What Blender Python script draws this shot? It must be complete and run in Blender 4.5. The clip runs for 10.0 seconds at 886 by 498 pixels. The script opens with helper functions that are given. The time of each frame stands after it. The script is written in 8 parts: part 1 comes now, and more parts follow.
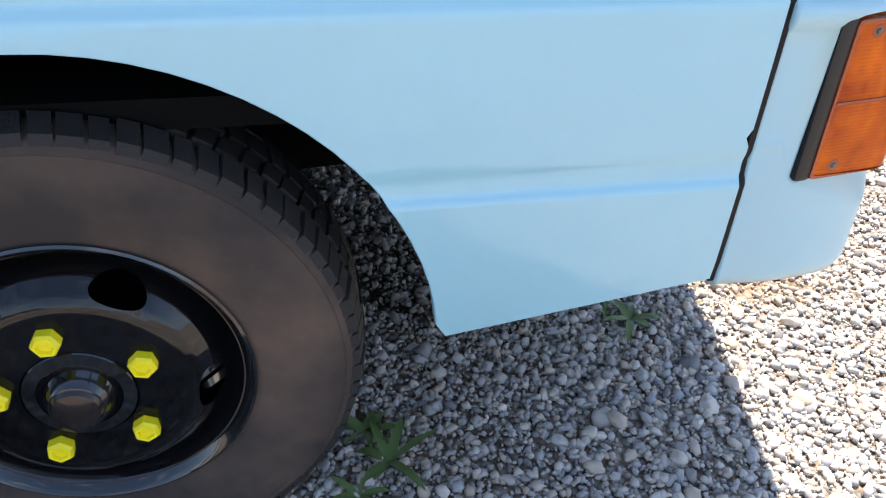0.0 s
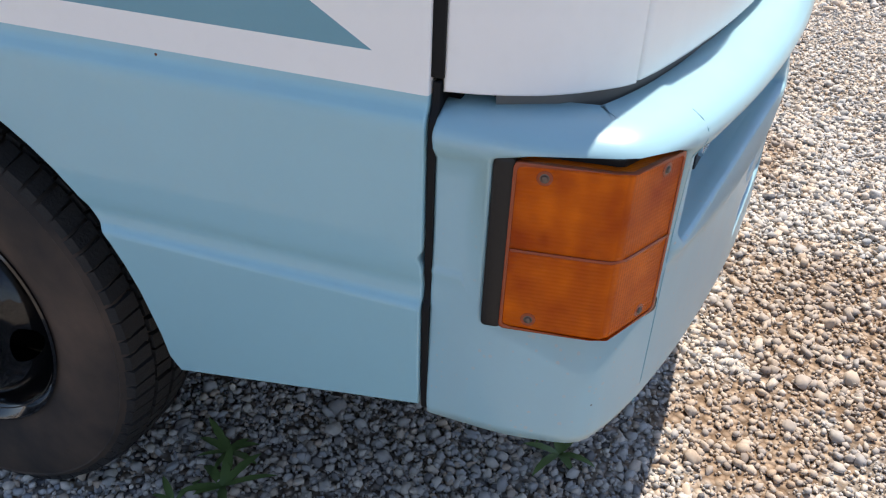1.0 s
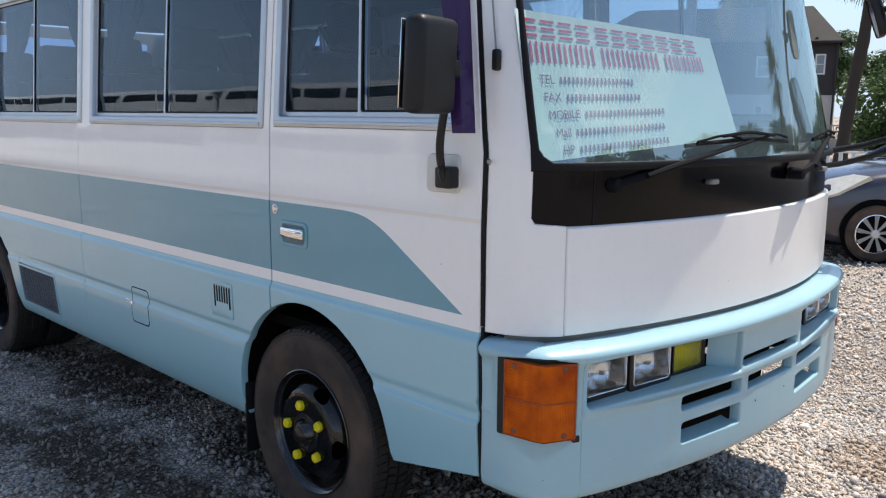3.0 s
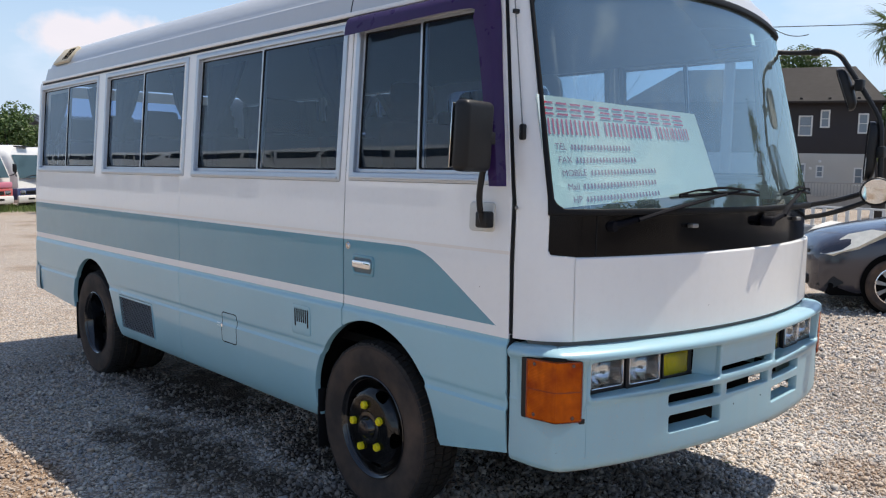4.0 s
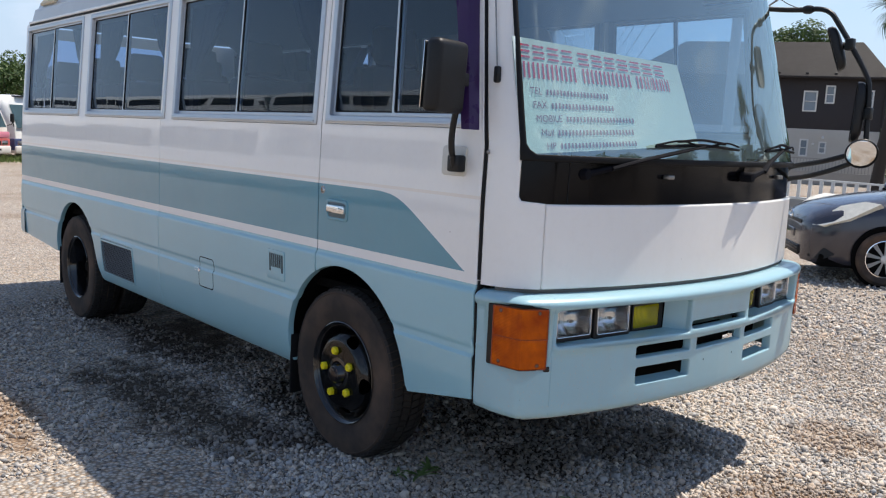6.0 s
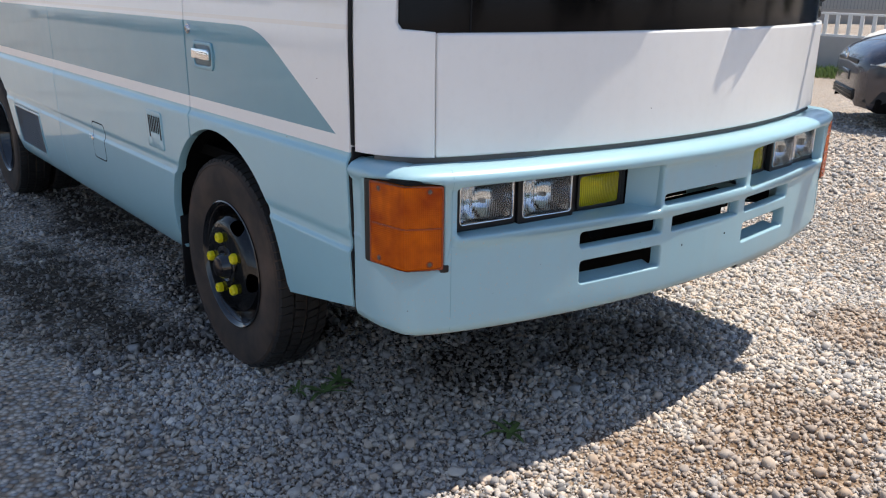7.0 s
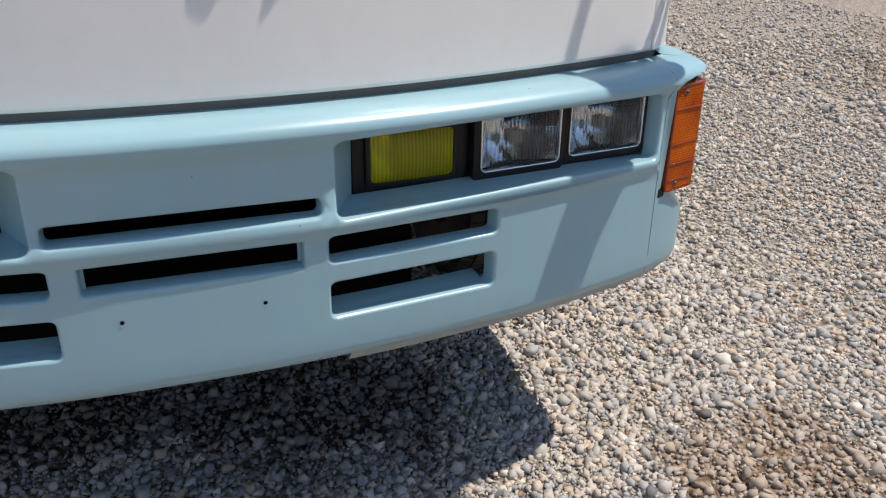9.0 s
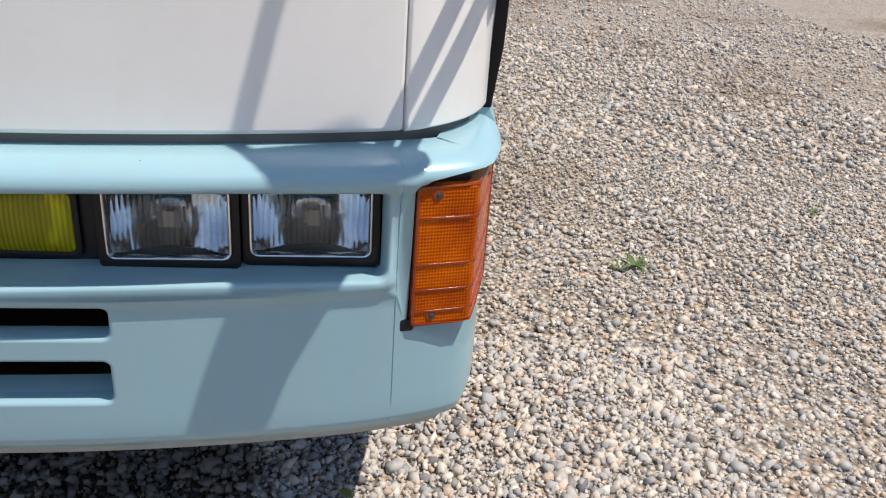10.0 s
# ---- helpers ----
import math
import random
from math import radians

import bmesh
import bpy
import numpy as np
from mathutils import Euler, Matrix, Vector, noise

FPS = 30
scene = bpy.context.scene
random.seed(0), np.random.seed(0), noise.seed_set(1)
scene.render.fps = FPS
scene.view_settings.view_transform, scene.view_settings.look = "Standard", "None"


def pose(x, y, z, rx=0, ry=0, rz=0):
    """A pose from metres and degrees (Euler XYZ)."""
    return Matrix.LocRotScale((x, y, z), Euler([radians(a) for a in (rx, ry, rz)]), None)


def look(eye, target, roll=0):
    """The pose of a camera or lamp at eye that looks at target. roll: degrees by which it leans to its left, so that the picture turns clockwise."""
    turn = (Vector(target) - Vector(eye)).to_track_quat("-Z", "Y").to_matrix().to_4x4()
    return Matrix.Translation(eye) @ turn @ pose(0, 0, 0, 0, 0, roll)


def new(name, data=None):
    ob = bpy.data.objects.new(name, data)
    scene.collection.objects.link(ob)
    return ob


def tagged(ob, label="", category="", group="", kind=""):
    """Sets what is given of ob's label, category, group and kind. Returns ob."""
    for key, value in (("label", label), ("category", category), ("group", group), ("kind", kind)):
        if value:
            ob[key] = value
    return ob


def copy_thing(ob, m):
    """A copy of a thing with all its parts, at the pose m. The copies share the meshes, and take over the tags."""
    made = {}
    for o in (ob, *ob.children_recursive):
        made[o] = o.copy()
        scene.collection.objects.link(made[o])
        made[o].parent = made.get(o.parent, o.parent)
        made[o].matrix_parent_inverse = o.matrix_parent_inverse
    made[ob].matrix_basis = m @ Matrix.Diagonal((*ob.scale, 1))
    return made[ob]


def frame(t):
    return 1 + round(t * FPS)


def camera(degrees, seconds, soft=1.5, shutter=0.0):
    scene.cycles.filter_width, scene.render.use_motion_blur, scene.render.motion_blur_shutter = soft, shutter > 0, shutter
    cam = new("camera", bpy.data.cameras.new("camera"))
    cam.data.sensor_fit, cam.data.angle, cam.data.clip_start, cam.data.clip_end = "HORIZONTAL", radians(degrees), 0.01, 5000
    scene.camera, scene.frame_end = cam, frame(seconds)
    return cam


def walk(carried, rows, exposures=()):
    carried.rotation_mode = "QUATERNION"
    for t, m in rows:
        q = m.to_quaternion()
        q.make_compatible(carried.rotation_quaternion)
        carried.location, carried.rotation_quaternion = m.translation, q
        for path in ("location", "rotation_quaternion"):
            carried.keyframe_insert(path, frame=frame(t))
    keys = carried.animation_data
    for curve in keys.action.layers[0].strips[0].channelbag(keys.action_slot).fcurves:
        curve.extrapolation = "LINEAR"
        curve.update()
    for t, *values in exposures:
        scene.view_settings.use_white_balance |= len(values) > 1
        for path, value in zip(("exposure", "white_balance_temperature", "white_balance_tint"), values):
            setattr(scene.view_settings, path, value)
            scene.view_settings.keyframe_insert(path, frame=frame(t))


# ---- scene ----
cam = camera(55.6, 10.0, 1.2)
PATH = [
    (0, (-0.112, -1.861, 1.189), (0.217, -0.261, 0.034), 2.9),
    (0.5, (0.314, -1.899, 1.209), (0.231, -0.25, 0.079), 2.8),
    (1, (0.711, -1.786, 1.241), (0.201, -0.166, 0.184), 3.6),
    (1.5, (1.069, -1.84, 1.258), (0.013, -0.415, 0.334), 2.0),
    (2, (1.388, -2.158, 1.358), (0.242, -0.655, 0.704), 0.0),
    (2.5, (1.692, -2.419, 1.47), (0.396, -0.974, 0.984), 0.4),
    (2.7, (1.807, -2.517, 1.528), (0.45, -1.108, 1.112), 0.7),
    (3.8, (2.41, -3.103, 1.516), (0.958, -1.743, 1.303), 1.0),
    (4, (2.509, -3.183, 1.537), (1.025, -1.857, 1.337), 1.2),
    (4.5, (2.709, -3.439, 1.582), (1.216, -2.117, 1.431), 1.4),
    (5, (2.801, -3.549, 1.594), (1.352, -2.175, 1.473), 1.6),
    (5.5, (2.745, -3.456, 1.566), (1.306, -2.074, 1.426), 2.3),
    (5.7, (2.679, -3.32, 1.519), (1.226, -1.958, 1.341), 3.1),
    (6.8, (2.295, -2.351, 1.363), (0.816, -1.131, 0.791), 0.7),
    (7, (2.252, -2.147, 1.342), (0.765, -0.957, 0.731), 1.1),
    (7.5, (2.104, -1.596, 1.298), (0.606, -0.476, 0.59), 1.3),
    (8, (2.096, -1.056, 1.273), (0.536, -0.047, 0.531), 0.7),
    (8.5, (2.054, -0.54, 1.266), (0.41, 0.27, 0.464), 0.1),
    (9, (2.031, -0.031, 1.258), (0.329, 0.579, 0.404), 1.1),
    (9.5, (1.933, 0.459, 1.248), (0.18, 0.821, 0.356), 2.7),
    (10, (1.756, 0.931, 1.266), (-0.057, 0.96, 0.423), 4.0),
]
walk(cam, [(t, look(eye, target, roll)) for t, eye, target, roll in PATH],
     [(0.0, 1.5), (0.5, 0.82), (1.0, 0.52), (2.0, 0.40), (2.5, 0.38), (4.0, 0.14), (4.5, 0.05), (5.0, 0.0), (5.5, 0.05), (7.0, 0.30), (8.0, 0.0), (9.0, -0.2), (9.5, -0.02), (10.0, -0.05)])
from mathutils.geometry import delaunay_2d_cdt

# world: x ahead of the bus, y to its left, z up; the bus's right side faces the camera


# ---------------------------------------------------------------- light
SUN = Vector((0.12, 0.44, 1.0)).normalized()
CLOUD = (-0.930, 0.345, 0.127)
world = bpy.data.worlds.new("sky")
scene.world = world
world.use_nodes = True
wn, wl = world.node_tree.nodes, world.node_tree.links
wn.clear()
w_out = wn.new("ShaderNodeOutputWorld")
w_bg = wn.new("ShaderNodeBackground")
w_sky = wn.new("ShaderNodeTexSky")
w_sky.sky_type = "NISHITA"
w_sky.sun_disc = False
w_sky.sun_elevation = math.asin(SUN.z)
w_sky.sun_rotation = math.atan2(SUN.x, SUN.y)
w_sky.air_density, w_sky.dust_density, w_sky.ozone_density = 1.0, 0.25, 2.6
w_bg.inputs["Strength"].default_value = 0.15
# thin fair-weather cloud
w_tc = wn.new("ShaderNodeTexCoord")
w_map = wn.new("ShaderNodeMapping")
w_map.inputs["Scale"].default_value = (2.2, 2.2, 6.0)
w_map.inputs["Location"].default_value = (0.35, 0.1, 0.2)
w_noise = wn.new("ShaderNodeTexNoise")
w_noise.inputs["Scale"].default_value = 1.6
w_noise.inputs["Detail"].default_value = 7.0
w_ramp = wn.new("ShaderNodeValToRGB")
w_ramp.color_ramp.elements[0].position, w_ramp.color_ramp.elements[1].position = 0.56, 0.74
w_amt = wn.new("ShaderNodeMath")
w_amt.operation = "MULTIPLY"
w_amt.inputs[1].default_value = 0.75
w_mix = wn.new("ShaderNodeMixRGB")
w_mix.inputs["Color2"].default_value = (5.3, 6.0, 7.3, 1)
wl.new(w_tc.outputs["Generated"], w_map.inputs["Vector"])
wl.new(w_map.outputs["Vector"], w_noise.inputs["Vector"])
wl.new(w_noise.outputs["Fac"], w_ramp.inputs["Fac"])
wl.new(w_ramp.outputs["Color"], w_amt.inputs[0])
wl.new(w_amt.outputs[0], w_mix.inputs["Fac"])
# summer haze towards the horizon
w_sep = wn.new("ShaderNodeSeparateXYZ")
w_hr = wn.new("ShaderNodeValToRGB")
w_hr.color_ramp.interpolation = "EASE"
w_hr.color_ramp.elements[0].position, w_hr.color_ramp.elements[0].color = 0.02, (0.9, 0.9, 0.9, 1)
w_hr.color_ramp.elements[1].position, w_hr.color_ramp.elements[1].color = 0.26, (0, 0, 0, 1)
w_haze = wn.new("ShaderNodeMixRGB")
w_haze.inputs["Color2"].default_value = (3.1, 4.25, 5.9, 1)
wl.new(w_tc.outputs["Generated"], w_sep.inputs["Vector"])
wl.new(w_sep.outputs["Z"], w_hr.inputs["Fac"])
wl.new(w_hr.outputs["Color"], w_haze.inputs["Fac"])
wl.new(w_sky.outputs["Color"], w_haze.inputs["Color1"])
wl.new(w_haze.outputs["Color"], w_mix.inputs["Color1"])
# one bank of fair-weather cloud low over the lot
w_off = wn.new("ShaderNodeVectorMath")
w_off.operation = "SUBTRACT"
w_off.inputs[1].default_value = CLOUD
w_sc = wn.new("ShaderNodeVectorMath")
w_sc.operation = "MULTIPLY"
w_sc.inputs[1].default_value = (1.25, 1.25, 4.6)
w_len = wn.new("ShaderNodeVectorMath")
w_len.operation = "LENGTH"
w_n2 = wn.new("ShaderNodeTexNoise")
w_n2.inputs["Scale"].default_value, w_n2.inputs["Detail"].default_value = 28.0, 6.0
w_sum = wn.new("ShaderNodeMath")
w_sum.operation = "MULTIPLY_ADD"
w_sum.inputs[1].default_value = -0.16
w_r2 = wn.new("ShaderNodeValToRGB")
w_r2.color_ramp.elements[0].position, w_r2.color_ramp.elements[0].color = 0.0, (0.75, 0.75, 0.75, 1)
w_r2.color_ramp.elements[1].position, w_r2.color_ramp.elements[1].color = 0.05, (0, 0, 0, 1)
w_mix2 = wn.new("ShaderNodeMixRGB")
w_mix2.inputs["Color2"].default_value = (5.7, 5.5, 5.9, 1)
wl.new(w_tc.outputs["Generated"], w_off.inputs[0])
wl.new(w_off.outputs["Vector"], w_sc.inputs[0])
wl.new(w_sc.outputs["Vector"], w_len.inputs[0])
wl.new(w_tc.outputs["Generated"], w_n2.inputs["Vector"])
wl.new(w_n2.outputs["Fac"], w_sum.inputs[0])
wl.new(w_len.outputs["Value"], w_sum.inputs[2])
wl.new(w_sum.outputs[0], w_r2.inputs["Fac"])
wl.new(w_r2.outputs["Color"], w_mix2.inputs["Fac"])
wl.new(w_mix.outputs["Color"], w_mix2.inputs["Color1"])
w_tint = wn.new("ShaderNodeMixRGB")
w_tint.blend_type = "MULTIPLY"
w_tint.inputs["Fac"].default_value = 1.0
w_tint.inputs["Color2"].default_value = (1.08, 1.0, 0.95, 1)
wl.new(w_mix2.outputs["Color"], w_tint.inputs["Color1"])
wl.new(w_tint.outputs["Color"], w_bg.inputs["Color"])
wl.new(w_bg.outputs["Background"], w_out.inputs["Surface"])

sun = new("sun", bpy.data.lights.new("sun", "SUN"))
sun.data.energy, sun.data.angle, sun.data.color = 5.0, radians(0.55), (1.0, 0.925, 0.82)
sun.matrix_world = look(SUN * 50, (0, 0, 0))


# ---------------------------------------------------------------- materials
def nodes_of(name):
    m = bpy.data.materials.new(name)
    m.use_nodes = True
    t = m.node_tree
    return m, t.nodes, t.links, t.nodes["Principled BSDF"]


def math_node(n, l, op, a, b=None, c=None):
    k = n.new("ShaderNodeMath")
    k.operation = op
    for i, v in enumerate((a, b, c)):
        if v is None:
            continue
        if isinstance(v, (int, float)):
            k.inputs[i].default_value = v
        else:
            l.new(v, k.inputs[i])
    return k.outputs[0]


def mix_node(n, l, fac, a, b, mode="MIX"):
    k = n.new("ShaderNodeMixRGB")
    k.blend_type = mode
    for socket, v in zip(("Fac", "Color1", "Color2"), (fac, a, b)):
        if isinstance(v, (int, float)):
            k.inputs[socket].default_value = v
        elif isinstance(v, tuple):
            k.inputs[socket].default_value = (*v[:3], 1)
        else:
            l.new(v, k.inputs[socket])
    return k.outputs["Color"]


def noise_node(n, l, scale, detail=4.0, coord="Object", rough=0.55, stretch=None):
    tc = n.new("ShaderNodeTexCoord")
    k = n.new("ShaderNodeTexNoise")
    k.inputs["Scale"].default_value, k.inputs["Detail"].default_value, k.inputs["Roughness"].default_value = scale, detail, rough
    if stretch:
        mp = n.new("ShaderNodeMapping")
        mp.inputs["Scale"].default_value = stretch
        l.new(tc.outputs[coord], mp.inputs["Vector"])
        l.new(mp.outputs["Vector"], k.inputs["Vector"])
    else:
        l.new(tc.outputs[coord], k.inputs["Vector"])
    return k.outputs["Fac"]


def ramp_node(n, l, fac, lo, hi, a=(0, 0, 0), b=(1, 1, 1)):
    k = n.new("ShaderNodeValToRGB")
    e = k.color_ramp.elements
    e[0].position, e[1].position = lo, hi
    e[0].color, e[1].color = (*a, 1), (*b, 1)
    l.new(fac, k.inputs["Fac"])
    return k.outputs["Color"]


def bump_node(n, l, b, height, strength=0.3, distance=0.002):
    k = n.new("ShaderNodeBump")
    k.inputs["Strength"].default_value, k.inputs["Distance"].default_value = strength, distance
    l.new(height, k.inputs["Height"])
    l.new(k.outputs["Normal"], b.inputs["Normal"])


def plain(name, color, rough=0.5, metal=0.0, vary=0.15, scale=14.0, bump=0.0, coat=0.0, spec=0.5):
    """A surface of one colour with broad and fine unevenness."""
    m, n, l, b = nodes_of(name)
    f = noise_node(n, l, scale, 5.0)
    g = noise_node(n, l, scale * 7, 3.0)
    dark = tuple(c * (1 - vary) for c in color)
    light = tuple(min(1, c * (1 + vary)) for c in color)
    c = mix_node(n, l, f, dark, light)
    c = mix_node(n, l, 0.25, c, mix_node(n, l, g, dark, light))
    l.new(c, b.inputs["Base Color"])
    r = math_node(n, l, "MULTIPLY_ADD", f, 0.25 * rough, rough * 0.88)
    l.new(r, b.inputs["Roughness"])
    b.inputs["Metallic"].default_value = metal
    b.inputs["Specular IOR Level"].default_value = spec
    b.inputs["Coat Weight"].default_value = coat
    b.inputs["Coat Roughness"].default_value = 0.08
    if bump:
        bump_node(n, l, b, g, bump, 0.002)
    return m


WHITE, SKYBLUE, MIDBLUE = (0.865, 0.845, 0.815), (0.288, 0.515, 0.59), (0.110, 0.305, 0.385)


def dirt(n, l, c, amount=0.2):
    """Fine dust and faint runs on paint."""
    f = noise_node(n, l, 3.0, 6.0, stretch=(6.0, 6.0, 0.7))
    g = noise_node(n, l, 38.0, 4.0)
    k = math_node(n, l, "MULTIPLY", ramp_node(n, l, f, 0.45, 0.8), amount)
    c = mix_node(n, l, k, c, (0.42, 0.40, 0.36))
    speck = math_node(n, l, "MULTIPLY", ramp_node(n, l, g, 0.5, 0.9), 0.05)
    return mix_node(n, l, speck, c, (0.3, 0.27, 0.23))


def specks(n, l, c, scale, share, size, color, patch=None):
    """Small separate spots: mud splashes or stone chips, only where the broad patches let them."""
    tc = n.new("ShaderNodeTexCoord")
    v = n.new("ShaderNodeTexVoronoi")
    v.inputs["Scale"].default_value = scale
    l.new(tc.outputs["Object"], v.inputs["Vector"])
    sp = n.new("ShaderNodeSeparateColor")
    l.new(v.outputs["Color"], sp.inputs["Color"])
    on = math_node(n, l, "LESS_THAN", sp.outputs["Red"], share)
    dot = math_node(n, l, "LESS_THAN", v.outputs["Distance"], math_node(n, l, "MULTIPLY", sp.outputs["Green"], size))
    k = math_node(n, l, "MULTIPLY", on, dot)
    if patch:
        k = math_node(n, l, "MULTIPLY", k, ramp_node(n, l, noise_node(n, l, patch, 4.0), 0.46, 0.62))
    return mix_node(n, l, k, c, color)


def paint(name, color, amount=0.12, rough=0.28, spots=()):
    m, n, l, b = nodes_of(name)
    f = noise_node(n, l, 2.2, 4.0)
    c = mix_node(n, l, f, tuple(v * 0.94 for v in color), tuple(min(1, v * 1.05) for v in color))
    c = dirt(n, l, c, amount)
    for args in spots:
        c = specks(n, l, c, *args)
    l.new(c, b.inputs["Base Color"])
    r = math_node(n, l, "MULTIPLY_ADD", noise_node(n, l, 9.0, 5.0), 0.16, rough)
    l.new(r, b.inputs["Roughness"])
    b.inputs["Coat Weight"].default_value, b.inputs["Coat Roughness"].default_value = 0.35, 0.10
    bump_node(n, l, b, noise_node(n, l, 1.2, 1.0), 0.08, 0.006)
    return m


def side_paint():
    """Bus livery: pale blue below, a white line, a darker blue band that ends in a point, white above."""
    m, n, l, b = nodes_of("bus_livery")
    tc = n.new("ShaderNodeTexCoord")
    sp = n.new("ShaderNodeSeparateXYZ")
    l.new(tc.outputs["Object"], sp.inputs["Vector"])
    x, z = sp.outputs["X"], sp.outputs["Z"]
    f = noise_node(n, l, 2.0, 4.0)
    low = mix_node(n, l, f, tuple(v * 0.95 for v in SKYBLUE), tuple(v * 1.05 for v in SKYBLUE))
    mid = mix_node(n, l, f, tuple(v * 0.93 for v in MIDBLUE), tuple(v * 1.08 for v in MIDBLUE))
    top = math_node(n, l, "SUBTRACT", 1.203, z)
    slope = math_node(n, l, "MULTIPLY_ADD", z, -1.64, 1.945)
    diag = math_node(n, l, "MULTIPLY", math_node(n, l, "SUBTRACT", slope, x), 0.52)
    inside = math_node(n, l, "SMOOTH_MIN", top, diag, 0.09)
    band = math_node(n, l, "MULTIPLY", math_node(n, l, "GREATER_THAN", inside, 0.0), math_node(n, l, "GREATER_THAN", z, 0.950))
    c = mix_node(n, l, band, WHITE, mid)
    # faded thin line above the band
    d = math_node(n, l, "ABSOLUTE", math_node(n, l, "SUBTRACT", z, 1.222))
    line = math_node(n, l, "MULTIPLY", math_node(n, l, "LESS_THAN", d, 0.006), 0.28)
    c = mix_node(n, l, line, c, (0.74, 0.56, 0.36))
    c = mix_node(n, l, math_node(n, l, "LESS_THAN", z, 0.911), c, low)
    l.new(dirt(n, l, c, 0.03), b.inputs["Base Color"])
    r = math_node(n, l, "MULTIPLY_ADD", noise_node(n, l, 9.0, 5.0), 0.14, 0.34)
    l.new(r, b.inputs["Roughness"])
    b.inputs["Coat Weight"].default_value, b.inputs["Coat Roughness"].default_value = 0.8, 0.04
    bump_node(n, l, b, noise_node(n, l, 1.3, 1.0), 0.16, 0.008)
    return m


def glass(name, tint, rough=0.0, ior=1.5, dust=0.0):
    m, n, l, b = nodes_of(name)
    n.remove(b)
    out = n["Material Output"]
    tr = n.new("ShaderNodeBsdfTransparent")
    tr.inputs["Color"].default_value = (*tint, 1)
    gl = n.new("ShaderNodeBsdfGlossy")
    gl.inputs["Roughness"].default_value = rough
    fr = n.new("ShaderNodeFresnel")
    fr.inputs["IOR"].default_value = ior
    ms = n.new("ShaderNodeMixShader")
    l.new(fr.outputs["Fac"], ms.inputs["Fac"])
    l.new(tr.outputs["BSDF"], ms.inputs[1])
    l.new(gl.outputs["BSDF"], ms.inputs[2])
    l.new(ms.outputs["Shader"], out.inputs["Surface"])
    if dust:
        # pale teal film: dust, plus the sky's sheen put into its colour
        df = n.new("ShaderNodeBsdfDiffuse")
        df.inputs["Color"].default_value = (0.55, 0.69, 0.73, 1)
        sheen_film = n.new("ShaderNodeMixShader")
        l.new(math_node(n, l, "MULTIPLY_ADD", noise_node(n, l, 3.0, 5.0), dust, dust * 0.5), sheen_film.inputs["Fac"])
        l.new(tr.outputs["BSDF"], sheen_film.inputs[1])
        l.new(df.outputs["BSDF"], sheen_film.inputs[2])
        l.new(sheen_film.outputs["Shader"], ms.inputs[1])
    return m


def amber():
    """Translucent moulded amber plastic with ribs and a darker rim of screw wells."""
    m, n, l, b = nodes_of("amber_lens")
    tc = n.new("ShaderNodeTexCoord")
    ribs = []
    for axis, scale in (("Z", 62.0), ("Y", 74.0)):
        w = n.new("ShaderNodeTexWave")
        w.bands_direction = axis
        w.inputs["Scale"].default_value = scale
        w.inputs["Distortion"].default_value = 0.6
        l.new(tc.outputs["Object"], w.inputs["Vector"])
        ribs.append(w.outputs["Fac"])
    f = noise_node(n, l, 12.0, 3.0)
    g = noise_node(n, l, 45.0, 4.0)
    c = mix_node(n, l, ramp_node(n, l, f, 0.32, 0.68), (0.30, 0.036, 0.0), (0.68, 0.135, 0.0))
    c = mix_node(n, l, math_node(n, l, "MULTIPLY", ribs[1], 0.30), c, (0.36, 0.045, 0.0))
    c = mix_node(n, l, math_node(n, l, "MULTIPLY", g, 0.12), c, (0.55, 0.12, 0.01))
    l.new(c, b.inputs["Base Color"])
    b.inputs["Roughness"].default_value = 0.18
    b.inputs["Coat Weight"].default_value, b.inputs["Coat Roughness"].default_value = 0.05, 0.04
    b.inputs["Specular IOR Level"].default_value = 0.12
    bump_node(n, l, b, math_node(n, l, "ADD", ribs[0], ribs[1]), 0.45, 0.001)
    return m


def fluted(name, clear, rib, scale, scatter):
    """Lamp glass with fine vertical flutes."""
    m = glass(name, clear, 0.03, 1.5)
    n, l = m.node_tree.nodes, m.node_tree.links
    tc = n.new("ShaderNodeTexCoord")
    w = n.new("ShaderNodeTexWave")
    w.bands_direction = "Y"
    w.inputs["Scale"].default_value = scale
    w.inputs["Distortion"].default_value = 0.4
    l.new(tc.outputs["Object"], w.inputs["Vector"])
    ms = next(k for k in n if k.type == "MIX_SHADER")
    n.remove(next(k for k in n if k.type == "BSDF_TRANSPARENT"))
    tr = n.new("ShaderNodeBsdfRefraction")
    tr.inputs["IOR"].default_value, tr.inputs["Roughness"].default_value = 1.22, 0.02
    gl = next(k for k in n if k.type == "BSDF_GLOSSY")
    l.new(mix_node(n, l, w.outputs["Fac"], rib, clear), tr.inputs["Color"])
    df = n.new("ShaderNodeBsdfDiffuse")
    l.new(mix_node(n, l, w.outputs["Fac"], rib, clear), df.inputs["Color"])
    share = n.new("ShaderNodeMixShader")
    share.inputs["Fac"].default_value = scatter
    l.new(tr.outputs["BSDF"], share.inputs[1])
    l.new(df.outputs["BSDF"], share.inputs[2])
    l.new(share.outputs["Shader"], ms.inputs[1])
    bp = n.new("ShaderNodeBump")
    bp.inputs["Strength"].default_value, bp.inputs["Distance"].default_value = 0.5, 0.002
    l.new(w.outputs["Fac"], bp.inputs["Height"])
    l.new(bp.outputs["Normal"], gl.inputs["Normal"])
    l.new(bp.outputs["Normal"], tr.inputs["Normal"])
    return m


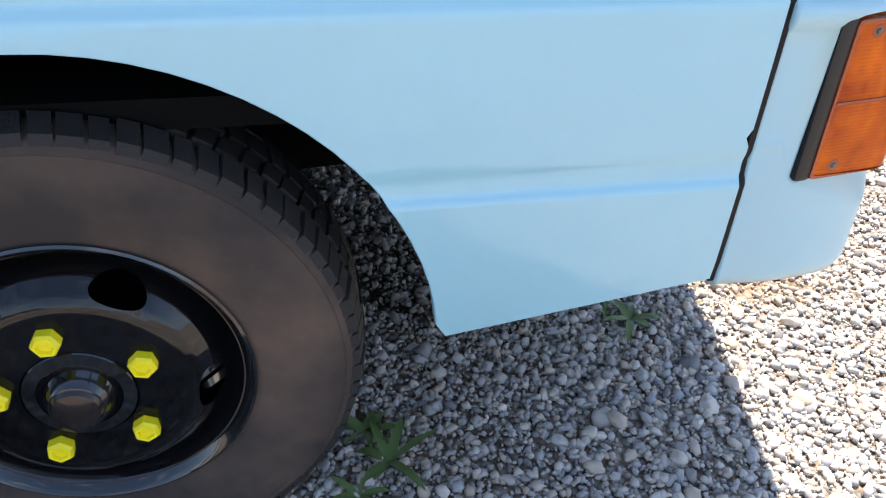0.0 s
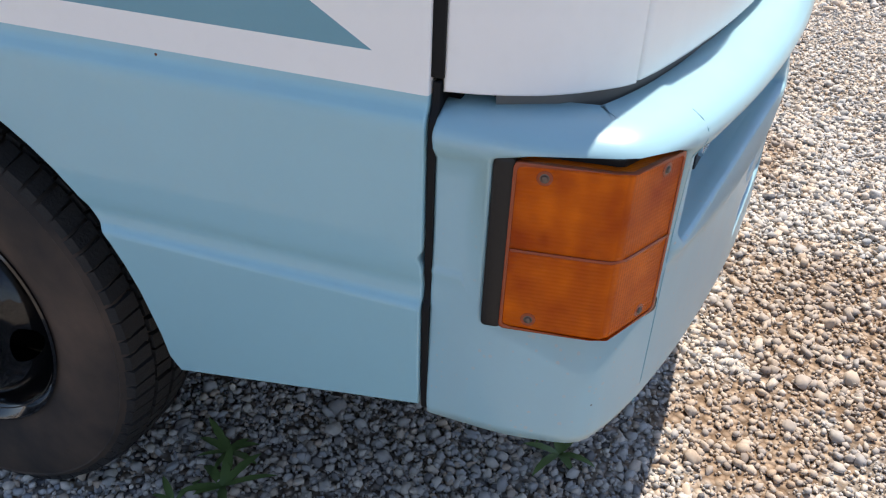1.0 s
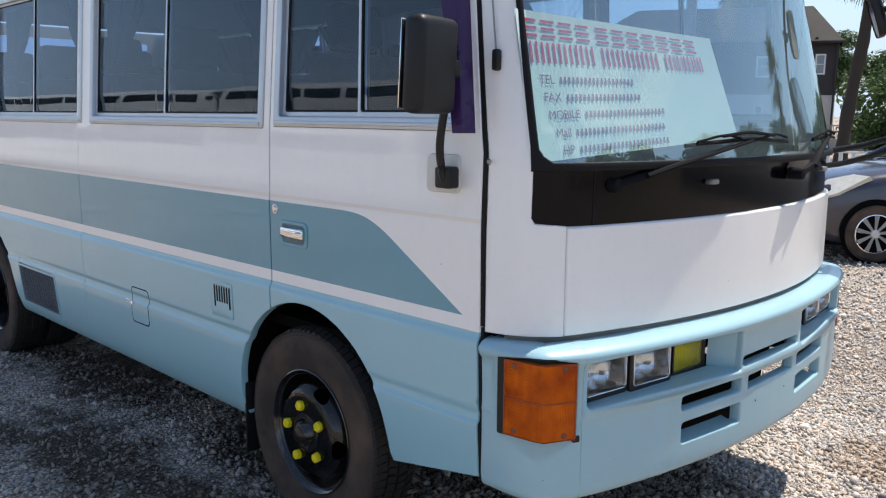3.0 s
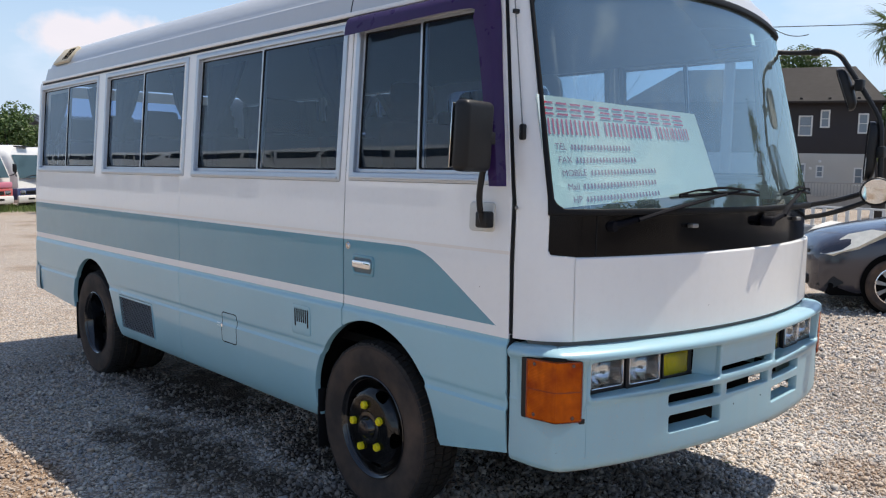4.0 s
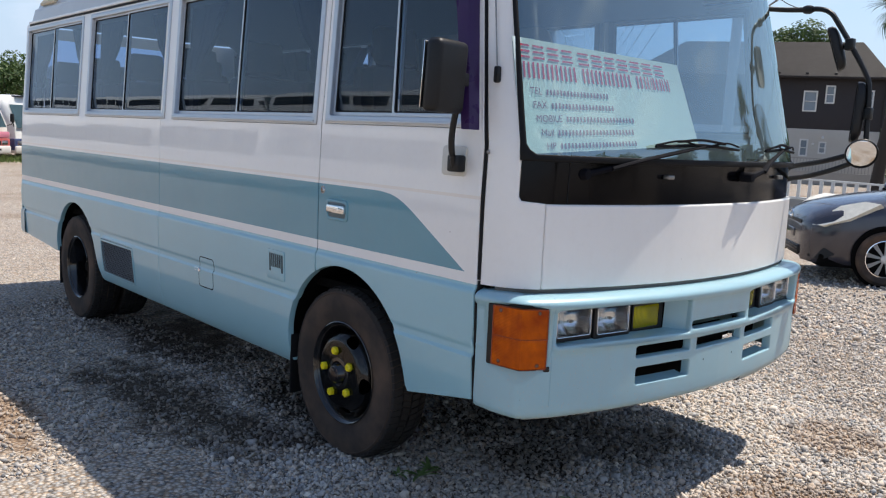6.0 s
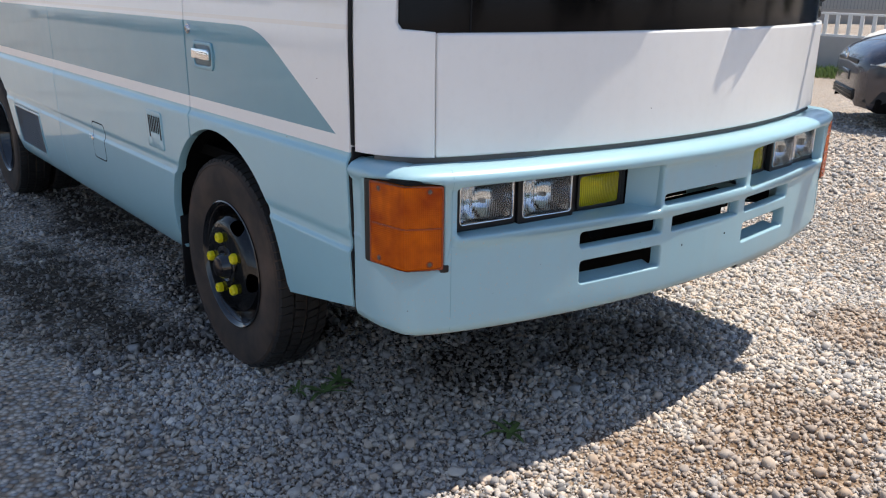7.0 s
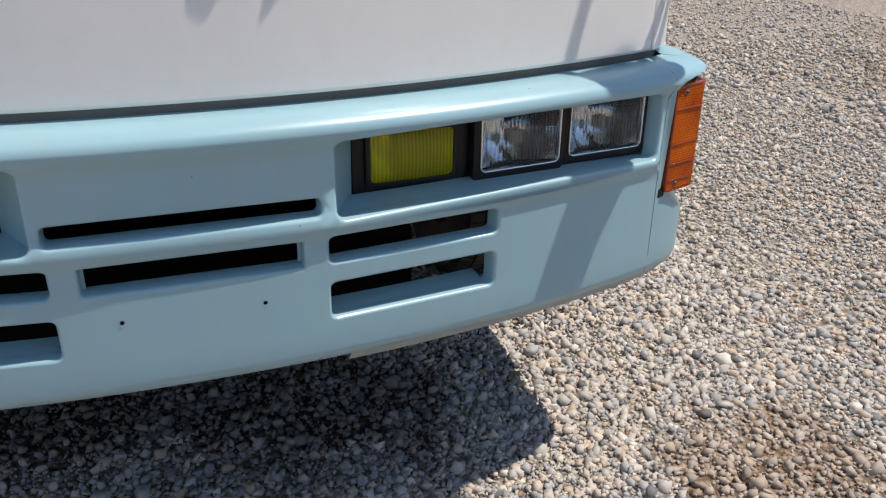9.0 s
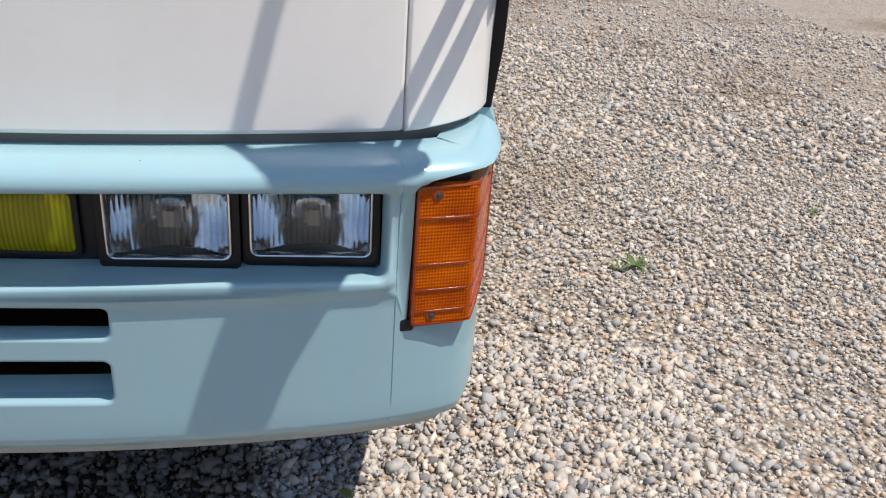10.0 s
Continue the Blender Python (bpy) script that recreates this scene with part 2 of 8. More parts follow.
# worn patches of the lot, centre and half lengths: dry brown earth in the open; damp dark earth along and under the
# bus, whose colour also deepens the bus's shade
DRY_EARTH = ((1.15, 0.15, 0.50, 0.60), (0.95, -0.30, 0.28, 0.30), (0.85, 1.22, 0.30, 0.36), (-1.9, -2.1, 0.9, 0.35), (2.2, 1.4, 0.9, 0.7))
DAMP_AND_SHADE = ((0.25, 0.20, 0.45, 0.40), (-0.75, -1.05, 0.35, 0.30), (-1.7, -1.30, 1.1, 0.42), (-1.0, -0.62, 0.85, 0.45), (-1.0, -1.25, 0.6, 0.35), (-2.9, -0.7, 1.4, 0.5), (0.10, -0.28, 0.35, 0.30), (-0.25, 0.05, 0.6, 0.6), (0.38, 0.45, 0.30, 0.20))


def gravel_material(name, loose):
    m, n, l, b = nodes_of(name)
    if loose:
        g = n.new("ShaderNodeNewGeometry")
        rnd = g.outputs["Random Per Island"]
    else:
        tc = n.new("ShaderNodeTexCoord")
        v = n.new("ShaderNodeTexVoronoi")
        v.inputs["Scale"].default_value = 55.0
        l.new(tc.outputs["Object"], v.inputs["Vector"])
        sep = n.new("ShaderNodeSeparateColor")
        l.new(v.outputs["Color"], sep.inputs["Color"])
        rnd = sep.outputs["Red"]
    k = n.new("ShaderNodeValToRGB")
    e = k.color_ramp.elements
    tones = ((0.0, (0.17, 0.175, 0.19)), (0.12, (0.44, 0.44, 0.45)), (0.35, (0.66, 0.615, 0.565)), (0.52, (0.42, 0.44, 0.47)),
             (0.72, (0.70, 0.645, 0.58)), (0.90, (0.56, 0.45, 0.36)), (1.0, (0.86, 0.81, 0.75)))
    e[0].position, e[0].color = tones[0][0], (*tones[0][1], 1)
    e[1].position, e[1].color = tones[-1][0], (*tones[-1][1], 1)
    for p, c in tones[1:-1]:
        q = e.new(p)
        q.color = (*c, 1)
    l.new(rnd, k.inputs["Fac"])
    c = k.outputs["Color"]
    f = noise_node(n, l, 60.0, 4.0)
    c = mix_node(n, l, 0.5, c, mix_node(n, l, f, (0.55, 0.55, 0.55), (1.25, 1.25, 1.25)), "MULTIPLY")
    big = noise_node(n, l, 0.55, 5.0)
    edge = noise_node(n, l, 5.5, 6.0, rough=0.65)
    tx = n.new("ShaderNodeTexCoord")
    sx = n.new("ShaderNodeSeparateXYZ")
    l.new(tx.outputs["Object"], sx.inputs["Vector"])
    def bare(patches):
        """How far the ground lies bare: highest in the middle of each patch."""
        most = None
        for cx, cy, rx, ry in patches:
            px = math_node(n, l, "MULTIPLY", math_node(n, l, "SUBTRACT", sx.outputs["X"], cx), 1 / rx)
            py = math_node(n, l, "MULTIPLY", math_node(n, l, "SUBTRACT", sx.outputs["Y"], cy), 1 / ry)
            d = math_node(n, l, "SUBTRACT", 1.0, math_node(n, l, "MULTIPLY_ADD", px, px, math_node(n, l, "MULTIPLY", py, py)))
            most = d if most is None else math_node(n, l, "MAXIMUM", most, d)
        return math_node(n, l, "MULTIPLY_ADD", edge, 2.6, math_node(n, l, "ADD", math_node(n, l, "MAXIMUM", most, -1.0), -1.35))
    soil = math_node(n, l, "MULTIPLY", ramp_node(n, l, big, 0.52, 0.68), 0.40 if loose else 0.6)
    c = mix_node(n, l, soil, c, (0.27, 0.20, 0.14))
    dry = math_node(n, l, "MULTIPLY", ramp_node(n, l, bare(DRY_EARTH), 0.30, 0.75), 0.50 if loose else 0.85)
    c = mix_node(n, l, dry, c, (0.36, 0.265, 0.19))
    # damp earth, with the shade by and under the bus darkened in the colour
    damp_shade = math_node(n, l, "MULTIPLY", ramp_node(n, l, bare(DAMP_AND_SHADE), 0.25, 0.8), 0.62 if loose else 0.92)
    c = mix_node(n, l, damp_shade, c, (0.075, 0.058, 0.044))
    if not loose:
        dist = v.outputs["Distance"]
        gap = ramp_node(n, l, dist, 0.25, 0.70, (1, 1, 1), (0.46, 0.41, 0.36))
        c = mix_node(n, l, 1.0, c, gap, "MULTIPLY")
        h = math_node(n, l, "SUBTRACT", 1.0, dist)
        bump_node(n, l, b, h, 1.0, 0.012)
    else:
        bump_node(n, l, b, noise_node(n, l, 160.0, 3.0), 0.3, 0.001)
    c = mix_node(n, l, 1.0, c, (0.95, 0.905, 0.855) if loose else (0.98, 0.93, 0.87), "MULTIPLY")
    l.new(c, b.inputs["Base Color"])
    b.inputs["Roughness"].default_value = 0.9
    b.inputs["Specular IOR Level"].default_value = 0.2
    return m


def leaf_material(name, a, c, rough=0.5):
    m, n, l, b = nodes_of(name)
    g = n.new("ShaderNodeNewGeometry")
    k = mix_node(n, l, g.outputs["Random Per Island"], a, c)
    l.new(k, b.inputs["Base Color"])
    b.inputs["Roughness"].default_value = rough
    # thin leaves let some light through
    tl = n.new("ShaderNodeBsdfTranslucent")
    l.new(k, tl.inputs["Color"])
    ms = n.new("ShaderNodeMixShader")
    ms.inputs["Fac"].default_value = 0.35
    l.new(b.outputs["BSDF"], ms.inputs[1])
    l.new(tl.outputs["BSDF"], ms.inputs[2])
    l.new(ms.outputs["Shader"], n["Material Output"].inputs["Surface"])
    return m


M_SIDE = side_paint()
M_WHITE = paint("white_paint", WHITE, 0.04, 0.28, ((14.0, 0.10, 0.035, (0.10, 0.08, 0.07)),))
M_ROOF = paint("roof_paint", (0.56, 0.565, 0.56), 0.08, 0.3)
M_BLUE = paint("pale_blue_paint", (0.31, 0.50, 0.565), 0.16, 0.26, ((150.0, 0.30, 0.42, (0.44, 0.46, 0.45), 1.6), (60.0, 0.05, 0.10, (0.10, 0.09, 0.08))))
M_LIP = plain("dusty_blue_lip", (0.34, 0.40, 0.40), 0.6, vary=0.2, scale=20)
M_BLACK = plain("black_gloss", (0.003, 0.003, 0.004), 0.10, spec=0.18)
M_WIPER = plain("matt_wiper_black", (0.007, 0.007, 0.010), 0.7, spec=0.08)
M_RUBBER = plain("rubber_seal", (0.008, 0.008, 0.009), 0.6, bump=0.2, spec=0.2)
M_DARK = plain("underbody_black", (0.005, 0.005, 0.005), 0.9, bump=0.3, spec=0.04)
M_PLASTIC = plain("black_plastic", (0.008, 0.008, 0.009), 0.42, bump=0.25, scale=30, spec=0.35)
M_ALU = plain("brushed_aluminium", (0.52, 0.54, 0.57), 0.38, metal=0.85, vary=0.08, scale=40)
M_CHROME = plain("chrome", (0.78, 0.79, 0.80), 0.07, metal=1.0, vary=0.04)
M_STEEL = plain("dull_steel", (0.30, 0.29, 0.28), 0.45, metal=0.9, vary=0.25)
M_BRONZE = plain("dusty_bronze", (0.040, 0.032, 0.030), 0.14, metal=0.6, vary=0.5)
M_RIM = plain("black_wheel_enamel", (0.006, 0.006, 0.007), 0.07, vary=0.2, coat=0.5)
M_NUT = plain("yellow_nut_paint", (0.85, 0.70, 0.01), 0.4, vary=0.1, scale=60)
M_PURPLE = plain("purple_acrylic", (0.080, 0.034, 0.150), 0.28, vary=0.1, coat=0.25)
M_TINT = glass("tinted_window_glass", (0.42, 0.53, 0.70), 0.0, 1.52, 0.022)
next(k for k in M_TINT.node_tree.nodes if k.type == "BSDF_GLOSSY").inputs["Color"].default_value = (0.74, 0.86, 1.0, 1)
M_WIND = glass("windscreen_glass", (0.76, 0.92, 0.93), 0.0, 2.9, 0.105)
next(k for k in M_WIND.node_tree.nodes if k.type == "BSDF_GLOSSY").inputs["Color"].default_value = (0.78, 0.95, 1.0, 1)
M_AMBER = amber()
M_AMBERDARK = plain("dark_amber_plastic", (0.26, 0.034, 0.002), 0.25, vary=0.12, coat=0.3)
M_HEADGLASS = fluted("fluted_headlamp_glass", (0.96, 0.98, 0.98), (0.80, 0.83, 0.84), 42.0, 0.035)
M_YELLOW = fluted("yellow_fog_lens", (0.98, 0.88, 0.004), (0.60, 0.52, 0.0), 48.0, 0.32)
M_REFLECT = plain("lamp_reflector", (0.80, 0.82, 0.85), 0.10, metal=1.0, vary=0.06)
M_SCREW = plain("rusty_screw", (0.12, 0.10, 0.09), 0.35, metal=0.8, vary=0.4)
M_SEAT = plain("seat_cloth", (0.035, 0.04, 0.055), 0.9, bump=0.4, scale=40)
M_TRIM = plain("grey_interior_trim", (0.33, 0.37, 0.40), 0.7)
M_DASH = plain("dashboard_grey", (0.15, 0.16, 0.17), 0.6, bump=0.3, scale=50)
M_CURTAIN = plain("navy_curtain", (0.030, 0.040, 0.070), 0.95, vary=0.3)
M_SIGN = plain("white_sign_board", (0.70, 0.82, 0.80), 0.5, vary=0.03)
M_RED = plain("red_print", (0.62, 0.035, 0.07), 0.5, vary=0.05)
M_GREY = plain("maroon_print", (0.28, 0.10, 0.14), 0.5, vary=0.05)


def tyre_material():
    m, n, l, b = nodes_of("dusty_tyre_rubber")
    f = noise_node(n, l, 5.0, 6.0)
    c = mix_node(n, l, ramp_node(n, l, f, 0.38, 0.72), (0.032, 0.026, 0.023), (0.125, 0.082, 0.058))
    g = noise_node(n, l, 70.0, 3.0)
    c = mix_node(n, l, math_node(n, l, "MULTIPLY", g, 0.3), c, (0.045, 0.037, 0.032))
    l.new(c, b.inputs["Base Color"])
    b.inputs["Roughness"].default_value = 0.82
    b.inputs["Specular IOR Level"].default_value = 0.3
    bump_node(n, l, b, g, 0.3, 0.001)
    return m


M_TYRE = tyre_material()
M_TREAD = plain("worn_tread_rubber", (0.020, 0.018, 0.017), 0.75, vary=0.5, scale=26, bump=0.8, spec=0.35)
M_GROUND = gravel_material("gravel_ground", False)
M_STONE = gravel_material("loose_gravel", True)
M_WEED = leaf_material("weed_leaf", (0.085, 0.145, 0.035), (0.20, 0.27, 0.09))
M_FOLIAGE = leaf_material("tree_leaf", (0.035, 0.075, 0.018), (0.10, 0.155, 0.04))
M_PALM = leaf_material("palm_leaf", (0.05, 0.085, 0.03), (0.11, 0.15, 0.05))
M_DEADLEAF = leaf_material("dead_palm_leaf", (0.20, 0.15, 0.09), (0.30, 0.23, 0.14), 0.8)
M_BARK = plain("bark", (0.038, 0.029, 0.023), 0.9, vary=0.35, bump=0.6, scale=9)
M_CONCRETE = plain("concrete", (0.36, 0.34, 0.31), 0.85, vary=0.15, bump=0.3, scale=3)
M_FENCE = plain("white_fence_paint", (0.70, 0.69, 0.66), 0.55, vary=0.08)
M_WALLDARK = plain("dark_brown_siding", (0.035, 0.030, 0.032), 0.75, vary=0.12, scale=2)
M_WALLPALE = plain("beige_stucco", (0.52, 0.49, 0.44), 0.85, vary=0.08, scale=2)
M_ROOFTILE = plain("brown_roof_sheet", (0.024, 0.018, 0.016), 0.7, vary=0.15, scale=3)
M_TILE = plain("grey_roof_tile", (0.13, 0.135, 0.145), 0.6, vary=0.2, scale=4)
M_CARPAINT = plain("dark_violet_grey_car_paint", (0.045, 0.043, 0.055), 0.25, metal=0.35, vary=0.06, coat=0.8)
M_POLE = plain("weathered_concrete_pole", (0.36, 0.35, 0.34), 0.8, vary=0.1)
M_CABLE = plain("cable_black", (0.012, 0.012, 0.013), 0.7)


# ---------------------------------------------------------------- mesh helpers
def part(name, bm, material, parent=None, label="", sharp=35.0):
    """Links a bmesh as one mesh object, under a thing or a part."""
    me = bpy.data.meshes.new(name)
    bmesh.ops.recalc_face_normals(bm, faces=bm.faces[:])
    bm.to_mesh(me)
    bm.free()
    for p in me.polygons:
        p.use_smooth = True
    me.set_sharp_from_angle(angle=radians(sharp))
    if "true_normal" in me.attributes:
        nv = [0.0] * (3 * len(me.vertices))
        me.attributes["true_normal"].data.foreach_get("vector", nv)
        if any(nv):
            me.normals_split_custom_set_from_vertices([tuple(nv[i:i + 3]) for i in range(0, len(nv), 3)])
        me.attributes.remove(me.attributes["true_normal"])
    me.materials.append(material)
    ob = new(name, me)
    if parent is not None:
        ob.parent = parent
    if label:
        ob["label"] = label
    return ob


def raw(name, verts, faces, material, parent=None, label="", smooth=False):
    me = bpy.data.meshes.new(name)
    me.from_pydata([tuple(v) for v in verts], [], faces)
    me.update()
    if smooth:
        for p in me.polygons:
            p.use_smooth = True
        me.set_sharp_from_angle(angle=radians(35))
    me.materials.append(material)
    ob = new(name, me)
    if parent is not None:
        ob.parent = parent
    if label:
        ob["label"] = label
    return ob


def thing(name, label, category, m=None, group="", kind=""):
    ob = new(name)
    ob.empty_display_size = 0.2
    if m is not None:
        ob.matrix_world = m
    return tagged(ob, label, category, group, kind)


def add_box(bm, lo, hi, bevel=0.0, m=None, segments=2):
    r = bmesh.ops.create_cube(bm, size=1.0)
    vs = r["verts"]
    for v in vs:
        v.co = Vector([(a + b) / 2 + c * (b - a) for a, b, c in zip(lo, hi, v.co)])
    if m is not None:
        for v in vs:
            v.co = m @ v.co
    if bevel:
        es = list({e for v in vs for e in v.link_edges})
        bmesh.ops.bevel(bm, geom=es, offset=bevel, segments=segments, profile=0.5, affect="EDGES")
    return bm


def box(lo, hi, bevel=0.0, m=None, segments=2):
    return add_box(bmesh.new(), lo, hi, bevel, m, segments)


def add_lathe(bm, profile, steps=48, axis="y", centre=(0, 0, 0)):
    """Turns (radius, along) points round an axis."""
    rings = []
    for i in range(steps):
        a = 2 * math.pi * i / steps
        ring = []
        for r, h in profile:
            c, s = r * math.cos(a), r * math.sin(a)
            p = {"x": (h, c, s), "y": (c, h, s), "z": (c, s, h)}[axis]
            ring.append(bm.verts.new(Vector(p) + Vector(centre)))
        rings.append(ring)
    for i in range(steps):
        a, b = rings[i], rings[(i + 1) % steps]
        for j in range(len(profile) - 1):
            bm.faces.new((a[j], a[j + 1], b[j + 1], b[j]))
    bmesh.ops.remove_doubles(bm, verts=bm.verts[:], dist=1e-6)
    return bm


def lathe(profile, steps=48, axis="y", centre=(0, 0, 0)):
    return add_lathe(bmesh.new(), profile, steps, axis, centre)


def smooth_path(points, steps=6):
    """A rounded polyline through the points."""
    p = [Vector(v) for v in points]
    if len(p) < 3:
        return p
    p = [2 * p[0] - p[1]] + p + [2 * p[-1] - p[-2]]
    out = []
    for i in range(1, len(p) - 2):
        for k in range(steps):
            t = k / steps
            a, b, c, d = p[i - 1], p[i], p[i + 1], p[i + 2]
            out.append(0.5 * ((2 * b) + (c - a) * t + (2 * a - 5 * b + 4 * c - d) * t * t + (3 * b - a - 3 * c + d) * t ** 3))
    out.append(p[-2])
    return out


def add_tube(bm, points, radius, sides=8, smooth=6, taper=1.0, flat=1.0):
    path = smooth_path(points, smooth) if smooth else [Vector(v) for v in points]
    prev = None
    up = Vector((0, 0, 1))
    for i, p in enumerate(path):
        d = (path[min(i + 1, len(path) - 1)] - path[max(i - 1, 0)]).normalized()
        if abs(d.dot(up)) > 0.95:
            up = Vector((1, 0, 0))
        side = d.cross(up).normalized()
        top = side.cross(d).normalized()
        r = radius * (1 + (taper - 1) * i / max(1, len(path) - 1))
        ring = [bm.verts.new(p + side * r * math.cos(2 * math.pi * k / sides) + top * r * flat * math.sin(2 * math.pi * k / sides)) for k in range(sides)]
        if prev:
            for k in range(sides):
                bm.faces.new((prev[k], prev[(k + 1) % sides], ring[(k + 1) % sides], ring[k]))
        else:
            bm.faces.new(ring[::-1])
        prev = ring
    bm.faces.new(prev)
    return bm


def tube(points, radius, sides=8, smooth=6, taper=1.0, flat=1.0):
    return add_tube(bmesh.new(), points, radius, sides, smooth, taper, flat)


def rounded_rect(x0, z0, x1, z1, r, n=4):
    out = []
    for cx, cz, a0 in ((x1 - r, z1 - r, 0), (x0 + r, z1 - r, 90), (x0 + r, z0 + r, 180), (x1 - r, z0 + r, 270)):
        for k in range(n + 1):
            a = radians(a0 + 90 * k / n)
            out.append((cx + r * math.cos(a), cz + r * math.sin(a)))
    return out


def resample(loop, step):
    out = []
    for i, a in enumerate(loop):
        b = loop[(i + 1) % len(loop)]
        n = max(1, int(math.hypot(b[0] - a[0], b[1] - a[1]) / step))
        out += [(a[0] + (b[0] - a[0]) * k / n, a[1] + (b[1] - a[1]) * k / n) for k in range(n)]
    return out


def cut_at(loop, rows):
    """The loop with extra points where it crosses the given heights."""
    out = []
    for i, a in enumerate(loop):
        b = loop[(i + 1) % len(loop)]
        out.append(a)
        if abs(b[1] - a[1]) > 1e-6:
            ts = sorted((r - a[1]) / (b[1] - a[1]) for r in rows)
            length = math.hypot(b[0] - a[0], b[1] - a[1])
            last = 0.0
            for t in ts:
                if (t - last) * length > 0.004 and (1 - t) * length > 0.004:
                    out.append((a[0] + (b[0] - a[0]) * t, a[1] + (b[1] - a[1]) * t))
                    last = t
    return out


def swap_uv(loop):
    return [(q, p) for p, q in loop]


def area_of(loop):
    return 0.5 * sum(a[0] * b[1] - b[0] * a[1] for a, b in zip(loop, loop[1:] + loop[:1]))


def grown(loop, d):
    """The loop moved outwards by d (inwards where negative)."""
    s = 1.0 if area_of(loop) > 0 else -1.0
    n = len(loop)
    out = []
    for i in range(n):
        a, b, c = Vector(loop[i - 1]), Vector(loop[i]), Vector(loop[(i + 1) % n])
        e, f = (b - a).normalized(), (c - b).normalized()
        n1, n2 = Vector((e.y, -e.x)) * s, Vector((f.y, -f.x)) * s
        k = n1 + n2
        k = k / max(0.35, k.dot(n1)) if k.length > 1e-6 else n1
        out.append((b.x + k.x * d, b.y + k.y * d))
    return out


def inside_loop(p, loop):
    x, y = p
    hit = False
    j = len(loop) - 1
    for i in range(len(loop)):
        xi, yi = loop[i]
        xj, yj = loop[j]
        if (yi > y) != (yj > y) and x < (xj - xi) * (y - yi) / (yj - yi) + xi:
            hit = not hit
        j = i
    return hit


def sheet(outline, holes, place, xs, zs, round_edge=0.004, depth=0.02, step=0.05, hole_depth=None):
    """A curved panel with rounded edges. outline and holes are loops in the panel's own (u, v); place(u, v, d) gives
    the point d below the surface. xs, zs: the lines of the inner net."""
    bm = bmesh.new()
    true = bm.verts.layers.float_vector.new("true_normal")
    out = cut_at(outline, zs)
    out = swap_uv(cut_at(swap_uv(out), xs)) if len(xs) else resample(out, step)
    out = resample(out, max(step, 0.06))
    loops = [grown(out, -round_edge)] + [grown(h, round_edge) for h in holes]
    real = [out] + [list(h) for h in holes]
    pts, edges = [], []
    for lp in loops:
        o = len(pts)
        pts += [Vector(p) for p in lp]
        edges += [(o + i, o + (i + 1) % len(lp)) for i in range(len(lp))]
    ends_a = np.array([p for lp in real for p in lp])
    ends_b = np.array([p for lp in real for p in lp[1:] + lp[:1]])
    span = ends_b - ends_a
    size = np.maximum((span ** 2).sum(1), 1e-12)
    for u in xs:
        for v in zs:
            if not inside_loop((u, v), out) or any(inside_loop((u, v), h) for h in holes):
                continue
            w = np.array((u, v)) - ends_a
            t = np.clip((w * span).sum(1) / size, 0, 1)
            if ((w - span * t[:, None]) ** 2).sum(1).min() > (round_edge * 1.5 + 0.003) ** 2:
                pts.append(Vector((u, v)))
    co, _, faces, _, _, _ = delaunay_2d_cdt(pts, edges, [], 0, 1e-6)
    top = [bm.verts.new(place(p.x, p.y, 0.0)) for p in co]
    def set_normal(v, x, y):
        k = 0.004
        du = place(x + k, y, 0.0) - place(x - k, y, 0.0)
        dv = place(x, y + k, 0.0) - place(x, y - k, 0.0)
        nn = du.cross(dv)
        away = place(x, y, -0.01) - place(x, y, 0.0)
        if nn.length > 1e-12:
            v[true] = nn.normalized() * (1 if nn.dot(away) > 0 else -1)
    if len(xs):
        for v, p in zip(top, co):
            set_normal(v, p.x, p.y)
    for f in faces:
        c = sum((co[i] for i in f), Vector((0, 0))) / len(f)
        c = (c.x, c.y)
        if inside_loop(c, loops[0]) and not any(inside_loop(c, h) for h in loops[1:]):
            try:
                bm.faces.new([top[i] for i in f])
            except ValueError:
                pass
    index = 0
    for k, (lp, edge) in enumerate(zip(loops, real)):
        n = len(lp)
        dd = depth if k == 0 or hole_depth is None else hole_depth
        mid = [((a[0] * 0.3 + b[0] * 0.7), (a[1] * 0.3 + b[1] * 0.7)) for a, b in zip(lp, edge)]
        rows = [[bm.verts.new(place(p[0], p[1], 0.0)) for p in lp],
                [bm.verts.new(place(p[0], p[1], round_edge * 0.3)) for p in mid],
                [bm.verts.new(place(p[0], p[1], round_edge)) for p in edge],
                [bm.verts.new(place(p[0], p[1], dd)) for p in edge]]
        if len(xs):
            for v, p in zip(rows[0], lp):
                set_normal(v, p[0], p[1])
        for a, b in zip(rows, rows[1:]):
            for i in range(n):
                bm.faces.new((a[i], a[(i + 1) % n], b[(i + 1) % n], b[i]))
        index += n
    bmesh.ops.remove_doubles(bm, verts=bm.verts[:], dist=2e-5)
    loose = [v for v in bm.verts if not v.link_faces]
    bmesh.ops.delete(bm, geom=loose, context="VERTS")
    return bm


def spread(a, b, n):
    return [a + (b - a) * i / (n - 1) for i in range(n)]


def interp(table, v):
    if v <= table[0][0]:
        return table[0][1]
    for (a, p), (b, q) in zip(table, table[1:]):
        if v <= b:
            return p + (q - p) * (v - a) / (b - a)
    return table[-1][1]


# ---------------------------------------------------------------- the ground
def ground_z(x, y):
    """The lot falls gently behind the bus."""
    return -0.0185 * min(max(-x - 0.6, 0.0), 45.0)


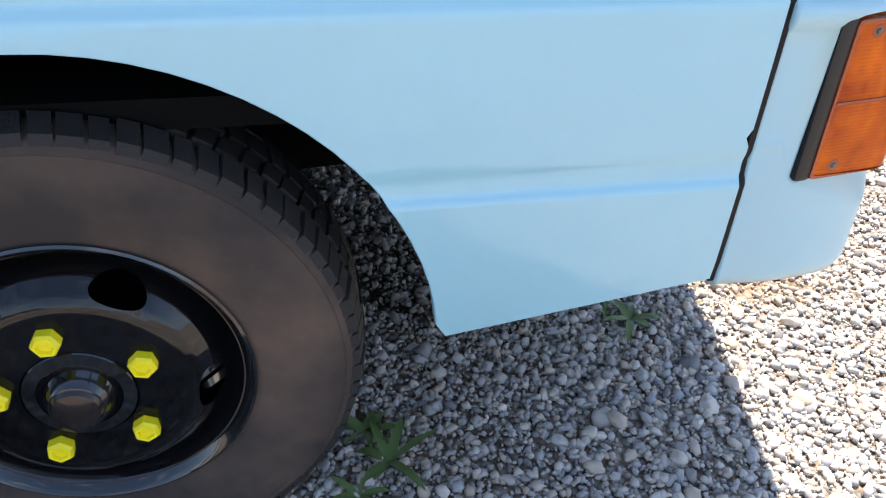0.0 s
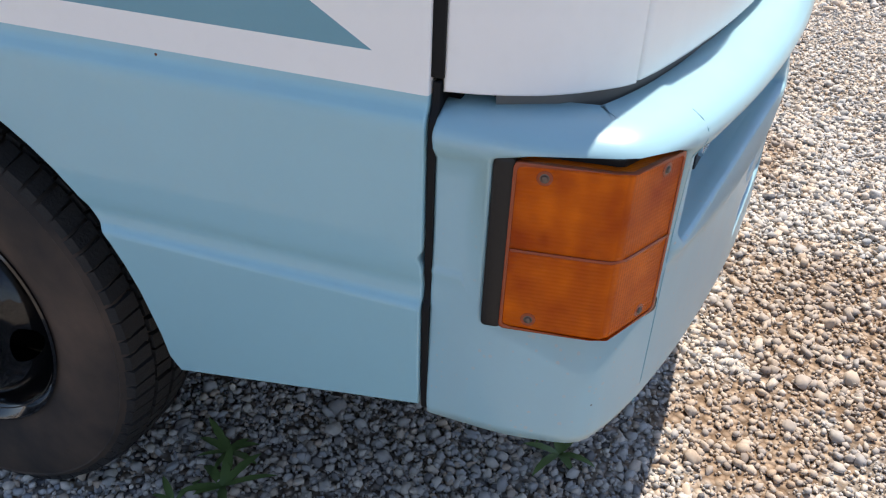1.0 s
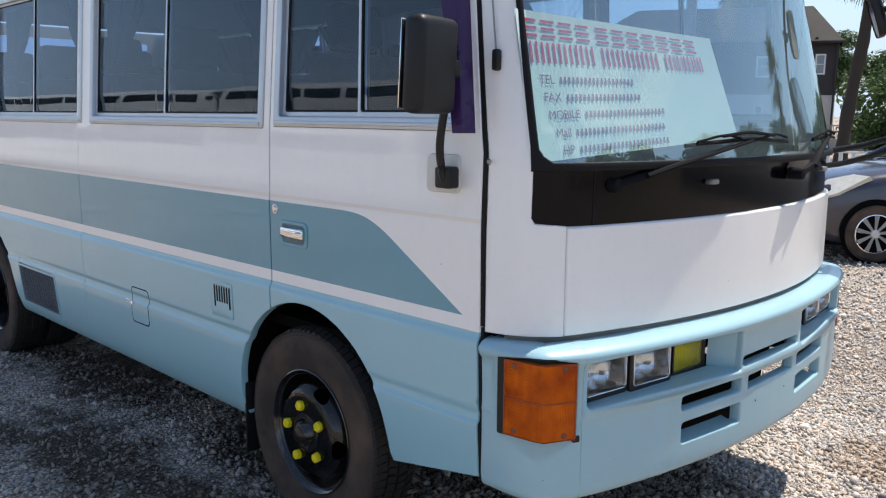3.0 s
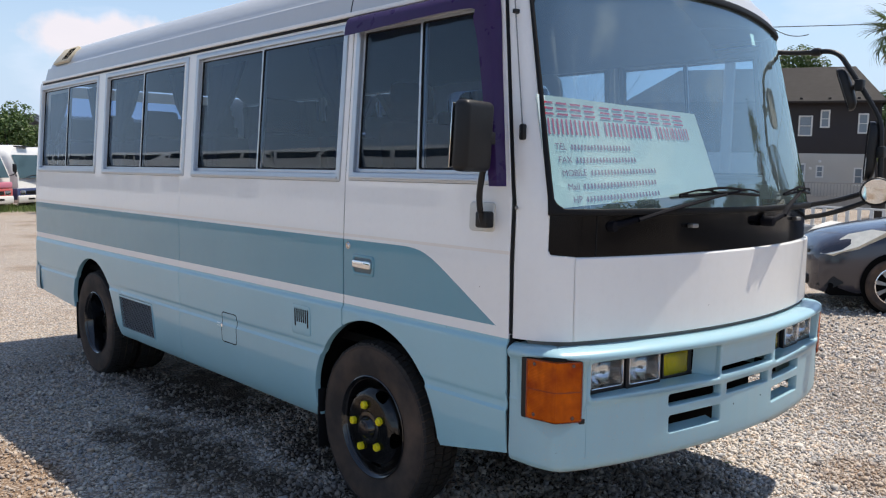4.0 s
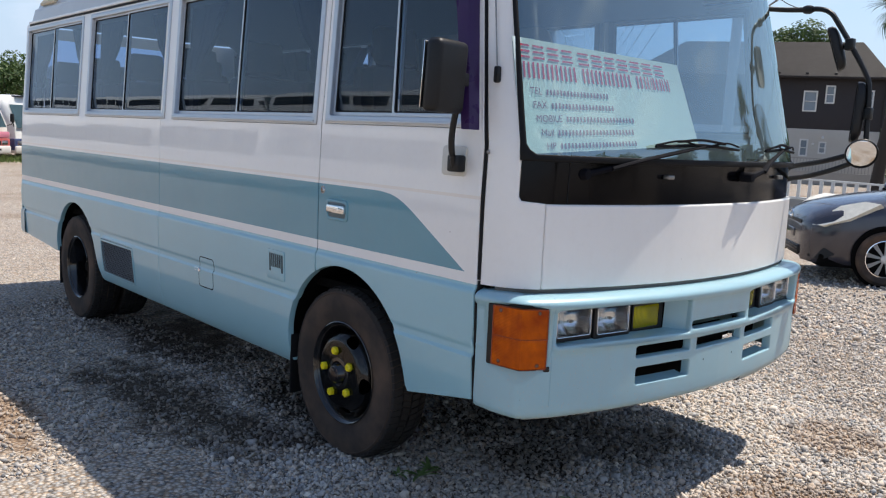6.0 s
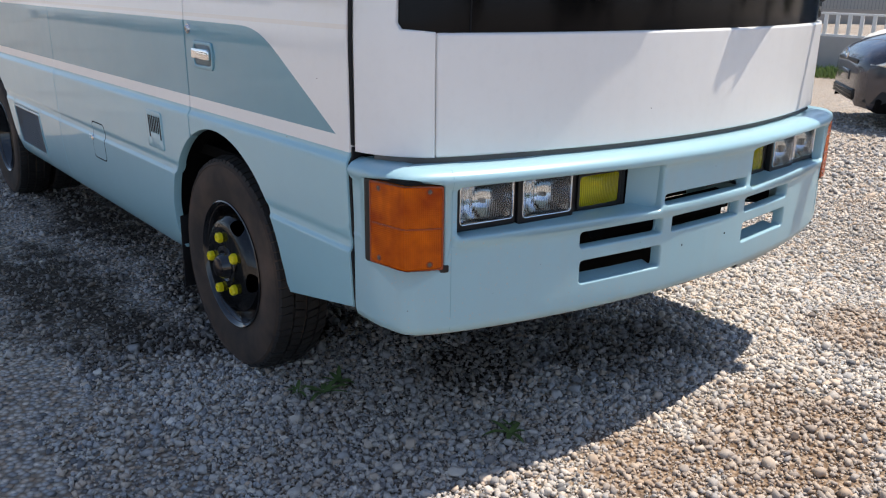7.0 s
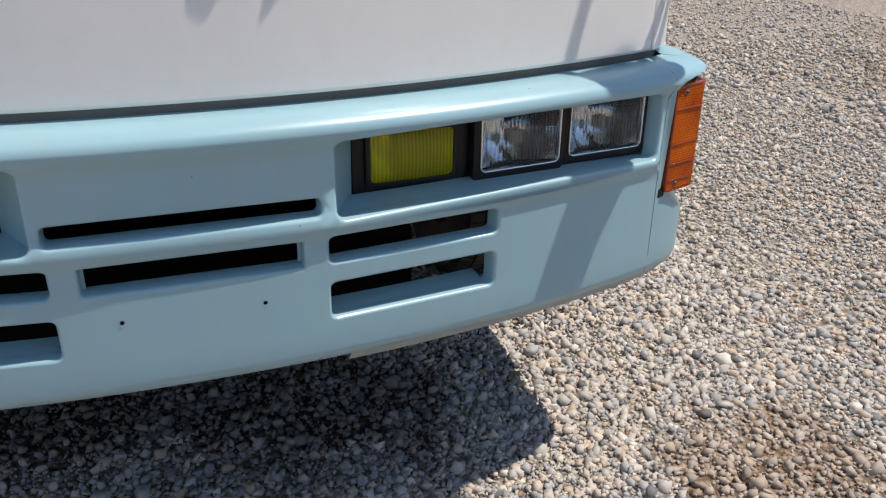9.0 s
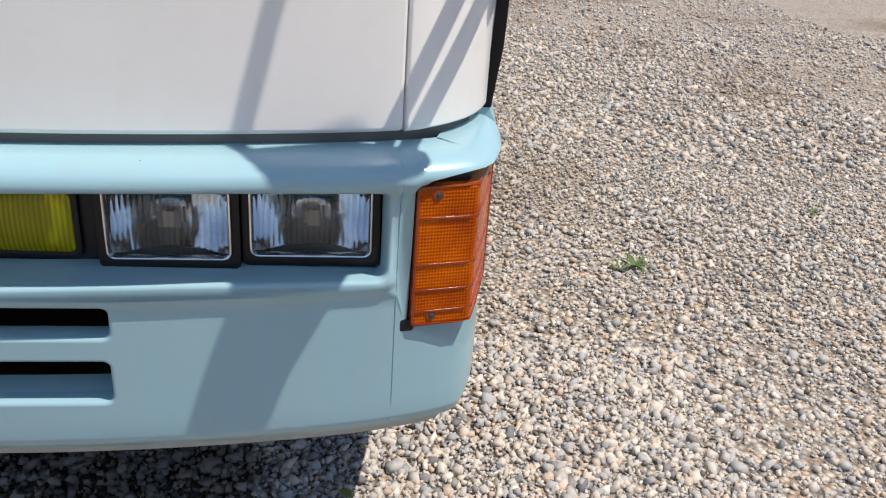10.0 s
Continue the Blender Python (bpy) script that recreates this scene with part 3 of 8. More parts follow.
def build_ground():
    def lines(lo, hi, n):
        a, b = math.asinh(lo / 3.0), math.asinh(hi / 3.0)
        return [3.0 * math.sinh(a + (b - a) * i / (n - 1)) for i in range(n)]
    xs, ys = lines(-1200, 1200, 150), lines(-1200, 1200, 150)
    verts = [(x, y, ground_z(x, y) - 0.004 + 0.006 * noise.noise((x * 0.8, y * 0.8, 0)) * (abs(x) < 40 and abs(y) < 40)) for y in ys for x in xs]
    n = len(xs)
    faces = [(j * n + i, j * n + i + 1, (j + 1) * n + i + 1, (j + 1) * n + i) for j in range(len(ys) - 1) for i in range(n - 1)]
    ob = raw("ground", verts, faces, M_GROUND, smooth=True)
    tagged(ob, "beige and grey crushed gravel car lot", "ground", kind="structure")


build_ground()


# ---------------------------------------------------------------- the bus
BUS_PLACE = pose(0, 0, 0, 0, -0.567, 0)
BUS = thing("minibus", "white and pale blue minibus parked on gravel", "minibus", BUS_PLACE)

# half width over height
WIDTH = [(0.30, 0.950), (0.345, 0.982), (0.42, 1.002), (0.52, 1.014), (0.644, 1.0205), (0.655, 1.0128), (0.676, 1.0118), (0.690, 1.0160),
         (0.80, 1.0205), (0.884, 1.0225), (0.901, 1.0130), (0.93, 1.0118), (1.20, 1.014), (1.46, 1.006), (2.16, 0.956), (2.22, 0.950)]
SIDE_ROWS = [0.33, 0.345, 0.38, 0.42, 0.47, 0.52, 0.58, 0.63, 0.640, 0.6445, 0.650, 0.655, 0.660, 0.668, 0.676, 0.683, 0.690, 0.70, 0.76, 0.81, 0.85,
             0.872, 0.884, 0.889, 0.895, 0.901, 0.907, 0.918, 0.93, 1.0, 1.1, 1.2, 1.3, 1.4, 1.46, 1.8, 2.1, 2.16]


def half_width(z):
    return interp(WIDTH, z)


def arch(cx, cz, r, a0, a1, n=26):
    return [(cx + r * math.cos(radians(a0 + (a1 - a0) * i / n)), cz + r * math.sin(radians(a0 + (a1 - a0) * i / n))) for i in range(n + 1)]


FRONT_ARCH, REAR_ARCH = (-0.378, 0.412, 0.443), (-3.80, 0.40, 0.43)
WINDOWS = [(-5.045, -3.71), (-3.575, -2.235), (-2.137, -0.618)]
WIN_LO, WIN_HI = 1.457, 2.160


def build_side(s):
    """s = -1: the right side, +1: the left side."""
    def place(x, z, d):
        return Vector((x, s * (half_width(z) - d), z))
    fx, fz, fr = FRONT_ARCH
    rx, rz, rr = REAR_ARCH
    # front door with its wing
    door = [(-0.577, 0.82)] + [p for p in arch(fx, fz, fr, 116, 4, 22) if p[1] <= 0.9][0:] + [(0.078, 0.418), (0.451, 0.487), (0.451, 0.70), (0.445, 0.712), (0.451, 0.724),
           (0.449, 1.41), (0.337, 2.19), (-0.577, 2.19)]
    w1 = [(-0.552, 1.464), (0.398, 1.464), (0.322, 2.15), (-0.552, 2.15)]
    w1 = resample(w1, 0.2)
    mid = [(-0.5825, 2.19), (-2.2935, 2.19), (-2.2935, 0.325), (-0.838, 0.318)] + [p for p in arch(fx, fz, fr, 190, 117.5, 18)]
    mid = mid + [(-0.583, 0.83)]
    rear = [(-2.2965, 2.19), (-5.09, 2.19), (-5.09, 0.468), (-4.262, 0.414)] + arch(rx, rz, rr, 178, 8, 26) + [(-3.365, 0.43), (-3.33, 0.325), (-2.2965, 0.325)]
    holes_mid = [rounded_rect(WINDOWS[2][0], WIN_LO, WINDOWS[2][1], WIN_HI, 0.010)]
    holes_rear = [rounded_rect(a, WIN_LO, b, WIN_HI, 0.010) for a, b in WINDOWS[:2]]
    if s < 0:
        holes_mid.append(rounded_rect(-1.0 + 0.005, 0.730, -0.852, 0.850, 0.006, 2))
        holes_rear.append(rounded_rect(-3.27, 0.385, -2.70, 0.632, 0.008, 2))
    names = (("front_door", door, [w1], (-0.57, 0.45)), ("middle_panel", mid, holes_mid, (-2.29, -0.59)), ("rear_panel", rear, holes_rear, (-5.09, -2.3)))
    for name, loop, holes, (a, b) in names:
        bm = sheet(loop, holes, place, spread(a, b, max(6, int((b - a) / 0.05))), SIDE_ROWS, 0.0025, 0.03, 0.05)
        part(name, bm, M_SIDE, BUS, sharp=28)


build_side(-1)
build_side(1)

# plan of the front: (half width, x)
HOOD_PLAN = [(0.0, 0.80), (0.15, 0.796), (0.3, 0.783), (0.45, 0.7615), (0.6, 0.7316), (0.7, 0.707), (0.8, 0.679), (0.885, 0.648), (0.93, 0.612),
             (0.968, 0.565), (0.993, 0.51), (1.004, 0.463)]
BUMPER_PLAN = [(0.0, 0.848), (0.15, 0.8445), (0.3, 0.8336), (0.45, 0.8156), (0.6, 0.790), (0.75, 0.757), (0.85, 0.729), (0.90, 0.711), (0.94, 0.694), (0.965, 0.681),
               (0.984, 0.668), (0.996, 0.650), (1.003, 0.622), (1.012, 0.56), (1.010, 0.4595)]


class Plan:
    """A symmetric curve in plan, run along by its own length from the middle."""

    def __init__(self, pts):
        path = smooth_path([(a, b, 0) for a, b in pts], 8)
        self.y = [p.x for p in path]
        self.x = [p.y for p in path]
        self.s = [0.0]
        for i in range(1, len(path)):
            self.s.append(self.s[-1] + (path[i] - path[i - 1]).length)
        self.length = self.s[-1]

    def at(self, s):
        a = abs(s)
        x, y = float(np.interp(a, self.s, self.x)), float(np.interp(a, self.s, self.y))
        b = min(a + 0.01, self.length)
        c = max(b - 0.02, 0)
        dx, dy = np.interp(b, self.s, self.x) - np.interp(c, self.s, self.x), np.interp(b, self.s, self.y) - np.interp(c, self.s, self.y)
        k = math.hypot(dx, dy)
        nx, ny = dy / k, -dx / k
        sign = 1 if s >= 0 else -1
        return x, y * sign, nx, ny * sign

    def of_y(self, y):
        s = float(np.interp(abs(y), self.y, self.s))
        return s if y >= 0 else -s

    def of_x(self, x):
        return float(np.interp(-x, [-v for v in self.x], self.s))


HOOD, BUMP = Plan(HOOD_PLAN), Plan(BUMPER_PLAN)
LEAN = [(1.40, 0.0), (2.2, 0.185), (2.6, 0.30)]


def front_point(s, z, d):
    x, y, nx, ny = HOOD.at(s)
    w = min(1.0, max(0.0, (abs(s) - HOOD.of_y(0.94)) / (HOOD.length - HOOD.of_y(0.94))))
    x -= interp(LEAN, z) * (1 - 0.36 * w)
    if z > 1.2:
        y *= half_width(z) / half_width(1.2)
    return Vector((x - nx * d, y - ny * d, z))


def top_edge(s):
    y = HOOD.at(s)[1]
    return 2.200 + 0.045 * max(0.0, 1 - (y / 0.95) ** 2)


def loop_top(s0, s1, n, dz):
    return [(s, top_edge(s) + dz) for s in spread(s0, s1, n)]


def build_front():
    se, sh, sk = HOOD.length, HOOD.of_y(0.8848), HOOD.of_y(0.957)
    net = spread(-sh, sh, 40)
    part("front_panel", sheet(rounded_rect(-sh, 0.914, sh, 1.214, 0.006, 2), [], front_point, net, spread(0.92, 1.205, 9), 0.008, 0.03, 0.06), M_WHITE, BUS)
    for g in (-1, 1):
        a, k, e = HOOD.of_y(0.8865) * g, sk * g, se * g
        loop = [(a, 0.914), (e, 0.914), (e, 1.40), (e, 2.195), (k, 2.197), (k, 1.60), (k, 1.236), (k - 0.010 * g, 1.222), (a, 1.216)]
        if g < 0:
            loop = loop[::-1]
        lo, hi = min(a, e), max(a, e)
        part("corner_panel", sheet(loop, [], front_point, spread(lo, hi, 12), spread(0.93, 2.19, 24), 0.004, 0.03, 0.05), M_WHITE, BUS)
    # black band under the windscreen, set back
    sb = HOOD.of_y(0.962)
    def set_back(s, z, d):
        return front_point(s, z, d + 0.016)
    part("wiper_panel", sheet([(-sb, 1.17), (sb, 1.17), (sb, 1.385), (-sb, 1.385)], [], set_back, spread(-sb, sb, 40), spread(1.18, 1.38, 4), 0.004, 0.02, 0.06), M_BLACK, BUS, "gloss black band under the windscreen")
    # rubber and glass
    sg = HOOD.of_y(0.946)
    s0 = HOOD.of_y(0.960)
    def proud(s, z, d):
        return front_point(s, z, d - 0.008)
    top = loop_top(s0, -s0, 30, 0.0)
    outline = [(-s0, 1.362), (s0, 1.362)] + [(s0, 1.7)] + top + [(-s0, 1.7)]
    gl_top = loop_top(sg - 0.035, -(sg - 0.035), 28, -0.029)
    corner = 0.035
    glass_loop = [(-sg + corner, 1.386), (0, 1.386), (sg - corner, 1.386), (sg - 0.010, 1.402), (sg, 1.386 + corner), (sg, 1.8), (sg, 2.112), (sg - 0.010, 2.142)] + gl_top + [
        (-sg + 0.010, 2.142), (-sg, 2.112), (-sg, 1.8), (-sg, 1.386 + corner), (-sg + 0.010, 1.402)]
    seal = sheet(outline, [resample(glass_loop, 0.08)], proud, [], [], 0.006, 0.022, 0.06)
    part("windscreen_seal", seal, M_RUBBER, BUS, "black rubber windscreen seal")
    bm = bmesh.new()
    us, vs = spread(-sg - 0.008, sg + 0.008, 41), spread(0, 1, 15)
    grid = [[bm.verts.new(front_point(u, 1.38 + v * (top_edge(u) - 0.024 - 1.38), 0.008)) for u in us] for v in vs]
    for a, b in zip(grid, grid[1:]):
        for i in range(len(us) - 1):
            bm.faces.new((a[i], a[i + 1], b[i + 1], b[i]))
    w = part("windscreen", bm, M_WIND, BUS, "curved greenish windscreen glass")
    w.visible_shadow = False


build_front()


def build_roof():
    """Rings from the gutter line inwards."""
    se = HOOD.length
    outline = []
    for i in range(40):
        s = -se + 2 * se * i / 39
        p = front_point(s, top_edge(s) if abs(HOOD.at(s)[1]) < 0.95 else 2.2, 0)
        outline.append((p.x, p.y, top_edge(s) + 0.0))
    for x in spread(0.25, -4.95, 54):
        outline.append((x, 0.950, 2.200))
    for k in range(1, 9):
        a = radians(90 * k / 9)
        outline.append((-4.95 - 0.20 * math.sin(a), 0.75 + 0.20 * math.cos(a), 2.20))
    for y in spread(0.75, -0.75, 16):
        outline.append((-5.15, y, 2.20))
    for k in range(8, 0, -1):
        a = radians(90 * k / 9)
        outline.append((-4.95 - 0.20 * math.sin(a), -0.75 - 0.20 * math.cos(a), 2.20))
    for x in spread(-4.95, 0.25, 54):
        outline.append((x, -0.950, 2.200))
    prof = [(0.0, 0.0), (0.006, 0.03), (0.018, 0.078), (0.022, 0.096), (0.025, 0.1005), (0.042, 0.1065), (0.046, 0.111), (0.053, 0.128), (0.066, 0.150), (0.10, 0.196), (0.16, 0.240), (0.24, 0.274), (0.34, 0.302),
            (0.46, 0.325), (0.60, 0.341), (0.76, 0.351), (0.90, 0.355)]
    bm = bmesh.new()
    xc = -2.4
    prev = None
    for inset, rise in prof:
        row = []
        for x, y, z in outline:
            k = 0.30 if x > xc else 0.22
            low = min(1.0, max(0.0, (x + 0.1) / 0.45))
            full = rise * (1 - 0.50 * low * math.exp(-inset / 0.16)) * (1 - (z - 2.2) / 0.355 * 0.9) + (z - 2.2) + 0.020 * min(1.0, max(0.0, (-x - 0.8) / 3.0)) * min(1.0, inset / 0.1)
            row.append(bm.verts.new((xc + (x - xc) * (1 - inset * k), y * (1 - inset), 2.2 + full)))
        if prev:
            for i in range(len(row)):
                j = (i + 1) % len(row)
                bm.faces.new((prev[i], prev[j], row[j], row[i]))
        prev = row
    bm.faces.new(prev)
    part("roof", bm, M_ROOF, BUS, "white domed roof", sharp=60)
    for g in (-1, 1):
        bm = bmesh.new()
        add_box(bm, (-5.0, min(g * 0.945, g * 0.968), 2.186), (0.325, max(g * 0.945, g * 0.968), 2.207), 0.006)
        part("gutter", bm, M_WHITE, BUS, "white rain gutter")
        part("drip_line", box((-5.0, min(g * 0.950, g * 0.960), 2.172), (0.318, max(g * 0.950, g * 0.960), 2.186), 0.001), M_RUBBER, BUS)
    # joint across the roof
    pts = []
    for inset, rise in prof:
        pts.append((-0.62, -0.950 * (1 - inset), 2.2 + rise + 0.0005))
    pts = pts + [(x, -y, z) for x, y, z in pts[::-1]]
    part("roof_joint", tube(pts, 0.003, 6, 0), M_RUBBER, BUS)
    # small vent at the rear corner
    m = pose(-4.66, -0.872, 2.392, 0, 0, 0) @ pose(0, 0, 0, 52, 0, 0)
    vent = part("roof_vent", box((-0.17, -0.08, -0.012), (0.17, 0.08, 0.014), 0.008, m), plain("yellowed_plastic", (0.62, 0.53, 0.38), 0.6), BUS, "yellowed plastic roof vent")
    for k in range(5):
        part("slot", box((0.015 + k * 0.030, -0.058, 0.0135), (0.030 + k * 0.030, 0.058, 0.0160), 0.0, m), M_DARK, vent, "dark vent slot")


build_roof()


def build_rear():
    rows = spread(0.46, 2.19, 20)
    bm = bmesh.new()
    grid = []
    for z in rows:
        w = half_width(z)
        xr = -5.235 + 0.05 * max(0, z - 0.9)
        row = []
        pts = [(-5.088, -w + 0.001)]
        for k in range(0, 9):
            a = radians(90 * k / 8)
            pts.append((xr + 0.13 - 0.13 * math.sin(a), -w + 0.13 - 0.13 * math.cos(a)))
        pts += [(xr, y) for y in spread(-w + 0.2, w - 0.2, 12)]
        pts = pts + [(x, -y) for x, y in pts[:10][::-1]]
        for x, y in pts:
            row.append(bm.verts.new((x, y, z)))
        grid.append(row)
    pane = []
    for a, b in zip(grid, grid[1:]):
        for i in range(len(a) - 1):
            quad = (a[i], a[i + 1], b[i + 1], b[i])
            if all(1.43 < v.co.z < 2.12 and abs(v.co.y) < 0.82 for v in quad):
                pane.append([v.co + Vector((0.01, 0, 0)) for v in quad])
            else:
                bm.faces.new(quad)
    bmesh.ops.remove_doubles(bm, verts=bm.verts[:], dist=1e-4)
    part("rear_shell", bm, M_SIDE, BUS)
    bm = bmesh.new()
    for q in pane:
        bm.faces.new([bm.verts.new(p) for p in q])
    bmesh.ops.remove_doubles(bm, verts=bm.verts[:], dist=1e-4)
    part("rear_window", bm, M_TINT, BUS, "tinted rear window")
    bm = bmesh.new()
    path = [(-5.02, -1.026), (-5.14, -1.02), (-5.235, -0.96), (-5.275, -0.85), (-5.285, 0), (-5.275, 0.85), (-5.235, 0.96), (-5.14, 1.02), (-5.02, 1.026)]
    prev = None
    for x, y in path:
        c = Vector((x, y, 0))
        inn = Vector((-4.9, y * 0.8, 0))
        d = (inn - c).normalized()
        row = [bm.verts.new(c + d * a + Vector((0, 0, z))) for a, z in ((0.03, 0.46), (0.004, 0.475), (0, 0.50), (0, 0.645), (0.008, 0.668), (0.04, 0.675))]
        if prev:
            for i in range(len(row) - 1):
                bm.faces.new((prev[i], prev[i + 1], row[i + 1], row[i]))
        prev = row
    part("rear_bumper", bm, M_BLUE, BUS, "pale blue rear bumper")


build_rear()


# ---- front bumper
def bumper_point(s, z, d):
    x, y, nx, ny = BUMP.at(s)
    o = interp([(0.460, -0.024), (0.468, -0.010), (0.478, -0.002), (0.505, 0.0), (0.692, 0.0), (0.703, 0.004), (0.716, 0.010), (0.730, 0.006), (0.743, 0.0), (0.844, 0.003), (0.858, 0.014),
                (0.872, 0.018), (0.885, 0.011), (0.894, -0.004), (0.902, -0.03)], z)
    if z > 0.70 and z < 0.76 and abs(y) > 0.885:
        o = 0.0
    k = o - d
    return Vector((x + nx * k, y + ny * k, z))


def build_bumper():
    S = BUMP.of_y
    L = BUMP.length
    holes = [rounded_rect(S(-0.205), 0.733, S(0.197), 0.763, 0.009)]
    for g in (-1, 1):
        def hole(y0, z0, y1, z1, r):
            a, b = sorted((S(y0 * g), S(y1 * g)))
            return rounded_rect(a, z0, b, z1, r)
        holes.append(hole(0.207, 0.650, 0.512, 0.695, 0.010))
        holes.append(hole(0.207, 0.549, 0.508, 0.613, 0.010))
        holes.append(hole(0.222, 0.724, 0.872, 0.852, 0.014))
        a, b = sorted((S(0.905 * g), g * BUMP.of_x(0.526)))
        holes.append(rounded_rect(a, 0.642, b, 0.862, 0.010))
    holes.append(rounded_rect(S(-0.165), 0.649, S(0.165), 0.693, 0.004))
    zs = [0.468, 0.475, 0.49, 0.505, 0.53, 0.59, 0.635, 0.675, 0.692, 0.697, 0.703, 0.709, 0.716, 0.723, 0.730, 0.737, 0.743, 0.78, 0.82, 0.844, 0.851, 0.858, 0.865, 0.872, 0.879, 0.885, 0.8885]
    out = [(-L, 0.464), (L, 0.464), (L, 0.69), (L, 0.900), (-L, 0.900), (-L, 0.69)]
    part("front_bumper", sheet(out, holes, bumper_point, spread(-L, L, 130), zs, 0.006, 0.05, 0.04, 0.036), M_BLUE, BUS, "pale blue slotted front bumper", sharp=40)
    b = bpy.data.objects["front_bumper"]
    # ledge and slanted end of each lamp recess
    for g in (-1, 1):
        bm = bmesh.new()
        ys = spread(0.222, 0.872, 16)
        front = [bumper_point(S(y * g), 0.722, 0.03) for y in ys]
        back = [bumper_point(S(y * g), 0.731, 0.085) for y in ys]
        va, vb = [bm.verts.new(p) for p in front], [bm.verts.new(p) for p in back]
        for i in range(15):
            bm.faces.new((va[i], va[i + 1], vb[i + 1], vb[i]))
        part("lamp_shelf", bm, M_BLUE, b)
        bm = bmesh.new()
        q = [bm.verts.new(p) for p in (bumper_point(S(0.222 * g), 0.72, 0.03), bumper_point(S(0.222 * g), 0.86, 0.03), bumper_point(S(0.275 * g), 0.86, 0.10), bumper_point(S(0.275 * g), 0.72, 0.10))]
        bm.faces.new(q)
        part("recess_end", bm, M_BLUE, b)
        bm = bmesh.new()
        va = [bm.verts.new(bumper_point(S(y * g), 0.70, 0.155)) for y in ys]
        vb = [bm.verts.new(bumper_point(S(y * g), 0.90, 0.155)) for y in ys]
        for i in range(15):
            bm.faces.new((va[i], va[i + 1], vb[i + 1], vb[i]))
        part("lamp_backing", bm, M_PLASTIC, b, "matt black lamp surround")
        # deep walls of the lower slots: sloped floor
        bm = bmesh.new()
        ys2 = spread(0.215, 0.50, 8)
        va = [bm.verts.new(bumper_point(S(y * g), 0.549, 0.03)) for y in ys2]
        vb = [bm.verts.new(bumper_point(S(y * g), 0.557, 0.062)) for y in ys2]
        for i in range(7):
            bm.faces.new((va[i], va[i + 1], vb[i + 1], vb[i]))
        part("slot_floor", bm, M_BLUE, b)
        # set-back rib in the middle slot
        bm = bmesh.new()
        y0, y1 = 0.160 * g, 0.212 * g
        q = [bm.verts.new(bumper_point(S(y), z, 0.028)) for y, z in ((y0, 0.640), (y1, 0.640), (y1, 0.705), (y0, 0.705))]
        bm.faces.new(q)
        part("rib", bm, M_BLUE, b)
        part("bolt", lathe([(0, 0.004), (0.006, 0.003), (0.007, 0.0)], 10, "x", bumper_point(S(0.186 * g), 0.69, 0.024)), M_DARK, b)
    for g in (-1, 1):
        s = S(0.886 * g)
        # cap groove drawn as a thin line, its shade put into the colour
        part("cap_joint", tube([bumper_point(s, z, -0.0003) for z in (0.475, 0.52, 0.60, 0.68, 0.76, 0.84, 0.856, 0.866, 0.878, 0.888, 0.895)], 0.0008, 5, 0), plain("joint_shade", (0.24, 0.42, 0.49), 0.6), b)
    for y0, y1, drop in ((-0.97, 0.24, 0.006), (0.24, 0.97, 0.018)):
        bm = bmesh.new()
        ss = spread(S(y0), S(y1), 60)
        prof = ((0.470, 0.004), (0.464 - drop * 0.5, 0.006), (0.464 - drop, 0.012), (0.464 - drop, 0.030), (0.468, 0.034))
        rows = [[bm.verts.new(bumper_point(s, max(z, 0.464), d) + Vector((0, 0, min(0.0, z - 0.464)))) for s in ss] for z, d in prof]
        for p, q in zip(rows, rows[1:]):
            for i in range(59):
                bm.faces.new((p[i], p[i + 1], q[i + 1], q[i]))
        part("lower_lip", bm, M_LIP, b, "dusty rolled lower lip")
    for y in (-0.115, 0.099):
        part("screw_hole", lathe([(0, 0.001), (0.0035, 0.0012)], 10, "x", bumper_point(S(y), 0.600, 0.0)), M_DARK, b)


build_bumper()


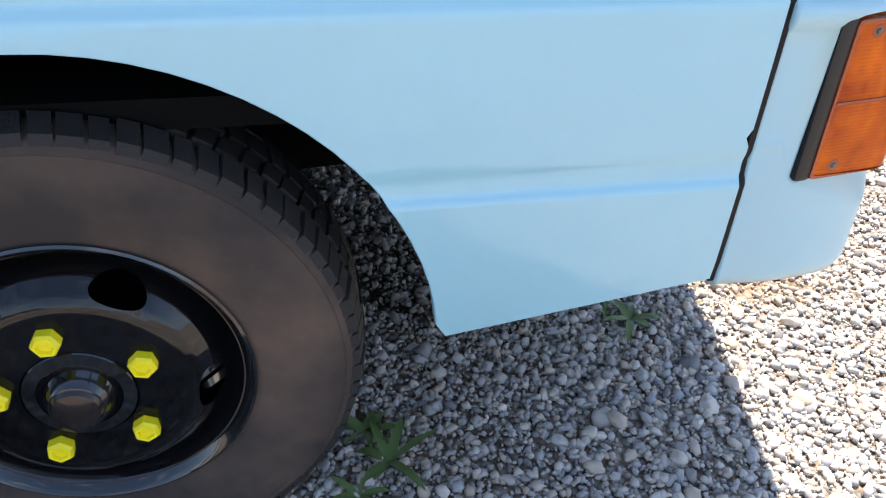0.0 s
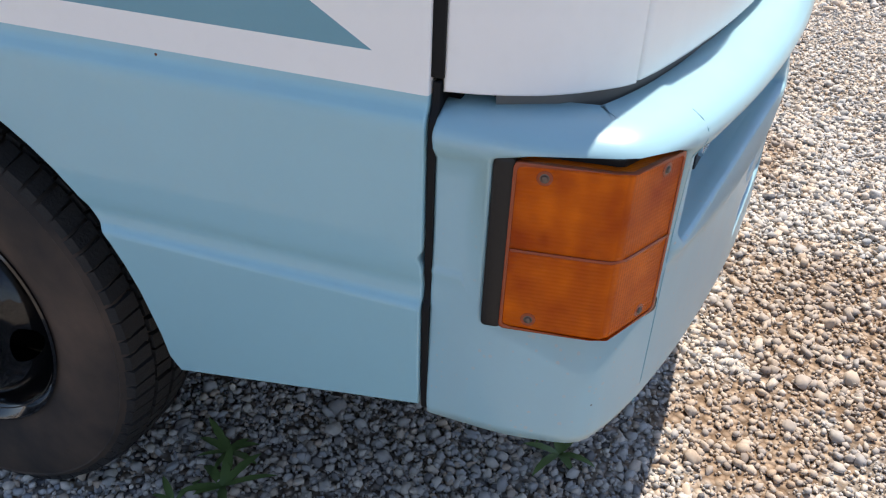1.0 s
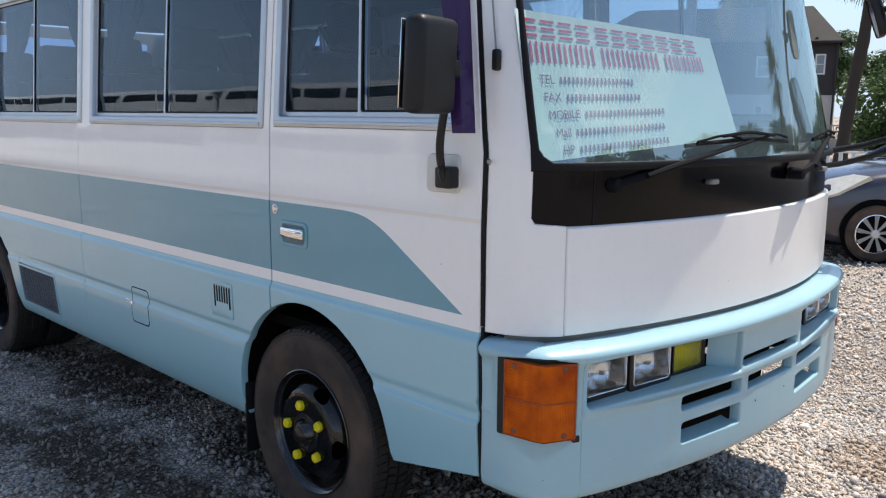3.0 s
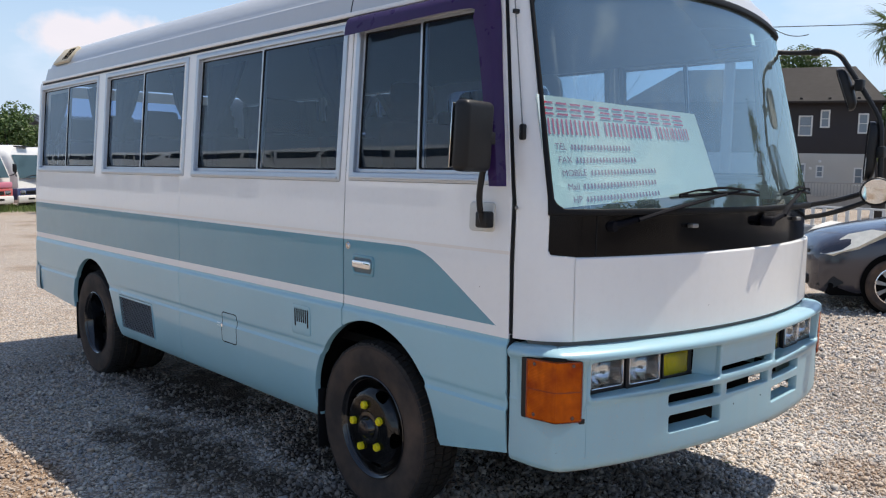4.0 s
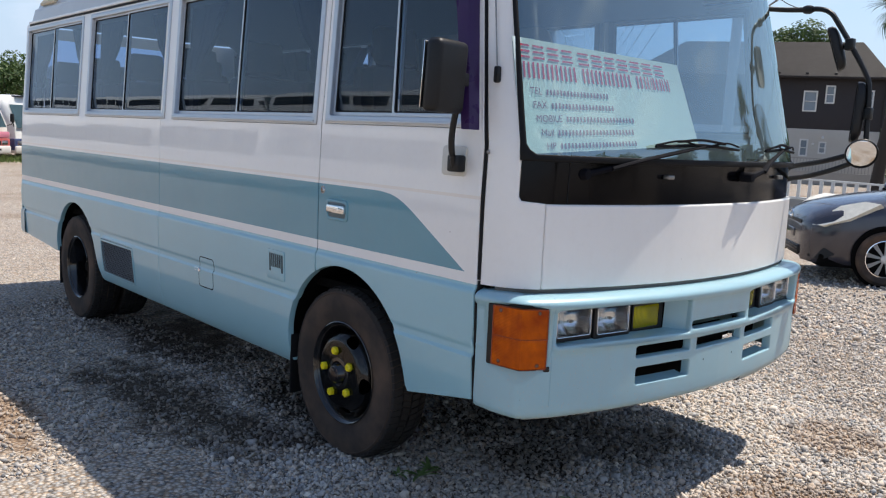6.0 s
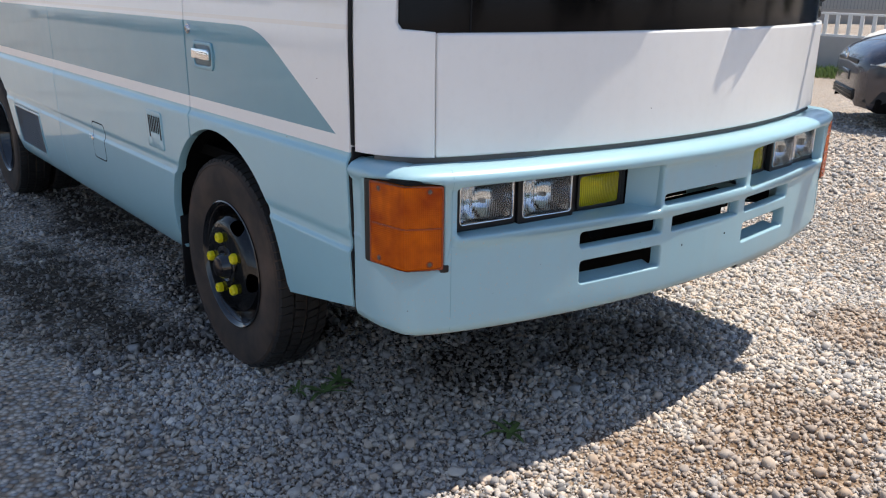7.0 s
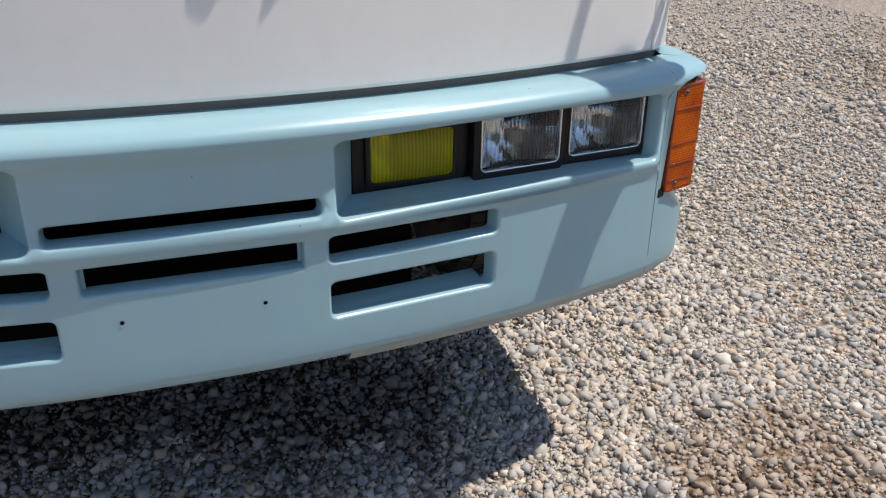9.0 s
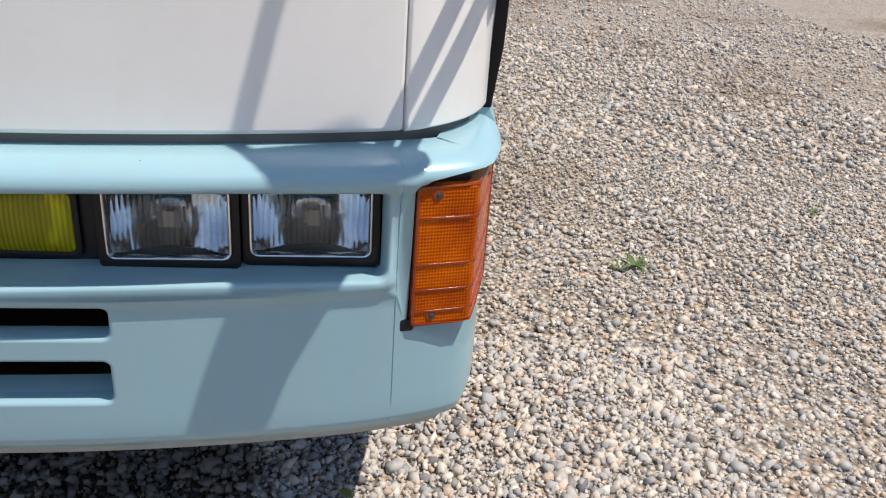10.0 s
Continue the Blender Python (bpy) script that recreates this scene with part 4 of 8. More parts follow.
def lamp_box(name, y0, y1, z0, z1, x0, x1, lens_material, label, frame_w, frame_material, g):
    """One rectangular lamp: a fluted lens in a thin frame over a reflector. (x0 at y0, x1 at y1)"""
    y0, y1 = y0 * g, y1 * g
    a, b = Vector((x0, y0, (z0 + z1) / 2)), Vector((x1, y1, (z0 + z1) / 2))
    if y0 > y1:
        a, b = b, a
    ex = (b - a).normalized()
    ez = Vector((0, 0, 1))
    en = ex.cross(ez).normalized()
    w, h = (b - a).length, z1 - z0
    m = Matrix.Translation((a + b) / 2) @ Matrix((ex, en, ez)).transposed().to_4x4()
    def put(u, v, d):
        return m @ Vector((u, -d, v))
    ring = sheet(rounded_rect(-w / 2, -h / 2, w / 2, h / 2, 0.012), [rounded_rect(-w / 2 + frame_w, -h / 2 + frame_w, w / 2 - frame_w, h / 2 - frame_w, 0.009)],
                 put, [], [], 0.002, 0.02, 0.05)
    lamp = part(name, ring, frame_material, BUS, label)
    side = 0.022 if lens_material is M_YELLOW else 0.0112
    part("bezel", sheet(rounded_rect(-w / 2 - side, -h / 2 - 0.016, w / 2 + side, h / 2 + 0.014, 0.010), [rounded_rect(-w / 2 + 0.001, -h / 2 + 0.001, w / 2 - 0.001, h / 2 - 0.001, 0.011)],
                        lambda u, v, d: put(u, v, d + 0.006), [], [], 0.002, 0.05, 0.05), M_PLASTIC, lamp, "black lamp bezel")
    bm = bmesh.new()
    n = 13
    g2 = []
    for j in range(n):
        row = []
        for i in range(n):
            u, v = -1 + 2 * i / (n - 1), -1 + 2 * j / (n - 1)
            bulge = 0.010 * (1 - u * u) * (1 - v * v) ** 0.5 if abs(v) < 1 else 0
            row.append(bm.verts.new(put(u * (w / 2 - frame_w * 0.7), v * (h / 2 - frame_w * 0.7), 0.003 - bulge)))
        g2.append(row)
    for r, q in zip(g2, g2[1:]):
        for i in range(n - 1):
            bm.faces.new((r[i], r[i + 1], q[i + 1], q[i]))
    part("lens", bm, lens_material, lamp).visible_shadow = False
    bm = bmesh.new()
    g3 = []
    for j in range(n):
        row = []
        for i in range(n):
            u, v = -1 + 2 * i / (n - 1), -1 + 2 * j / (n - 1)
            deep = 0.062 * max(0, 1 - 0.9 * (u * u + 0.35 * v * v)) + 0.004
            row.append(bm.verts.new(put(u * (w / 2 - 0.006), v * (h / 2 - 0.006), 0.008 + deep)))
        g3.append(row)
    for r, q in zip(g3, g3[1:]):
        for i in range(n - 1):
            bm.faces.new((r[i], r[i + 1], q[i + 1], q[i]))
    part("reflector", bm, M_REFLECT, lamp, "silver reflector bowl")
    bm = bmesh.new()
    add_box(bm, (-0.009, 0.022, -0.006), (0.009, 0.045, 0.006), 0.005, m @ Matrix.Diagonal((1, -1, 1, 1)))
    part("bulb_shield", bm, M_STEEL, lamp)
    return lamp


def build_lamps():
    for g in (-1, 1):
        lamp_box("headlamp", 0.683, 0.849, 0.744, 0.850, 0.722, 0.702, M_HEADGLASS, "rectangular clear headlamp with a chrome rim", 0.0034, M_REFLECT, g)
        lamp_box("headlamp", 0.497, 0.661, 0.741, 0.848, 0.752, 0.732, M_HEADGLASS, "rectangular clear headlamp with a chrome rim", 0.0034, M_REFLECT, g)
        lamp_box("fog_lamp", 0.292, 0.460, 0.733, 0.836, 0.748, 0.738, M_YELLOW, "yellow fog lamp in a black bezel", 0.009, M_PLASTIC, g)
        # amber corner lamp wraps round the corner
        S, e = BUMP.of_y(0.903), BUMP.of_x(0.528)
        sc = BUMP.of_y(0.985)
        def place(u, z, d):
            x, y, nx, ny = BUMP.at(u * g)
            # flat faces that meet in one edge
            p0, p1, p2 = ((0.708, 0.903), (0.664, 0.992), (0.528, 1.012)) if g < 0 else ((0.708, 0.903), (0.680, 0.988), (0.528, 1.012))
            if u < sc:
                t = (u - S) / (sc - S)
                px, py = p0[0] + (p1[0] - p0[0]) * t, p0[1] + (p1[1] - p0[1]) * t
            else:
                t = (u - sc) / (e - sc)
                px, py = p1[0] + (p2[0] - p1[0]) * t, p1[1] + (p2[1] - p1[1]) * t
            k = 0.007 - d
            return Vector((px + nx * k, (py + ny * g * k) * g, z))
        gap = 0.022 if g < 0 else 0.004
        lens = sheet(resample(rounded_rect(S + 0.004, 0.646, e - gap, 0.858, 0.006, 2), 0.02), [], place, spread(S, e, 20), [0.66, 0.70, 0.745, 0.748, 0.752, 0.756, 0.759, 0.80, 0.845], 0.004, 0.02, 0.03)
        lamp = part("corner_lamp", lens, M_AMBER, BUS, "amber wrap-round indicator lens", sharp=25)
        if g < 0:
            part("lamp_gasket", sheet(rounded_rect(e - 0.024, 0.643, e + 0.002, 0.862, 0.006, 2), [], place, [], [], 0.004, 0.02, 0.05), M_PLASTIC, lamp, "dark rubber strip")
        part("lens_rim", sheet(rounded_rect(S + 0.003, 0.645, e - gap + 0.001, 0.859, 0.006, 2), [rounded_rect(S + 0.0075, 0.6505, e - gap - 0.0035, 0.8535, 0.005, 2)], lambda u, z, d: place(u, z, d - 0.0015), [], [], 0.001, 0.006, 0.02), M_AMBERDARK, lamp, "darker amber flange")
        for z in (0.645, 0.855):
            part("corner_clip", sheet(rounded_rect(S - 0.012, z - 0.010, S + 0.010, z + 0.010, 0.004, 2), [], lambda u, z, d: place(u, z, d + 0.004), [], [], 0.002, 0.012, 0.02), M_PLASTIC, lamp)
        def deeper(u, z, d):
            return place(u, z, d + 0.018)
        part("lamp_base", sheet(rounded_rect(S - 0.008, 0.636, e + 0.006, 0.868, 0.006, 2), [], deeper, spread(S, e, 20), [0.7, 0.8], 0.004, 0.02, 0.05), M_PLASTIC, lamp)
        for z in ((0.752,) if g < 0 else (0.812, 0.742, 0.702, 0.668)):
            part("divider", sheet([(S + 0.006, z - 0.002), (e - 0.026, z - 0.002), (e - 0.026, z + 0.002), (S + 0.006, z + 0.002)], [], lambda u, z, d: place(u, z, d - 0.002), spread(S + 0.01, e - 0.03, 12), [], 0.0008, 0.006, 0.02), M_AMBERDARK, lamp)
        for u, z in ((S + 0.035, 0.845), (S + 0.035, 0.66), (e - 0.055, 0.843), (e - 0.055, 0.662)):
            c = place(u, z, -0.001)
            d = (place(u, z, -0.01) - c).normalized()
            m = Matrix.Translation(c) @ d.to_track_quat("Z", "Y").to_matrix().to_4x4()
            bm = lathe([(0, 0.002), (0.002, 0.002), (0.0033, 0.0015), (0.004, 0.0), (0.0065, -0.0005)], 14, "z")
            bmesh.ops.transform(bm, matrix=m, verts=bm.verts[:])
            part("screw", bm, M_SCREW, lamp, "small rusty steel screw")
            bm = lathe([(0.0045, -0.0002), (0.0085, -0.0006), (0.0095, -0.002)], 16, "z")
            bmesh.ops.transform(bm, matrix=m, verts=bm.verts[:])
            part("screw_well", bm, M_AMBERDARK, lamp)


build_lamps()


# ---- windows
def build_window(s, x0, x1, z0, z1, x1_top=None):
    """A sliding window: frame, two sashes with glass."""
    lean = 0.0 if x1_top is None else (x1_top - x1) / (z1 - z0)
    def place(x, z, d):
        k = (x - x0) / (x1 - x0)
        return Vector((x + lean * (z - z0) * k, s * (half_width(z) + 0.006 - d), z))
    fr = part("window_frame", sheet(rounded_rect(x0 + 0.001, z0 + 0.001, x1 - 0.001, z1 - 0.001, 0.010), [rounded_rect(x0 + 0.034, z0 + 0.036, x1 - 0.034, z1 - 0.030, 0.012)], place, [], [], 0.004, 0.035, 0.1), M_ALU, BUS, "aluminium sliding window frame")
    xm = (x0 + x1) / 2
    for i, (a, b, back) in enumerate(((x0 + 0.030, xm + 0.016, 0.022), (xm - 0.016, x1 - 0.030, 0.012))):
        def put(x, z, d):
            return place(x, z, d + back)
        part("sash", sheet(rounded_rect(a, z0 + 0.032, b, z1 - 0.026, 0.008), [rounded_rect(a + 0.014, z0 + 0.052, b - 0.014, z1 - 0.042, 0.01)], put, [], [], 0.002, 0.012, 0.1), M_ALU, fr)
        part("glazing_rubber", sheet(rounded_rect(a + 0.011, z0 + 0.049, b - 0.011, z1 - 0.039, 0.01), [rounded_rect(a + 0.020, z0 + 0.058, b - 0.020, z1 - 0.048, 0.01)], lambda x, z, d: put(x, z, d + 0.001), [], [], 0.002, 0.008, 0.1), M_RUBBER, fr)
        bm = bmesh.new()
        bow = z0 + 0.165
        rows = [[bm.verts.new(put(x, z, 0.005 + 0.010 * max(0.0, (bow - z) / 0.11) ** 1.4 + 0.0008 * math.sin(7 * x + 5 * z))) for x in spread(a + 0.012, b - 0.012, 9)] for z in spread(z0 + 0.05, z1 - 0.04, 26)]
        for r, q in zip(rows, rows[1:]):
            for j in range(8):
                bm.faces.new((r[j], r[j + 1], q[j + 1], q[j]))
        part("pane", bm, M_TINT, fr, "dark tinted pane")
    part("lower_rail", sheet([(x0 + 0.02, z0 + 0.010), (x1 - 0.02, z0 + 0.010), (x1 - 0.02, z0 + 0.022), (x0 + 0.02, z0 + 0.022)], [], lambda x, z, d: place(x, z, d - 0.006), [], [], 0.003, 0.01, 0.2), M_ALU, fr)
    return fr


for side in (-1, 1):
    for a, b in WINDOWS:
        build_window(side, a, b, WIN_LO, WIN_HI)
    build_window(side, -0.552, 0.398, 1.464, 2.15, 0.322)


# ---- purple visor over the driver's window
def build_visor():
    pts = [(-0.575, 2.094), (0.17, 2.112), (0.250, 2.055), (0.314, 1.83), (0.388, 1.46)]
    outer = [(-0.578, 2.185), (0.22, 2.185), (0.318, 2.17), (0.368, 1.86), (0.425, 1.46)]
    bm = bmesh.new()
    def put(p, out):
        return Vector((p[0], -(half_width(p[1]) + out), p[1]))
    a, b = smooth_path([(x, 0, z) for x, z in outer], 5), smooth_path([(x, 0, z) for x, z in pts], 5)
    rows = []
    for p, q in zip(a, b):
        r = []
        for t, o in ((0.0, 0.004), (0.10, 0.030), (0.25, 0.044), (0.6, 0.052), (1.0, 0.056)):
            k = p.lerp(q, t)
            r.append(bm.verts.new(put((k.x, k.z), o)))
        rows.append(r)
    for r, q in zip(rows, rows[1:]):
        for i in range(4):
            bm.faces.new((r[i], r[i + 1], q[i + 1], q[i]))
    bm.faces.new(rows[0])
    bmesh.ops.solidify(bm, geom=bm.faces[:], thickness=0.003)
    part("window_visor", bm, M_PURPLE, BUS, "translucent purple wind deflector")


build_visor()


# ---- wheels
def build_wheel(name, deep, label):
    """At the origin, outer face towards -y."""
    w = part(name, lathe([(0.212, -0.080), (0.226, -0.088), (0.240, -0.089), (0.262, -0.096), (0.300, -0.101), (0.335, -0.099), (0.352, -0.0955), (0.355, -0.0975), (0.358, -0.0945),
                               (0.366, -0.089), (0.374, -0.076), (0.3765, 0.0), (0.374, 0.076), (0.366, 0.089), (0.335, 0.099), (0.300, 0.101), (0.24, 0.089), (0.212, 0.080)], 72), M_TYRE, None, label)
    bm = bmesh.new()
    n = 76
    for i in range(n):
        for k, (y0, y1, r0, r1, off) in enumerate(((-0.095, -0.050, 0.352, 0.386, 0.0), (-0.043, -0.005, 0.37, 0.387, 0.5), (0.005, 0.043, 0.37, 0.387, 0.0), (0.050, 0.095, 0.352, 0.386, 0.5))):
            a = 2 * math.pi * (i + off) / n
            m = pose(0, 0, 0, 0, math.degrees(a), 0)
            t = 0.0112 + 0.0016 * ((i * 7 + k) % 3)
            skew = 0.007 * (1 if k % 2 else -1)
            r1 -= 0.0025 * ((i * 5 + k * 3) % 4) / 3
            vs = []
            for y, r in ((y0, r0), (y1, 0.37)):
                for z in (r, ):
                    vs += [(-t + (skew if y == y1 else 0), y, z), (t + (skew if y == y1 else 0), y, z)]
            top0 = r1 - (0.010 if k in (0, 3) else 0.0)
            if k == 0:
                tops = [(-t, y0 + 0.008, top0), (t, y0 + 0.008, top0), (-t + skew, y1, r1), (t + skew, y1, r1)]
            elif k == 3:
                vs = [(-t, y1, r0), (t, y1, r0), (-t + skew, y0, 0.37), (t + skew, y0, 0.37)]
                tops = [(-t, y1 - 0.008, top0), (t, y1 - 0.008, top0), (-t + skew, y0, r1), (t + skew, y0, r1)]
            else:
                tops = [(-t, y0, r1), (t, y0, r1), (-t + skew, y1, r1), (t + skew, y1, r1)]
            v = [bm.verts.new(m @ Vector(p)) for p in vs + tops]
            for f in ((4, 5, 7, 6), (0, 1, 5, 4), (1, 3, 7, 5), (3, 2, 6, 7), (2, 0, 4, 6)):
                bm.faces.new([v[j] for j in f])
    part("tread", bm, M_TREAD, w, sharp=20)
    # rim and disc
    if not deep:
        rim = [(0.216, 0.08), (0.216, -0.070), (0.228, -0.088), (0.230, -0.093), (0.226, -0.095), (0.219, -0.090), (0.210, -0.074), (0.203, -0.064), (0.199, -0.050), (0.197, -0.046)]
        disc = [(0.198, -0.048), (0.192, -0.052), (0.186, -0.066), (0.176, -0.085), (0.160, -0.101), (0.146, -0.108), (0.138, -0.109), (0.075, -0.110), (0.074, -0.090), (0.0735, -0.06)]
        nut_y, hub_y, nut_r = -0.110, -0.112, 0.1016
        hole_r = 0.169
    else:
        rim = [(0.216, 0.08), (0.216, -0.070), (0.228, -0.088), (0.230, -0.093), (0.226, -0.095), (0.219, -0.090), (0.210, -0.070), (0.200, -0.02), (0.192, 0.03), (0.186, 0.05)]
        disc = [(0.187, 0.045), (0.175, 0.052), (0.155, 0.040), (0.140, 0.030), (0.075, 0.028), (0.074, 0.06)]
        nut_y, hub_y, nut_r = 0.028, 0.0, 0.1016
        hole_r = 0.160
    r = part("rim", lathe(rim, 72), M_RIM, w, "glossy black steel rim")
    # disc with oval hand holes
    bm = bmesh.new()
    fine = []
    for (r0, h0), (r1, h1) in zip(disc, disc[1:]):
        k = max(1, int(math.hypot(r1 - r0, h1 - h0) / 0.005))
        fine += [(r0 + (r1 - r0) * i / k, h0 + (h1 - h0) * i / k) for i in range(k)]
    fine.append(disc[-1])
    steps = 180
    rings = []
    for i in range(steps):
        a = 2 * math.pi * i / steps
        turn = (i % 36 - 18) * 2 * math.pi / steps
        row = []
        for q, h in fine:
            f = math.sqrt(((turn * q) / 0.036) ** 2 + ((q - hole_r) / 0.017) ** 2)
            t2, q2 = 0.0, q
            if 0.80 < f < 1.24:
                t2, q2 = turn * (1 / f - 1), hole_r + (q - hole_r) / f
            row.append(bm.verts.new((q2 * math.cos(a + t2), float(np.interp(q2, [p[0] for p in fine][::-1], [p[1] for p in fine][::-1])), q2 * math.sin(a + t2))))
        rings.append(row)
    for i in range(steps):
        a, b = rings[i], rings[(i + 1) % steps]
        turn = ((i + 0.5) % 36 - 18) * 2 * math.pi / steps
        for j in range(len(fine) - 1):
            q = (fine[j][0] + fine[j + 1][0]) / 2
            if ((turn * q) / 0.036) ** 2 + ((q - hole_r) / 0.017) ** 2 < 1:
                continue
            bm.faces.new((a[j], a[j + 1], b[j + 1], b[j]))
    bmesh.ops.solidify(bm, geom=bm.faces[:], thickness=0.006)
    bmesh.ops.rotate(bm, verts=bm.verts[:], cent=(0, 0, 0), matrix=Matrix.Rotation(radians(-28), 3, "Y"))
    part("disc", bm, M_RIM, w)
    part("drum", lathe([(0.0, 0.04), (0.17, 0.04), (0.19, 0.06), (0.19, 0.09)], 40) if not deep else lathe([(0.0, 0.065), (0.18, 0.065)], 40), M_DARK, w)
    part("hub", lathe([(0.076, nut_y + 0.03), (0.076, hub_y + 0.006), (0.072, hub_y), (0.055, hub_y - 0.001), (0.050, hub_y + 0.006), (0.046, hub_y + 0.002), (0.043, hub_y - 0.014), (0.036, hub_y - 0.024), (0.020, hub_y - 0.028), (0.0, hub_y - 0.028)], 40),
               M_RIM if not deep else M_DARK, w, "black hub with a dusty cap")
    part("hub_cap", lathe([(0.034, hub_y - 0.024), (0.030, hub_y - 0.031), (0.018, hub_y - 0.035), (0.0, hub_y - 0.036)], 32), M_BRONZE if not deep else M_DARK, w)
    for k in range(5):
        a = radians(90 + 11 + 72 * k)
        c = Vector((nut_r * math.cos(a), nut_y, nut_r * math.sin(a)))
        bm = bmesh.new()
        prof = [(0.0190, 0.0), (0.0190, -0.013), (0.0155, -0.018), (0.0110, -0.018), (0.0100, -0.013), (0.0, -0.012)]
        rings = []
        for i in range(6):
            t = math.pi * i / 3 + 0.2 * k
            rings.append([bm.verts.new(c + Vector((q * math.cos(t), h, q * math.sin(t)))) for q, h in prof])
        for i in range(6):
            p, q = rings[i], rings[(i + 1) % 6]
            for j in range(len(prof) - 1):
                bm.faces.new((p[j], p[j + 1], q[j + 1], q[j]))
        bmesh.ops.remove_doubles(bm, verts=bm.verts[:], dist=1e-6)
        part("wheel_nut", bm, M_NUT if not deep else M_STEEL, w, "yellow painted wheel nut" if not deep else "", sharp=20)
    return w


def place_wheels():
    front = build_wheel("front_wheel", False, "black steel wheel with yellow nuts and a dusty tyre")
    front.parent = BUS
    front.matrix_basis = pose(-0.412, -0.885, 0.370, 0, 0, 0)
    copy_thing(front, pose(-0.412, 0.885, 0.370, 0, 20, 180))
    rear = build_wheel("rear_wheel", True, "deep-dished black steel rear wheel with a dusty tyre")
    rear.parent = BUS
    rear.matrix_basis = pose(-3.80, -0.905, 0.350, 0, 0, 0)
    copy_thing(rear, pose(-3.80, 0.905, 0.350, 0, 0, 180))
    copy_thing(rear, pose(-3.80, -0.68, 0.350, 0, 30, 0))
    copy_thing(rear, pose(-3.80, 0.68, 0.350, 0, 30, 180))


place_wheels()


# ---- underbody, wheel wells, floor
def build_underbody():
    for (cx, cz, r), far in ((FRONT_ARCH, 0.55), (REAR_ARCH, 0.42)):
        for g in (-1, 1):
            bm = bmesh.new()
            rows = []
            for y in (0.985, far):
                rows.append([bm.verts.new((x, g * y, z)) for x, z in arch(cx, cz, r + 0.012, 184, 5, 24)])
            for i in range(24):
                bm.faces.new((rows[0][i], rows[0][i + 1], rows[1][i + 1], rows[1][i]))
            bm.faces.new(rows[1])
            part("wheel_well", bm, M_DARK, BUS)
            part("mud_flap", box((cx - r - 0.005, min(g * 0.72, g * 0.99), cz - 0.24), (cx - r + 0.005, max(g * 0.72, g * 0.99), cz + 0.05), 0.002), M_RUBBER, BUS)
    # unseen plate added to stop sunlight leaking down behind the bumper
    part("light_block_plate", box((0.36, -0.94, 0.862), (0.60, 0.94, 0.886)), M_DARK, BUS)
    part("floor_pan", box((-5.1, -0.93, 0.72), (0.42, 0.93, 0.76)), M_DARK, BUS)
    for y in (-0.38, 0.38):
        part("chassis_rail", box((-4.9, y - 0.03, 0.42), (0.55, y + 0.03, 0.56), 0.006), M_DARK, BUS)
    part("fuel_tank", box((-2.2, -0.85, 0.36), (-1.3, -0.45, 0.66), 0.04), M_DARK, BUS)
    part("engine_block", box((-0.75, -0.3, 0.36), (0.35, 0.3, 0.72), 0.05), M_DARK, BUS)
    part("front_axle", box((-0.46, -0.75, 0.30), (-0.36, 0.75, 0.38), 0.02), M_DARK, BUS)
    part("rear_axle", lathe([(0.05, -0.6), (0.05, -0.12), (0.14, -0.06), (0.14, 0.06), (0.05, 0.12), (0.05, 0.6)], 20, "y", (-3.80, 0, 0.35)), M_DARK, BUS)
    # radiator behind the slots
    part("radiator", box((0.42, -0.42, 0.62), (0.46, 0.30, 1.05), 0.004), M_DARK, BUS)
    part("cross_member", box((0.60, -0.80, 0.60), (0.66, 0.40, 0.66), 0.006), M_DARK, BUS)
    part("under_beam", box((0.58, -0.62, 0.40), (0.63, 0.41, 0.60), 0.006), M_DARK, BUS)
    part("horn", lathe([(0.0, 0.73), (0.03, 0.73), (0.042, 0.755), (0.042, 0.76), (0.0, 0.762)], 20, "x", (0, -0.10, 0.675)), M_DARK, BUS)
    part("horn", lathe([(0.0, 0.70), (0.03, 0.70), (0.042, 0.725), (0.042, 0.73), (0.0, 0.732)], 20, "x", (0, -0.36, 0.675)), M_DARK, BUS)
    part("tow_hook", tube([(0.66, 0.36, 0.50), (0.72, 0.36, 0.44), (0.70, 0.44, 0.42), (0.64, 0.44, 0.48)], 0.011, 8), M_DARK, BUS)
    # inner walls close the cabin below the windows
    for g in (-1, 1):
        part("inner_wall", box((-5.08, min(g * 0.925, g * 0.945), 0.93), (0.36, max(g * 0.925, g * 0.945), 1.44)), M_TRIM, BUS)
        part("gap_liner", box((-0.64, min(g * 0.95, g * 0.992), 0.86), (-0.52, max(g * 0.95, g * 0.992), 1.43)), M_DARK, BUS)
        part("gap_liner", box((-2.34, min(g * 0.95, g * 0.990), 0.46), (-2.25, max(g * 0.95, g * 0.990), 1.43)), M_DARK, BUS)
        part("gap_liner", box((0.38, min(g * 0.93, g * 0.978), 0.50), (0.475, max(g * 0.93, g * 0.978), 1.39)), M_DARK, BUS)
    bm = bmesh.new()
    sh = HOOD.of_y(0.99)
    us = spread(-sh, sh, 30)
    a = [bm.verts.new(front_point(u, 0.86, 0.035)) for u in us]
    b = [bm.verts.new(front_point(u, 1.36, 0.035)) for u in us]
    for i in range(29):
        bm.faces.new((a[i], a[i + 1], b[i + 1], b[i]))
    part("bulkhead", bm, M_DARK, BUS)
    bm = bmesh.new()
    a = [bm.verts.new(front_point(u, 0.870, 0.014)) for u in us]
    b = [bm.verts.new(front_point(u, 0.930, 0.014)) for u in us]
    for i in range(29):
        bm.faces.new((a[i], a[i + 1], b[i + 1], b[i]))
